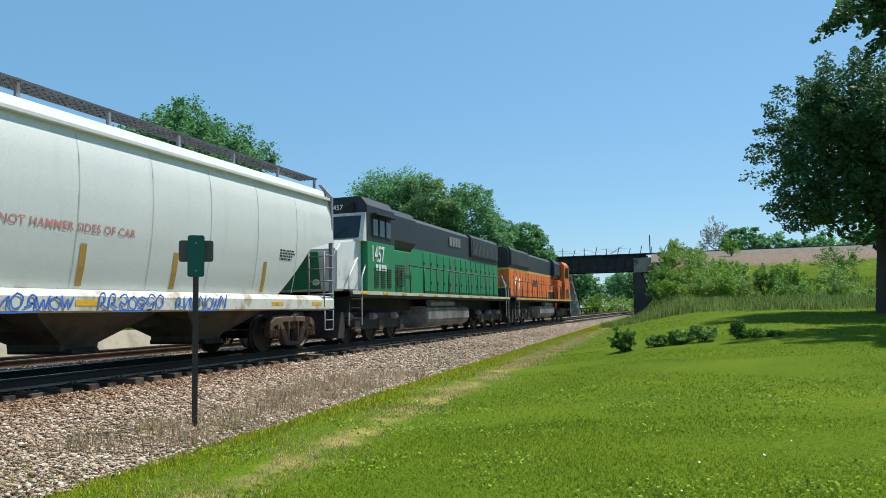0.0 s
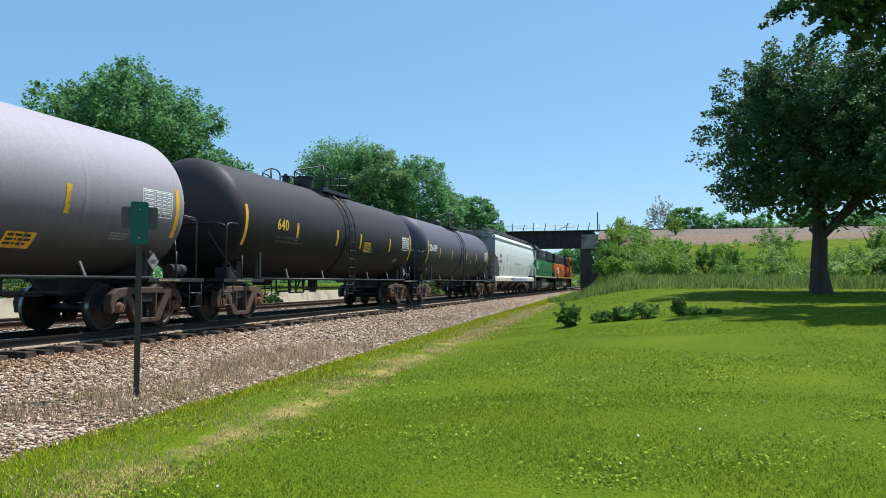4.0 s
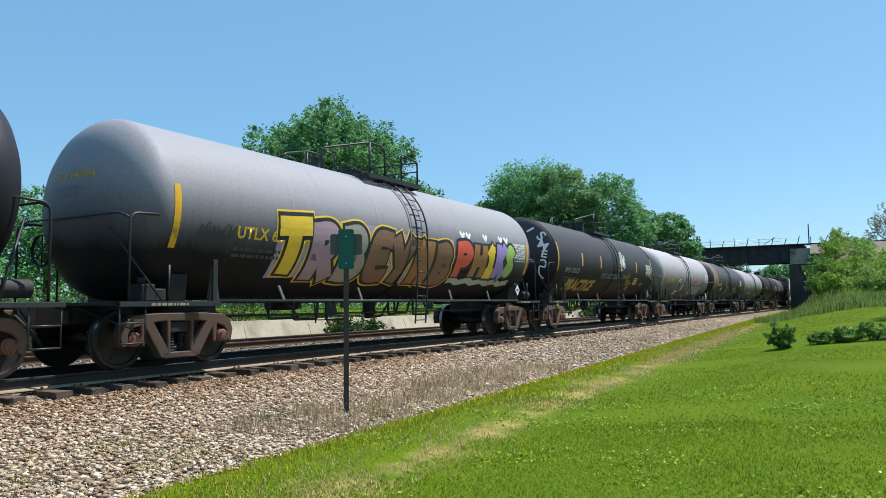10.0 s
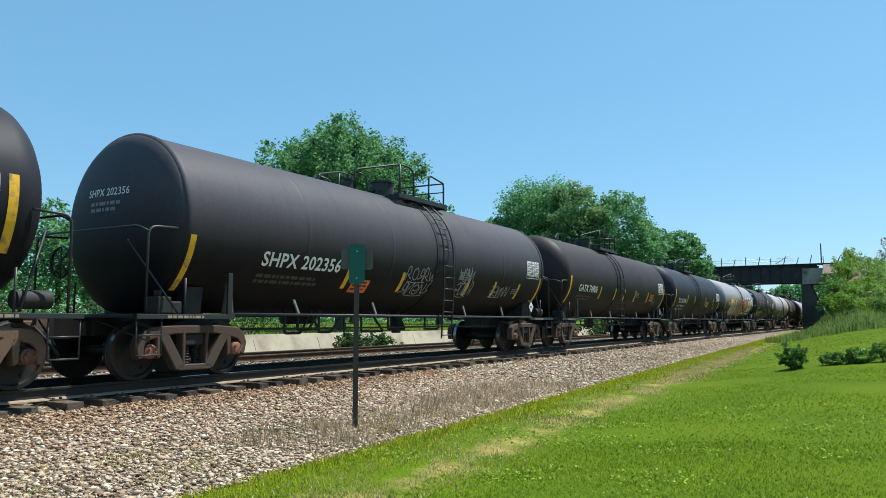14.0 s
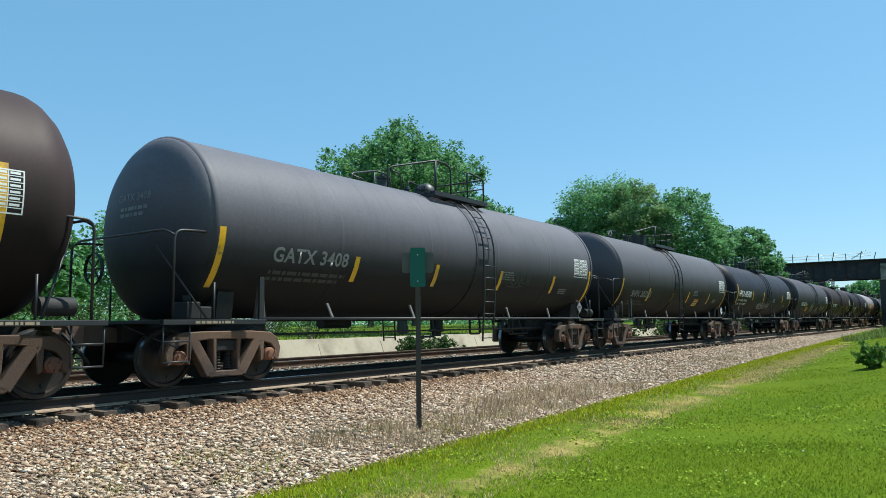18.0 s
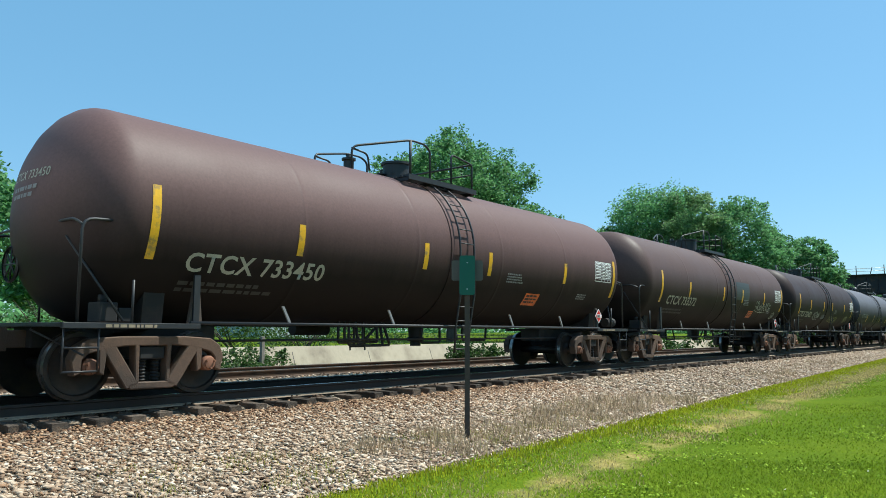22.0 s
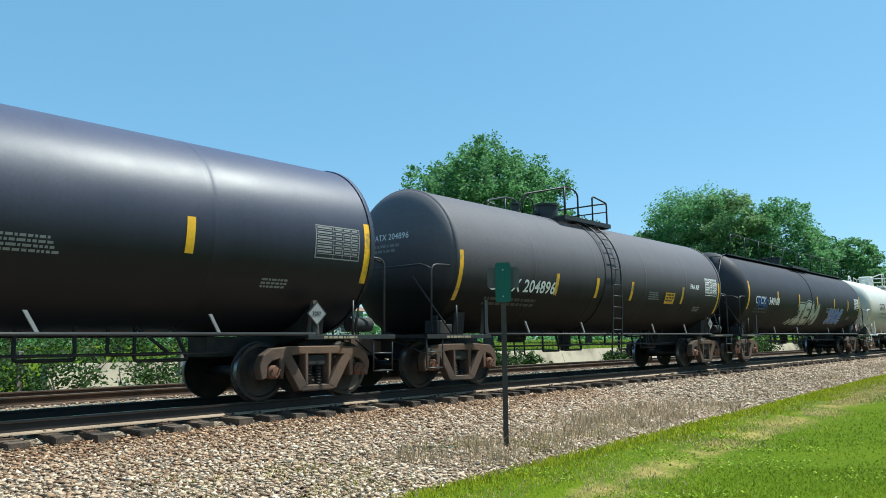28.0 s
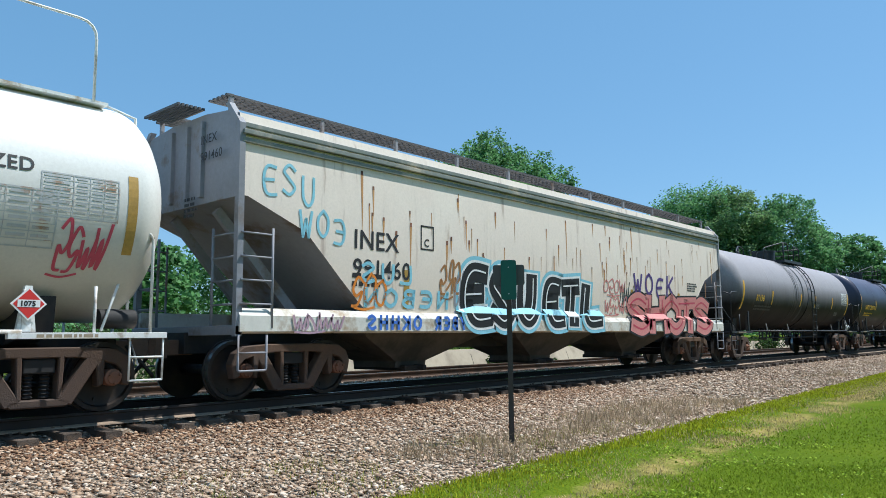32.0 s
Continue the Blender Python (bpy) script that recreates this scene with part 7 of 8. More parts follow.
    for s in (-1, 1):
        bm = bmesh.new()
        rod(bm, (s * 1.2, -0.6, 1.24), (s * 1.2, 2.4, 1.24), 0.13, 12)
        part("air_reservoir", bm, M_fuel, car, smooth=40)
    bm = bmesh.new()
    rod(bm, (1.42, 2.95, 0.9), (1.42, 2.95, 1.3), 0.07, 8)
    part("fuel_filler", bm, M_red, car)
    # three-axle trucks
    for d in (-1, 1):
        yc = d * (half - 3.55)
        bm = bmesh.new()
        box(bm, -0.95, 0.95, yc - 2.3, yc + 2.3, 0.55, 0.95, 0.03)
        t = part("truck", bm, M_under, car)
        for s in (-1, 1):
            bm = bmesh.new()
            lo, hi = sorted((s * 1.0, s * 1.16))
            prism(bm, [(yc - 2.55, 0.62), (yc - 2.3, 0.86), (yc - 1.3, 0.72), (yc - 0.9, 0.92), (yc + 0.9, 0.92), (yc + 1.3, 0.72), (yc + 2.3, 0.86), (yc + 2.55, 0.62), (yc + 2.4, 0.50), (yc + 1.3, 0.40), (yc - 1.3, 0.40), (yc - 2.4, 0.50)], lo, hi, "x")
            bmesh.ops.bevel(bm, geom=bm.edges[:], offset=0.02, segments=1, affect="EDGES")
            part("side_frame", bm, M_under, t)
            for k in (-1.8, 0, 1.8):
                bm = bmesh.new()
                box(bm, *sorted((s * 1.05, s * 1.22)), yc + k - 0.17, yc + k + 0.17, 0.33, 0.68, 0.03)
                part("journal_box", bm, M_frame, t)
                bm = bmesh.new()
                rod(bm, (s * 1.2, yc + k + 0.5, 0.8), (s * 1.2, yc + k + 0.85, 0.8), 0.11, 10)
                part("brake_cylinder", bm, M_fuel, t)
        for k in (-1.8, 0, 1.8):
            a = part("axle", axle_mesh(), None, car)
            a.location = (0, yc + k, 0.46)
            for s in (-1, 1):
                wheels.append(part("wheel", wheel_mesh(s), None, a))
    couplers(car, half)
    return car


# ---- train: make-up ----
M_grating = mat("steel_grating", (0.10, 0.10, 0.105), 0.6, 0.3, vary=0.3)
M_seam = mat("weld_seam", (0.52, 0.51, 0.48), 0.7, vary=0.3)
M_stripe_old = mat("faded_yellow_stripe", (0.42, 0.25, 0.05), 0.6, vary=0.3, scale=4)
M_bay = mat("dusty_hopper_bay", (0.085, 0.070, 0.056), 0.8, vary=0.35, scale=2, dirt=(0.04, 0.035, 0.03), dirt_amount=0.5)
M_fuel = mat("dusty_grey_steel", (0.24, 0.23, 0.22), 0.6, vary=0.25, scale=2, dirt=(0.09, 0.08, 0.07), dirt_amount=0.5)
M_lamp = mat("lamp_glass", (0.7, 0.7, 0.68), 0.15)
M_pane = mat("dark_glass", (0.02, 0.03, 0.035), 0.05, vary=0.05)
M_green = mat("green_loco_paint", (0.022, 0.225, 0.080), 0.5, vary=0.25, scale=1.2, dirt=(0.07, 0.15, 0.08), dirt_amount=0.25, stretch=(1, 1, 0.4))
M_locoblack = mat("black_loco_paint", (0.022, 0.023, 0.028), 0.5, vary=0.3, scale=1.2)
M_orange = mat("orange_loco_paint", (0.78, 0.165, 0.022), 0.5, vary=0.22, scale=1.2, dirt=(0.3, 0.08, 0.03), dirt_amount=0.3, stretch=(1, 1, 0.4))
M_locowhite = mat("white_loco_paint", (0.72, 0.72, 0.70), 0.5, vary=0.1, scale=1.5, dirt=(0.5, 0.48, 0.44), dirt_amount=0.3)
M_cream = mat("cream_lettering", (0.40, 0.38, 0.30), 0.7, vary=0.3, scale=8)
M_creamtrim = mat("cream_trim", (0.55, 0.50, 0.38), 0.6, vary=0.25, scale=3)
M_yellowtrim = mat("yellow_trim", (0.62, 0.42, 0.08), 0.5, vary=0.2, scale=2)


# the belly is halved again: grime plus underside shade put into the colour
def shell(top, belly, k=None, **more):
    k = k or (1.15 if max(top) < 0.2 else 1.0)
    return worn_shaded("tank_paint", tuple(c * k * t for c, t in zip(top, (1.04, 0.98, 1.0))), tuple(c * 0.5 for c in belly), **{"gloss": 0.14, "rough": 0.55, "soft": 0.6, "edge": -0.12, **more})


NAVY, BLACK, SLATE = (0.030, 0.032, 0.042), (0.020, 0.020, 0.023), (0.085, 0.085, 0.100)
BROWN, CHALK, PALE = (0.085, 0.062, 0.062), (0.40, 0.385, 0.42), (0.80, 0.78, 0.74)
W3257 = (M_white, M_black, "3257")
P3257 = (M_dullwhite, M_black, "3257")
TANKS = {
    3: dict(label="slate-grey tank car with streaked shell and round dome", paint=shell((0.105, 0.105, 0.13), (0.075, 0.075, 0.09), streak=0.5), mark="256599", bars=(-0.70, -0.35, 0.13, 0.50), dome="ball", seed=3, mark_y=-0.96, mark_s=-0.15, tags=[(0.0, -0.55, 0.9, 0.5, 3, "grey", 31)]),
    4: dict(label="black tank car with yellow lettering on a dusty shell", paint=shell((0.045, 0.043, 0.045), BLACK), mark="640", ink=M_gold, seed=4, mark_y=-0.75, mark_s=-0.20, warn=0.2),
    5: dict(label="chalky grey tank car that darkens towards its belly", paint=shell(CHALK, (0.10, 0.10, 0.11), edge=-0.3, rust=0.15, soft=0.8, streak=0.12), mark="UTLX 661646", ink=M_gold, seed=5, bars=(-0.54, -0.24, 0.21, 0.55), mark_y=-0.85, mark_s=-0.42, size=0.32, warn=0.39, warn_s=-1.2, mid=0.25, tags=[(-0.54, -1.0, 0.9, 0.25, 6, "white", 51), (-0.19, -1.4, 0.5, 0.5, 3, "white", 52)], mid_top=-0.05, dome="low"),
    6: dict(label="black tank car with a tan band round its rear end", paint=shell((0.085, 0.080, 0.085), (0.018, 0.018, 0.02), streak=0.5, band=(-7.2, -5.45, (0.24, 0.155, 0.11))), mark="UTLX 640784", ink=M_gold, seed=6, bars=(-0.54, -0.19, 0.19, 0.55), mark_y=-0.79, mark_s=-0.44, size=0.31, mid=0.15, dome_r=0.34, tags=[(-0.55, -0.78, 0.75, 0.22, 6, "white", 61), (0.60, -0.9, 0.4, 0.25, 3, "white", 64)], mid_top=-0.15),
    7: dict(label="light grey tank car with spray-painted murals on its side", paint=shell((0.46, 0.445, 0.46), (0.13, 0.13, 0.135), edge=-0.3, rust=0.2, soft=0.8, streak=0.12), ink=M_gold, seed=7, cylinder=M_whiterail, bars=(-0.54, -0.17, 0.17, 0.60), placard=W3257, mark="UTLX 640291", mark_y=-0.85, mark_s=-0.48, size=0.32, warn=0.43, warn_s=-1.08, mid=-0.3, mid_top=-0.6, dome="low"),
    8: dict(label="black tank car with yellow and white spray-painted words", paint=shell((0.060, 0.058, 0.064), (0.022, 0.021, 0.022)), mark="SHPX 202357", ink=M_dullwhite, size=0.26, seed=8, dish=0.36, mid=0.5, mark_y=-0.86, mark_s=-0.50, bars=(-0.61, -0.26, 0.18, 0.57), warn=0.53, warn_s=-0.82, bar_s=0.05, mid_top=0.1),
    9: dict(label="worn grey tank car with a bright many-coloured mural", paint=shell((0.33, 0.33, 0.355), (0.030, 0.030, 0.036), edge=-0.15, rust=0.1, soft=0.6, streak=0.12), placard=W3257, mark="UTLX 640984", ink=M_gold, seed=9, bars=(-0.56, -0.12, 0.19, 0.62), mark_y=-0.8, mark_s=-0.45, size=0.3, mid=0.3, dome="low", tags=[(-0.92, -0.5, 0.8, 0.25, 6, "drab", 91)], mid_top=0.0),
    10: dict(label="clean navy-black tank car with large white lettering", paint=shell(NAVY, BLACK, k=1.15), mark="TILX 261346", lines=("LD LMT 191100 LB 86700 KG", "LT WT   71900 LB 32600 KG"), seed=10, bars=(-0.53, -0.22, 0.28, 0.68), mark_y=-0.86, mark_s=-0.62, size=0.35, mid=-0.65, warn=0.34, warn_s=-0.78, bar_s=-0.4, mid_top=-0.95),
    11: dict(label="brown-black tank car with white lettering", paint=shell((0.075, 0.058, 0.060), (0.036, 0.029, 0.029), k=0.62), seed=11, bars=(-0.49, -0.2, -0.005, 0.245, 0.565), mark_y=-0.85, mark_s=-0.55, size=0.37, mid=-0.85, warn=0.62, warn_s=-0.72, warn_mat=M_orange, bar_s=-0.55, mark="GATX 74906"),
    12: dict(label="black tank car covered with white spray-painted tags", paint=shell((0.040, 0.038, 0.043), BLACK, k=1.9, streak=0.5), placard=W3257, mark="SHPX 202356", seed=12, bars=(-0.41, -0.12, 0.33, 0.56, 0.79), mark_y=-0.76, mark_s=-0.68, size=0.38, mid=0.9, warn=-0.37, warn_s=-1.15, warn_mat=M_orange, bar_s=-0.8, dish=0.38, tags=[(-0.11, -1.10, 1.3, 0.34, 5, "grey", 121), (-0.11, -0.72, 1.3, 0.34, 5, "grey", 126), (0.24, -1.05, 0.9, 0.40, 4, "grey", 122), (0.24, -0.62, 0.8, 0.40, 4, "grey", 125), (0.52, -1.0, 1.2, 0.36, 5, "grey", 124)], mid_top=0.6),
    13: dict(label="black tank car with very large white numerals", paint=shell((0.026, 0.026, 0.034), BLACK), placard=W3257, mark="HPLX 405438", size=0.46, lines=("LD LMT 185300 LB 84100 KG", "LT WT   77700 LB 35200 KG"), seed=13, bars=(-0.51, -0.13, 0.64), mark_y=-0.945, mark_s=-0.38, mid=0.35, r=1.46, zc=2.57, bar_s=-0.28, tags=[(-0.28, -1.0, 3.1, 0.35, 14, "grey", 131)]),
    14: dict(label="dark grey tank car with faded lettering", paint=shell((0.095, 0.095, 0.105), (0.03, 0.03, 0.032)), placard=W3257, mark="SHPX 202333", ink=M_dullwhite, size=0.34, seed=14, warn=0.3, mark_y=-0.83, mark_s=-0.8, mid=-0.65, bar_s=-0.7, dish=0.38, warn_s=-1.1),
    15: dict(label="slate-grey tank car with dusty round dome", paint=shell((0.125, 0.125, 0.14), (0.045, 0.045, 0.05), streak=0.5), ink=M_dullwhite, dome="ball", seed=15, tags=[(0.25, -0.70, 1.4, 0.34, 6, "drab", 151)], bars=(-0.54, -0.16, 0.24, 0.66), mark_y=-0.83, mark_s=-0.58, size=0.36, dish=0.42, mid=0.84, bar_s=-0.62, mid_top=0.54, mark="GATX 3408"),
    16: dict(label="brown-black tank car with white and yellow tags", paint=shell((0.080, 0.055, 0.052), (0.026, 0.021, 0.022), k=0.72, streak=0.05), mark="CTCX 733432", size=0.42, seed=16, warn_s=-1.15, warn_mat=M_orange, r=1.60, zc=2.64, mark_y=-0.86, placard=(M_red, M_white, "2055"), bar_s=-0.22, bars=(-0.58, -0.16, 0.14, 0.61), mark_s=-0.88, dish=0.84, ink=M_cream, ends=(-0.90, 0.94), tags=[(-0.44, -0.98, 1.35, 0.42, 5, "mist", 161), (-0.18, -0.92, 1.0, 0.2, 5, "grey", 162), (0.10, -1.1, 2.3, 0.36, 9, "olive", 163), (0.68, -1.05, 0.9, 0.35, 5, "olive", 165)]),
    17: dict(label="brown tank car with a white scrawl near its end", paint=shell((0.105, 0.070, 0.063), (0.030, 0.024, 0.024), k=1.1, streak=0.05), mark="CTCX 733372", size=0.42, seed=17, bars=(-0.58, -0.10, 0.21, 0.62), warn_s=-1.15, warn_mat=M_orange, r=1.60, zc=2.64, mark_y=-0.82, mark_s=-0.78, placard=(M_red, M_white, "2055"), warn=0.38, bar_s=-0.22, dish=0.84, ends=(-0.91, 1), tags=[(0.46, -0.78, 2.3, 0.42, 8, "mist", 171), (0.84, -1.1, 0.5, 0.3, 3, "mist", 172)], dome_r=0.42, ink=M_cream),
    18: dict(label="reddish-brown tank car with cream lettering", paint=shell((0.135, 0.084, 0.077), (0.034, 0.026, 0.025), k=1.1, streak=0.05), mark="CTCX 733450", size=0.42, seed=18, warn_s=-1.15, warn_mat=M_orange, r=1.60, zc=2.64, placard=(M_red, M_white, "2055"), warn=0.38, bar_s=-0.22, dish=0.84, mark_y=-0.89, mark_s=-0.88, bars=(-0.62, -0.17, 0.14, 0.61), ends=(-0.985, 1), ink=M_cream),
    19: dict(label="glossy white tank car with black lettering", paint=worn_shaded("tank_paint", PALE, (0.74, 0.73, 0.71), streak=0.06, rough=0.32, gloss=0.4), rail=M_whiterail, ink=M_black, small_ink=M_black, mark="GBRX 709579", size=0.44, lines=("LD LMT 199100 LB  90300 KG", "LT WT    86900 LB  39400 KG"), seed=19, dome="wide", placard=(M_red, M_white, "2055"), tall=0.6, mark_s=-0.6, warn=0.28, warn_s=-0.45, bar_s=-0.22, dish=0.42, cylinder=M_whiterail, bars=(-0.48, -0.19, 0.25, 0.67), mark_y=-0.91, mid=-0.4, r=1.59, zc=2.69),
    20: dict(label="dull white tank car with black lettering", paint=worn_shaded("tank_paint", (0.66, 0.63, 0.58), (0.47, 0.43, 0.38), streak=0.12, rough=0.45, soft=0.8), rail=M_whiterail, ink=M_black, small_ink=M_black, size=0.52, lines=("LD LMT 190300 LBS 86300 KGS", "LT WT    72700 LBS 33000 KGS"), seed=20, mark_y=-0.72, mark_s=-0.18, placard=(M_red, M_white, "2055"), bars=(-0.58, -0.20, 0.23, 0.59), warn=0.61, warn_s=-0.48, bar_s=-0.24, aip=0.755, dome="tall", mark="GATX 1497"),
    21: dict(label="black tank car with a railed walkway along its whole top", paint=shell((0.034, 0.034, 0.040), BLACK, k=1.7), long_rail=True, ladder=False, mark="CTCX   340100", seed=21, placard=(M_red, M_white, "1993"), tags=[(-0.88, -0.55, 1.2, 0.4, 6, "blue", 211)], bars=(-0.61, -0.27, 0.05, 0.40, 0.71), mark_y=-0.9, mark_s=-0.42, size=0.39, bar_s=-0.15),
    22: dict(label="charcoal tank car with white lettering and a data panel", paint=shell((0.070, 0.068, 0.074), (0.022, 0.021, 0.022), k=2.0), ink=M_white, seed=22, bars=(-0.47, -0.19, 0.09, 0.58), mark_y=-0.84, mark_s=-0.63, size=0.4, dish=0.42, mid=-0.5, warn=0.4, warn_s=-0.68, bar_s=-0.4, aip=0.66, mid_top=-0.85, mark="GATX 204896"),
    # navy top lightened high on the shell: its pale highlight is painted in
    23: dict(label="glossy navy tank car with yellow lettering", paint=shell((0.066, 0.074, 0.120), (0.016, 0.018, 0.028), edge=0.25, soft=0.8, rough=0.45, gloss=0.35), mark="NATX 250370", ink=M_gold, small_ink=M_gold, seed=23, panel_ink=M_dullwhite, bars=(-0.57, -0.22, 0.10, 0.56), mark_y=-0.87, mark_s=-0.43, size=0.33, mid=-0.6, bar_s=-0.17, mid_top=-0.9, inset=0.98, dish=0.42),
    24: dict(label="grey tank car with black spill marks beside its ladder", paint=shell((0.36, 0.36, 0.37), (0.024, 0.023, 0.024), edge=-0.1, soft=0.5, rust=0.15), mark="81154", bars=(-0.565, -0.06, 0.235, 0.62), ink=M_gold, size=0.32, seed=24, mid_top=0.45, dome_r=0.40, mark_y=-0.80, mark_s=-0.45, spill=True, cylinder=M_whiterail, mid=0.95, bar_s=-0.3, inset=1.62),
    26: dict(label="white pressure tank car with railing and hazard placard", paint=worn_shaded("tank_paint", (0.80, 0.80, 0.77), (0.60, 0.56, 0.48), streak=0.08, rough=0.4, soft=0.8), rail=M_whiterail, ink=M_black, small_ink=M_black, long_rail=True, ladder=False, mark="", seed=26, placard=(M_red, M_white, "1075"), r=1.56, zc=2.75, front_ladder=True, rail_h=1.0, inset=0.85, stripe=M_stripe_old),
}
M_hop1 = worn_shaded("hopper_paint", (0.74, 0.74, 0.71), (0.66, 0.65, 0.60), edge=-0.6, streak=0.18, soft=0.8)
M_hop2 = worn_shaded("hopper_paint", (0.86, 0.75, 0.65), (0.79, 0.665, 0.54), edge=-0.6, streak=0.22, soft=0.8, rust=0.35)
M_chord = mat("grey_green_moulding", (0.20, 0.22, 0.20), 0.7, vary=0.25, scale=2, dirt=(0.45, 0.40, 0.32), dirt_amount=0.25)
M_run = mat("rust_run", (0.50, 0.26, 0.10), 0.8, vary=0.4, scale=5)
# grey of hopper ends and fittings, darkened to hold the ends' shade
M_shadegrey = mat("grimy_shade_grey", (0.24, 0.245, 0.27), 0.6, vary=0.2, scale=2, dirt=(0.16, 0.11, 0.08), dirt_amount=0.25)
M_sillwhite = mat("dirty_white_sill", (0.66, 0.64, 0.57), 0.6, vary=0.15, scale=2, dirt=(0.36, 0.26, 0.16), dirt_amount=0.3, dirt_scale=2)
HOPPERS = {
    2: dict(label="light grey covered hopper car with rounded sides", paint=M_hop1, sill=M_sillwhite, cut=2.85, bays=4, end_paint=M_shadegrey, rail=M_shadegrey,
            section=[(1.36, 1.40), (1.8, 1.50), (2.4, 1.58), (3.0, 1.61), (3.6, 1.58), (4.0, 1.48), (4.30, 1.36)], mould=[(4.02, 0.10)], seams=(-0.66, -0.48, -0.30, -0.1, 0.08, 0.26, 0.44, 0.62, 0.8),
            sill_stripes=(-0.85, -0.55, -0.25, 0.1, 0.4, 0.7, 0.9), marks=[("FINX", -0.81, 2.70, 0.36), ("10498", -0.82, 2.32, 0.36)], end_mark="FINX 10498", plate=-0.50),
    25: dict(label="cream covered hopper car with rust streaks and spray paint", paint=M_hop2, sill=M_sillwhite, cut=3.05, bays=3, rail=M_shadegrey, chord=M_chord, end_paint=M_shadegrey,
             section=[(1.36, 1.50), (1.8, 1.54), (2.4, 1.57), (3.0, 1.58), (3.6, 1.57), (4.0, 1.55), (4.32, 1.50)], mould=[(3.86, 0.05), (3.98, 0.09), (4.10, 0.05)], seams=(),
             marks=[("INEX", -0.757, 2.45, 0.46), ("991460", -0.757, 1.97, 0.44)], end_mark="INEX", plate=-0.575),
}
ENDS = [61.47, 39.97, 18.8, -1.73, -18.72, -35.29, -51.87, -69.11, -85.59, -102.08, -119.1, -135.3, -151.88, -169.13, -186.67, -203.05, -220.0, -237.4, -255.16, -272.19, -288.24, -305.42, -324.7, -340.85, -358.14, -375.59, -394.86, -413.13]
TRAVEL = ((0, 0.0), (4, 50.35), (8, 100.65), (12, 150.76), (16, 200.9), (20, 250.94), (24, 300.84), (28, 350.52), (32, 400.13))
cars, wheels = [], []


STROKES = {
    "E": [[(0.95, 0.93), (0.40, 0.95), (0.12, 0.70), (0.12, 0.30), (0.40, 0.05), (0.98, 0.07)], [(0.14, 0.5), (0.78, 0.53)]],
    "S": [[(0.92, 0.82), (0.52, 0.98), (0.12, 0.76), (0.50, 0.52), (0.90, 0.26), (0.50, 0.02), (0.06, 0.14)]],
    "U": [[(0.10, 0.97), (0.12, 0.30), (0.50, 0.03), (0.88, 0.30), (0.92, 0.97)]],
    "T": [[(0.0, 0.90), (1.0, 0.95)], [(0.5, 0.92), (0.46, 0.02)]],
    "L": [[(0.22, 0.98), (0.16, 0.45), (0.28, 0.08), (1.0, 0.10)]],
    "H": [[(0.12, 0.98), (0.10, 0.02)], [(0.88, 0.98), (0.92, 0.02)], [(0.1, 0.48), (0.9, 0.54)]],
    "O": [[(0.5, 0.98), (0.10, 0.72), (0.12, 0.26), (0.5, 0.02), (0.90, 0.26), (0.90, 0.72), (0.5, 0.98)]],
    "P": [[(0.16, 0.0), (0.12, 0.97)], [(0.12, 0.92), (0.65, 0.96), (0.92, 0.72), (0.65, 0.46), (0.16, 0.46)]],
    "R": [[(0.16, 0.0), (0.12, 0.97)], [(0.12, 0.92), (0.65, 0.96), (0.90, 0.74), (0.62, 0.50), (0.16, 0.48)], [(0.45, 0.48), (0.98, 0.0)]],
    "B": [[(0.16, 0.0), (0.12, 0.97)], [(0.12, 0.92), (0.62, 0.97), (0.86, 0.76), (0.60, 0.53), (0.20, 0.51)], [(0.20, 0.51), (0.68, 0.50), (0.95, 0.25), (0.65, 0.03), (0.16, 0.05)]],
    "K": [[(0.14, 0.98), (0.10, 0.02)], [(0.95, 0.98), (0.22, 0.46)], [(0.32, 0.55), (0.98, 0.0)]],
    "1": [[(0.12, 0.80), (0.55, 0.98)], [(0.52, 0.97), (0.50, 0.03)], [(0.10, 0.04), (0.92, 0.04)]],
    "Y": [[(0.02, 0.98), (0.30, 0.58), (0.55, 0.45)], [(1.0, 0.98), (0.62, 0.50), (0.45, 0.0)]],
    "N": [[(0.12, 0.0), (0.12, 0.98)], [(0.12, 0.95), (0.88, 0.05)], [(0.90, 0.0), (0.92, 0.98)]],
    "I": [[(0.05, 0.95), (0.95, 0.97)], [(0.5, 0.95), (0.48, 0.05)], [(0.02, 0.04), (0.98, 0.04)]],
    "M": [[(0.05, 0.0), (0.12, 0.98)], [(0.12, 0.98), (0.50, 0.30)], [(0.50, 0.30), (0.88, 0.98)], [(0.88, 0.98), (0.96, 0.0)]],
    "W": [[(0.02, 0.98), (0.25, 0.03)], [(0.25, 0.03), (0.48, 0.70)], [(0.48, 0.70), (0.72, 0.03)], [(0.72, 0.03), (0.98, 0.98)]],
}


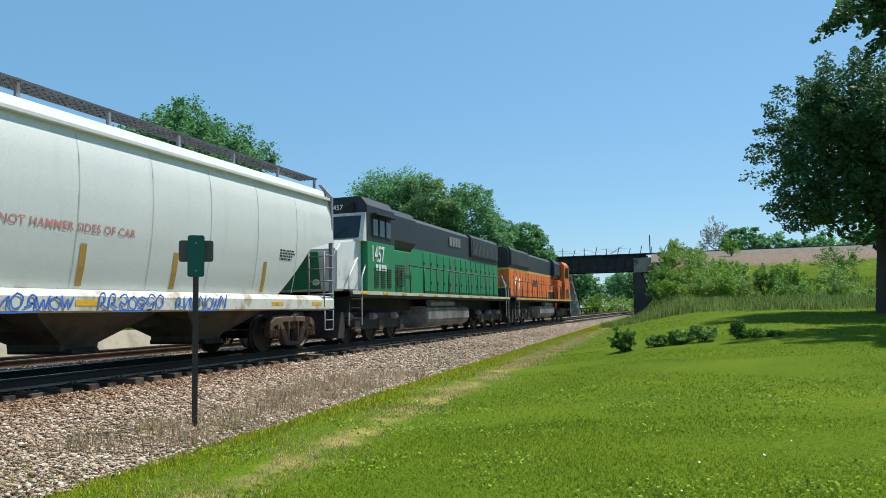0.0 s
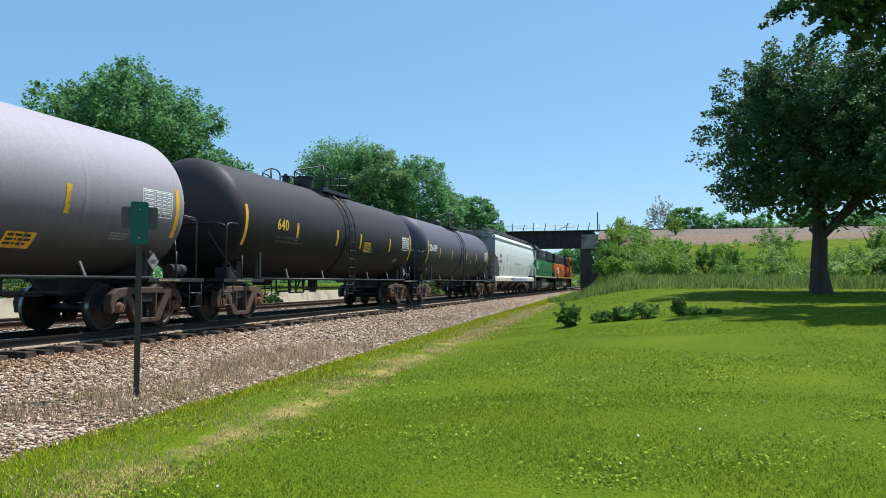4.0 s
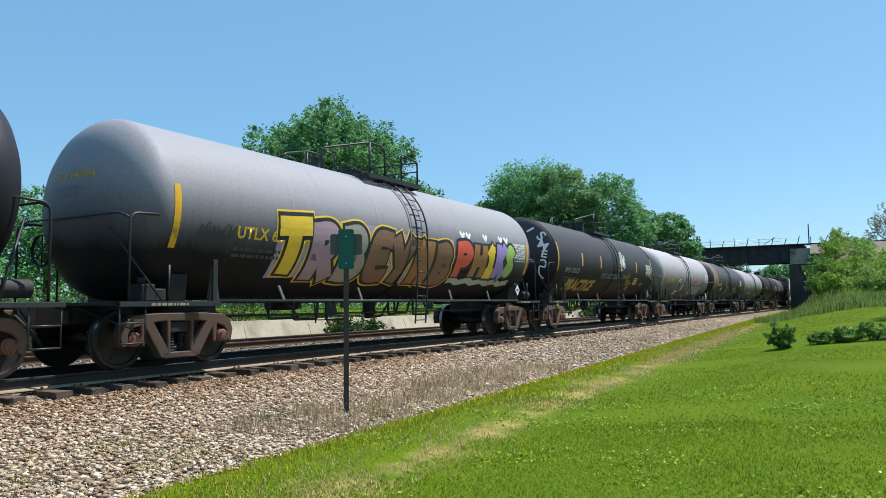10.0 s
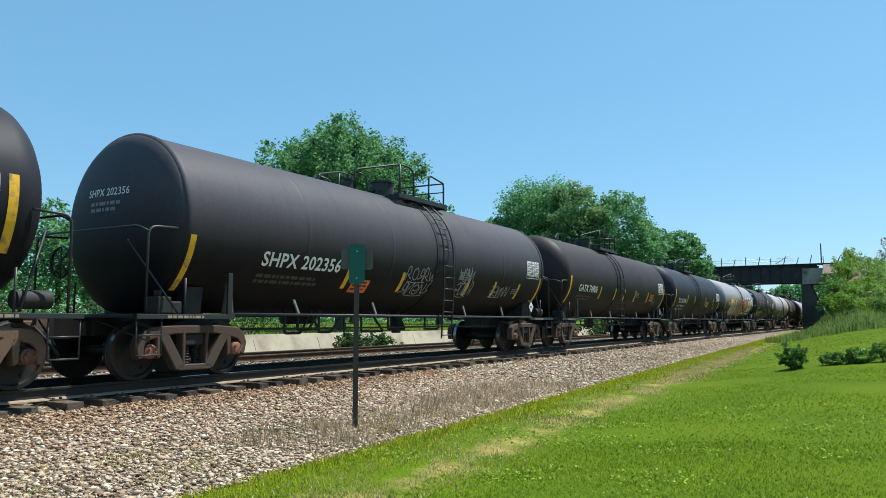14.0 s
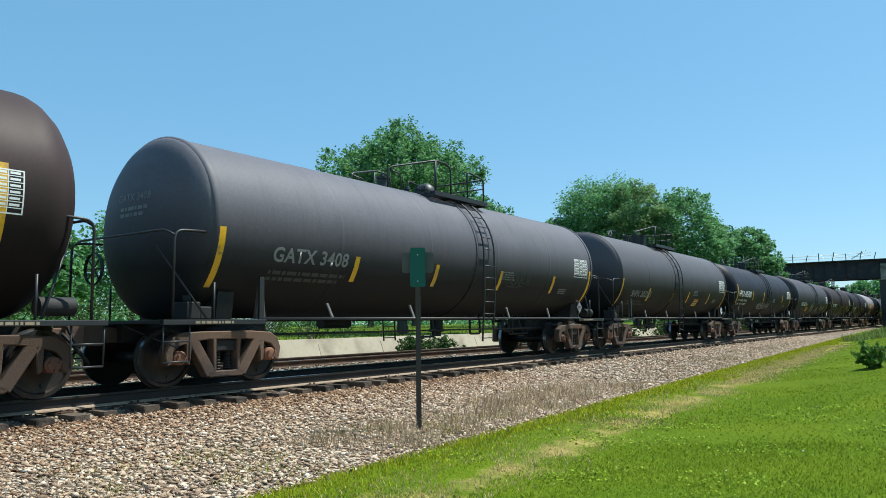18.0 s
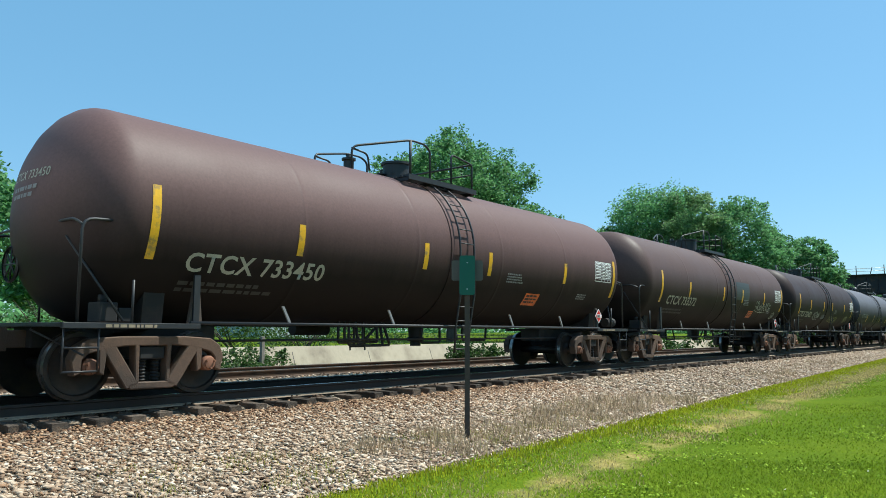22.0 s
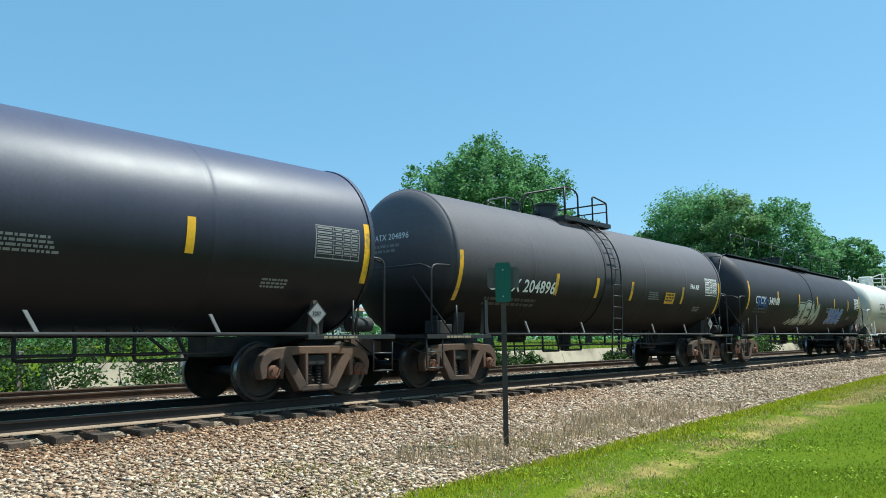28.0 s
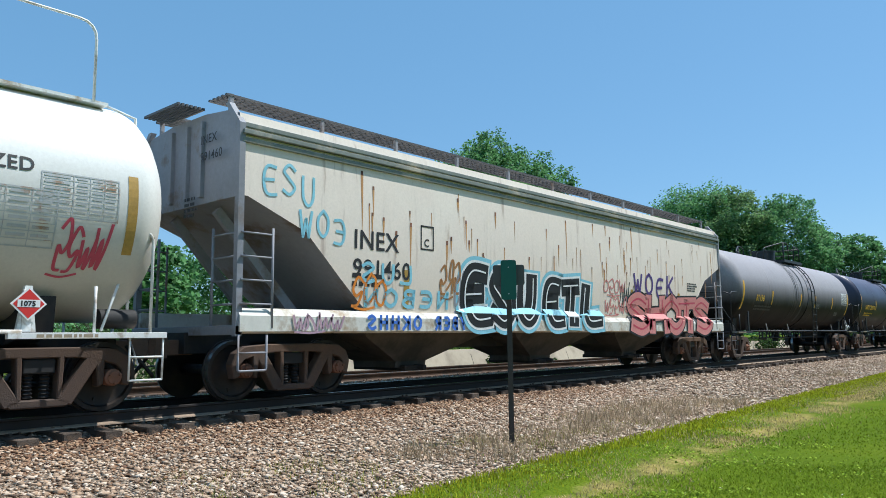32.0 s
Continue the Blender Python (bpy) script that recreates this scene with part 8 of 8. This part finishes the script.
def brush_word(car, surf, word, boxes, layers, label="spray-painted letter", wave=0.0, wild=False):
    """Letters of brushed strokes: one layer over the other (width, paint, lift), each letter in its own box."""
    for n, (ch, (a, b, lo, hi)) in enumerate(zip(word, boxes)):
        for width, paint, lift in layers:
            tone = paint[n % len(paint)] if isinstance(paint, (list, tuple)) else paint
            pad = layers[-1][0] * 0.5
            bm = bmesh.new()
            for line in STROKES[ch]:
                line = [(1 - u, v) for u, v in line] if wild else line
                pts = [(a + pad + u * (b - a - 2 * pad), lo + pad + v * (hi - lo - 2 * pad) + wave * math.sin(n * 2.3)) for u, v in line]
                d0, d1 = Vector(pts[0]) - Vector(pts[1]), Vector(pts[-1]) - Vector(pts[-2])
                grow = width * 0.35
                pts = [tuple(Vector(pts[0]) + d0.normalized() * grow)] + pts[1:-1] + [tuple(Vector(pts[-1]) + d1.normalized() * grow)]
                ribbon(bm, pts, width, 8)
            part("graffiti", lay(bm, surf, lift, 0, 0, 0.0, 0.14), tone, car, label)


def even(a, b, n, lo, hi, gap=0.0):
    """n boxes side by side from a to b."""
    w = (b - a) / n
    return [(a + k * w + gap, a + (k + 1) * w - gap, lo, hi) for k in range(n)]


def paint_sides(i, car, surf, e):
    """Murals and words that single cars carry."""
    if i == 6:
        bubble = [(0.27, PAINT["mist"], 0.012), (0.20, PAINT["black"], 0.018)]
        brush_word(car, surf, "UOPOE", even(-0.21 * e, -0.21 * e + 1.95, 5, -1.05, -0.42, 0.01), bubble, wave=0.04)
        brush_word(car, surf, "SEOUK", even(0.29 * e, 0.29 * e + 2.0, 5, -1.16, -0.52, 0.01), bubble, wave=0.05, wild=True)
    elif i == 7:
        brush_word(car, surf, "NTLEY", even(1.3, 4.2, 5, -0.55, -0.10, 0.02), [(0.16, PAINT["ash"], 0.014), (0.10, PAINT["pink"], 0.019)], wave=0.04, wild=True)
        brush_word(car, surf, "BKSBS", even(1.1, 4.6, 5, -1.30, -0.58, 0.0), [(0.24, PAINT["drab"], 0.012), (0.17, PAINT["ash"], 0.017)], wild=True)
        fill = bmesh.new()
        ribbon(fill, [(0.26, 0.12), (0.30, 0.92)], 0.36)
        ribbon(fill, [(0.58, 0.16), (0.66, 0.92)], 0.34)
        part("graffiti", lay(fill, surf, 0.010, -0.42 * e, -1.33), PAINT["black"], car, "black filling of a spray-painted figure")
        ribs = bmesh.new()
        for pts in ([(0.05, 0.02), (0.08, 0.50), (0.12, 0.86), (0.30, 1.0), (0.62, 1.04), (0.88, 0.94), (0.84, 0.50), (0.72, 0.10), (0.40, 0.04), (0.05, 0.02)], [(0.14, 0.84), (0.45, 0.92), (0.84, 0.86)], [(0.10, 0.26), (0.45, 0.22), (0.76, 0.28)]):
            ribbon(ribs, pts, 0.055)
        part("graffiti", lay(ribs, surf, 0.018, -0.42 * e, -1.33), PAINT["white"], car, "white outline of a spray-painted figure")
        scrawl(car, surf, -0.22 * e, -0.95, 0.4, 0.35, 4, PAINT["white"], 72)
    elif i == 8:
        sign(car, surf, "PRACTICE", -0.78 * e, -1.26, 0.70, PAINT["mustard"], 0.035, 0.98, 0.18, name="graffiti", label="yellow spray-painted word")
        sign(car, surf, "LIFE IS NOT DEAD", -0.23 * e, -0.62, 0.34, PAINT["grey"], 0.0, 0.9, name="graffiti", label="pale spray-painted words")
        scrawl(car, surf, 0.13 * e, -0.1, 1.0, 0.72, 5, PAINT["white"], 81, 0.045)
        sun = bmesh.new()
        ribbon(sun, [(0.16 * math.cos(a), 0.16 * math.sin(a)) for a in np.linspace(0, math.tau, 13)], 0.035)
        for k in range(11):
            a = k * math.tau / 11
            ribbon(sun, [(0.22 * math.cos(a), 0.22 * math.sin(a)), (0.36 * math.cos(a), 0.36 * math.sin(a))], 0.035, 1)
        ribbon(sun, [(-0.08, -0.03), (0, -0.08), (0.08, -0.03)], 0.025)
        ribbon(sun, [(0.2, -0.55), (0.3, -0.2), (0.55, -0.15), (0.5, -0.4), (0.35, -0.42), (0.6, -0.62)], 0.05)
        part("graffiti", lay(sun, surf, 0.016, 0.38 * e, -0.60), M_gold, car, "yellow spray-painted sun face")
        head = lambda yy, q, lift: (yy, -e - 0.36 * math.sqrt(max(0.02, 1 - (yy * yy + (q - 2.6) ** 2) / 2.31)) - lift, q)
        for ch, yy, q, size, turn in (("I", 0.44, 3.62, 0.40, 62), ("S", 0.80, 3.34, 0.46, 40), ("M", 0.84, 3.02, 0.40, 30), ("E", 0.98, 2.62, 0.36, 10)):
            c, d = math.cos(radians(turn)), math.sin(radians(turn))
            tilted = lambda u, v, lift, yy=yy, q=q, c=c, d=d: head(yy + u * c + v * d, q - u * d + v * c, lift)
            sign(car, tilted, ch, 0, 0, size, PAINT["white"], 0.010, 1.2, name="graffiti", label="white spray-painted letter")
        swirl = bmesh.new()
        ribbon(swirl, [(0.05, 0.3), (0.22, 0.28), (0.20, 0.05), (0.02, 0.08), (0.0, -0.2), (0.12, -0.36)], 0.05)
        part("graffiti", lay(swirl, head, 0.016, 0.92, 2.20, step_s=9), PAINT["white"], car)
    elif i == 9:
        drip = bmesh.new()
        ribbon(drip, [(2.3 + 0.3 * k, -1.10 + 0.05 * math.sin(k * 2.1)) for k in range(14)], 0.20)
        part("graffiti", lay(drip, surf, 0.011, 0, 0, step_s=9), PAINT["mist"], car, "pale wavy band under the painted letters")
        for yy, q in ((2.95, 0.20), (4.0, 0.22), (5.05, 0.24), (5.45, 0.24), (2.6, 0.2)):
            puff = bmesh.new()
            ribbon(puff, [(yy - 0.13, q + 0.13), (yy - 0.02, q), (yy + 0.02, q), (yy + 0.11, q + 0.12)], 0.11)
            part("graffiti", lay(puff, surf, 0.011, 0, 0, step_s=9), PAINT["white"], car)
        brush_word(car, surf, "PH1KS", [(2.22, 3.30, -1.0, 0.12), (3.22, 4.22, -0.98, 0.10), (4.12, 4.80, -0.98, 0.12), (4.70, 5.52, -0.98, 0.20), (5.38, 6.10, -0.90, 0.18)],
                   [(0.50, PAINT["black"], 0.014), (0.34, [PAINT[c] for c in ("red", "brown", "yellow", "purple", "green")], 0.020)])
        haze = bmesh.new()
        ribbon(haze, [(-4.7, -0.62), (-2.0, -0.50), (0.2, -0.62), (2.1, -0.55)], 1.25)
        part("graffiti", lay(haze, surf, 0.008, 0, 0, step_s=0.2), PAINT["lilac"], car, "lilac sprayed ground behind the letters")
        brush_word(car, surf, "TRBEYNB", [(-4.75, -3.70, -1.2, 0.15), (-3.80, -2.75, -1.3, 0.10), (-2.80, -1.75, -1.3, 0.12), (-1.80, -0.75, -1.3, 0.10), (-0.85, 0.20, -1.3, 0.05), (0.15, 1.15, -1.3, 0.02), (1.15, 2.15, -1.3, 0.0)],
                   [(0.62, PAINT["yellow"], 0.011), (0.54, PAINT["black"], 0.015), (0.38, [PAINT[c] for c in ("yellow", "mauve", "taupe", "umber", "umber", "brown", "umber")], 0.020)])
    elif i == 17:
        bm = quads(bmesh.new(), [(0, 1.7, 0, 0.72)])
        part("repaint_patch", lay(bm, surf, 0.006, 0.75, -0.38), PAINT["drab"], car, "dark drab patch of newer paint")
    elif i == 20:
        bm = quads(bmesh.new(), [(-0.42, 0.42, -0.75, 0.55)])
        bmesh.ops.solidify(bm, geom=bm.faces[:], thickness=0.04)
        part("ladder_shield", lay(bm, lambda yy, q, lift: surf(yy, q, 0.03), 0, 0.0, 0.0, step_s=0.1), TANKS[20]["paint"], car, "raised plate behind the ladder")
        for k, row in enumerate(("CONSULT OWNER BEFORE", "REPAIRING TANK", "IF FIBERGLASS INSULATION", "DO NOT EXCEED 400 F")):
            sign(car, surf, row, 0.30 * e, -0.42 - 0.11 * k, 0.10, M_black, 0.001)
        text_lines(car, surf, 0.09 * e, -0.95, 1.7, 1, 0.06, M_rust, 22)
    elif i == 21:
        brush_word(car, surf, "IEM", [(-2.2, -1.35, -1.25, -0.25), (-1.4, -0.4, -1.25, -0.15), (-0.5, 0.95, -1.25, -0.22)], [(0.46, PAINT["mist"], 0.012), (0.40, PAINT["black"], 0.016), (0.28, PAINT["mist"], 0.022)])
        brush_word(car, surf, "SHOE", even(2.5, 4.95, 4, -1.15, -0.36), [(0.26, PAINT["ash"], 0.014), (0.15, PAINT["blue"], 0.020)])
        bm = bmesh.new()
        ribbon(bm, [(-3.1, -1.25), (-2.7, -1.0), (-2.75, -1.3), (-2.3, -0.95), (-2.35, -1.25)], 0.09)
        part("graffiti", lay(bm, surf, 0.016, 0, 0, step_s=9), PAINT["mist"], car)
    elif i == 24:
        rnd = random.Random(5)
        bm = bmesh.new()
        for k in range(7):
            a = -1.25 + 0.13 * k + rnd.uniform(-0.04, 0.04) if k != 5 else -0.18
            w = rnd.uniform(0.015, 0.07) if k != 5 else 0.24
            low = rnd.uniform(-1.2, -0.3) if k != 5 else -1.3
            prev = None
            for s in np.linspace(1.7, low, 16):
                ww = w * (0.8 + 0.2 * math.sin(s * 3 + k)) * 0.5
                pair = (bm.verts.new((a - ww, s, 0)), bm.verts.new((a + ww, s, 0)))
                if prev:
                    bm.faces.new((prev[0], prev[1], pair[1], pair[0]))
                prev = pair
        part("spill_mark", lay(bm, surf, 0.008, 0.0, 0.0, step_s=9), M_black, car, "run-down black spill")
    elif i == 26:
        sign(car, surf, "NON-ODORIZED", 5.0, 0.20, 0.24, M_black, 0.004)
        text_lines(car, surf, 4.6, 0.62, 2.2, 1, 0.2, M_greyrail, 41)
        data_panel(car, surf, 5.75, -0.72, 1.5, 0.72, M_greyrail)
        scrawl(car, surf, 7.25, -1.0, 0.6, 0.62, 4, PAINT["rose"], 261, 0.04)
        bm = quads(bmesh.new(), [(0, 1.3, 0, 0.24)])
        part("name_bar", lay(bm, surf, 0.012, 4.9, -1.05), M_black, car)
    elif i == 2:
        for k, seed in ((-0.30, 1), (-0.1, 2), (0.12, 3), (0.32, 4)):
            scrawl(car, lambda yy, q, lift: (1.634 + lift, yy, q), k * e, 1.07, 1.6, 0.26, 7, PAINT["blue"], 200 + seed, 0.03)
        sign(car, surf, "DO NOT HAMMER SIDES OF CAR", 0.02 * e - 1.25, 2.34, 0.20, PAINT["salmon"], 0.002)
    elif i == 25:
        for k, z, w, h, n, c, sd in ((-0.76, 1.5, 0.8, 0.5, 3, "orange", 5), (-0.52, 1.75, 0.6, 0.6, 3, "brown", 6), (-0.47, 1.5, 0.5, 0.8, 3, "grey", 8)):
            scrawl(car, surf, k * e, z, w, h, n, PAINT[c], 250 + sd, 0.05)
        flat = lambda yy, q, lift: (1.64 + lift, yy, q)
        brush_word(car, flat, "SHHKO", even(-6.6, -5.2, 5, 1.06, 1.34, 0.02), [(0.055, PAINT["blue"], 0.012)], wild=True)
        brush_word(car, flat, "REBY", even(-4.9, -3.95, 4, 1.06, 1.34, 0.02), [(0.055, PAINT["blue"], 0.012)], wild=True)
        scrawl(car, flat, -0.90 * e, 1.07, 1.0, 0.28, 4, PAINT["mauve"], 262, 0.04)
        high = lambda yy, q, lift: bulge(yy, q, lift + 0.010)
        bulge = lambda yy, q, lift: (max(surf(yy, q, 0)[0], 1.645 if q < 1.42 else 0) + lift, yy, q)
        tall_boxes = [(-4.1, -3.1, 1.08, 2.46), (-3.2, -2.3, 1.08, 2.42), (-2.4, -1.4, 1.10, 2.38), (-1.25, -0.4, 1.08, 2.32), (-0.5, 0.4, 1.08, 2.34), (0.3, 1.3, 1.08, 2.26)]
        brush_word(car, bulge, "ESUETL", tall_boxes, [(0.66, PAINT["sky"], 0.010), (0.50, PAINT["white"], 0.015), (0.40, PAINT["black"], 0.021)])
        brush_word(car, high, "ESUETL", [(a + 0.12, b - 0.12, lo + 0.14, hi - 0.14) for a, b, lo, hi in tall_boxes], [(0.035, PAINT["white"], 0.016)])
        brush_word(car, bulge, "SHOTS", even(2.8, 8.0, 5, 1.06, 1.96, -0.06), [(0.46, PAINT["black"], 0.013), (0.36, PAINT["salmon"], 0.019), (0.05, PAINT["rose"], 0.024)])
        brush_word(car, bulge, "WOEK", even(3.0, 5.6, 4, 1.98, 2.62, 0.06), [(0.085, PAINT["violet"], 0.016)], wave=0.05)
        brush_word(car, surf, "SUL", even(-6.7, -5.3, 3, 1.85, 2.25, 0.05), [(0.06, PAINT["sky"], 0.016)], wild=True)
        brush_word(car, surf, "NOBEN", even(-6.6, -4.3, 5, 1.45, 1.82, 0.04), [(0.07, PAINT["sky"], 0.016)], wild=True)
        brush_word(car, surf, "ESU", even(-8.7, -7.6, 3, 3.08, 3.62, 0.03), [(0.05, PAINT["sky"], 0.016)], wave=0.08)
        brush_word(car, surf, "WOE", even(-8.0, -6.95, 3, 2.50, 2.98, 0.03), [(0.05, PAINT["sky"], 0.016)], wave=0.06, wild=True)
        scrawl(car, surf, 1.55, 1.50, 1.2, 0.42, 5, PAINT["salmon"], 271, 0.035)
        scrawl(car, surf, 1.45, 2.00, 1.1, 0.36, 4, PAINT["salmon"], 272, 0.035)
        scrawl(car, surf, 2.3, 1.75, 0.7, 0.55, 3, PAINT["drab"], 273, 0.030)
        rnd = random.Random(9)
        for k in range(76):
            yy, z, d = rnd.uniform(-0.75, 0.97) * e, rnd.uniform(2.5, 3.8), rnd.uniform(0.15, 0.45) + 0.7 * rnd.random() ** 3
            bm = bmesh.new()
            w = rnd.uniform(0.010, 0.030)
            bm.faces.new([bm.verts.new(p) for p in ((yy - w, z, 0), (yy - w * 0.15, z - d, 0), (yy + w * 0.15, z - d, 0), (yy + w, z, 0))])
            part("rust_streak", lay(bm, surf, 0.007, 0, 0, step_s=0.3), M_run, car, "rust run on the side")
            bm = quads(bmesh.new(), [(-w * 0.9, w * 0.9, -w * 0.6, w * 2.2)])
            part("rust_spot", lay(bm, surf, 0.009, yy, z), M_rust, car)


for _i, (_a, _b) in enumerate(zip(ENDS, ENDS[1:])):
    _y, _L = (_a + _b) / 2, _a - _b
    if _i == 0:
        ob = locomotive(_y, _L, dict(label="orange and black diesel locomotive with yellow stripes", low=M_orange, high=M_locoblack, cab_top=M_orange, nose=M_orange, trim=M_yellowtrim, split=3.28, belt=[(3.22, 0.12, M_yellowtrim), (2.16, 0.08, M_yellowtrim), (1.60, 0.54, M_locoblack)], number="9", ink=M_black, rail=M_blackrail, name_z=2.4), wheels, 1)
    elif _i == 1:
        ob = locomotive(_y, _L, dict(label="green and black diesel locomotive with a white nose", low=M_green, high=M_locoblack, nose=M_locowhite, nose_front=M_green, trim=M_creamtrim, split=3.30, number="1457", ink=M_white, rail=M_blackrail, name_z=3.75, name_ink=M_dullwhite), wheels, -1)
    elif _i in HOPPERS:
        ob, _s, _e = hopper_car(_y, _L, HOPPERS[_i], wheels)
        paint_sides(_i, ob, _s, _e)
    else:
        ob, _s, _e = tank_car(_y, _L, TANKS[_i], wheels)
        paint_sides(_i, ob, _s, _e)
        for k, s, w, h, n, c, sd in TANKS[_i].get("tags", ()):
            scrawl(ob, _s, k * _e, s, w, h, n, PAINT[c], sd)
    cars.append((ob, _y))

# ---- ties, plates and spikes, laid last ----
def tie_mesh(k):
    rnd = random.Random(k)
    bm = bmesh.new()
    box(bm, -1.30 + rnd.uniform(-0.03, 0.03), 1.30 + rnd.uniform(-0.04, 0.06), -0.115, 0.115, -0.36, -0.185)
    bmesh.ops.bevel(bm, geom=bm.edges[:], offset=0.012, segments=1, affect="EDGES")
    for v in bm.verts:
        v.co += Vector((rnd.uniform(-0.012, 0.012), rnd.uniform(-0.012, 0.012), rnd.uniform(-0.008, 0.008)))
    me = finish(bm)
    me.materials.append(M_tie)
    return me


tie_meshes = [tie_mesh(k) for k in range(6)]
bm = bmesh.new()
for sx in (-0.755, 0.755):
    box(bm, sx - 0.19, sx + 0.19, -0.09, 0.09, -0.19, -0.172)
    for a, b in ((-0.11, -0.06), (0.11, 0.06), (-0.10, 0.05), (0.12, -0.05)):
        box(bm, sx + a - 0.014, sx + a + 0.014, b - 0.014, b + 0.014, -0.175, -0.145)
plate_mesh = finish(bm)
plate_mesh.materials.append(M_plate)
rt = random.Random(8)
roads = [o for o in scene.objects if o.name.startswith("railway_track")]
for road, xt, n0, n1 in ((roads[0], TRACK_X, 0, 260), (roads[1], FAR_TRACK_X, 0, 150)):
    for k in range(n0, n1):
        t = part("tie", tie_meshes[k % 6], None, road)
        t.matrix_basis = pose(rt.uniform(-0.09, 0.11), -2.5 + k * 0.52 + rt.uniform(-0.05, 0.05), rt.uniform(-0.03, 0.008), 0, 0, rt.uniform(-1.6, 1.6))
        if k < 90:
            pl = part("tie_plate", plate_mesh, None, t)


# ---- what moves ----
def motions():
    for ob, y in cars:
        turn = 180 if abs(ob.rotation_euler.z) > 1 else 0
        walk(ob, [(t, pose(TRACK_X, y + d, 0, 0, 0, turn)) for t, d in TRAVEL])
    # the wheels roll alike: one set of keys for each way that a car faces, shared
    rolling = {}
    for w in wheels:
        back = abs(w.parent.parent.rotation_quaternion.z) > 0.5
        if back not in rolling:
            rows = []
            for k in range(0, 32 * 30 + 1):
                t = k / 30
                d = float(np.interp(t, [r[0] for r in TRAVEL], [r[1] for r in TRAVEL]))
                rows.append((t, pose(0, 0, 0, (1 if back else -1) * math.degrees(d / 0.457))))
            walk(w, rows)
            rolling[back] = w.animation_data
        else:
            w.rotation_mode = "QUATERNION"
            w.animation_data_create()
            w.animation_data.action = rolling[back].action
            w.animation_data.action_slot = rolling[back].action_slot


motions()
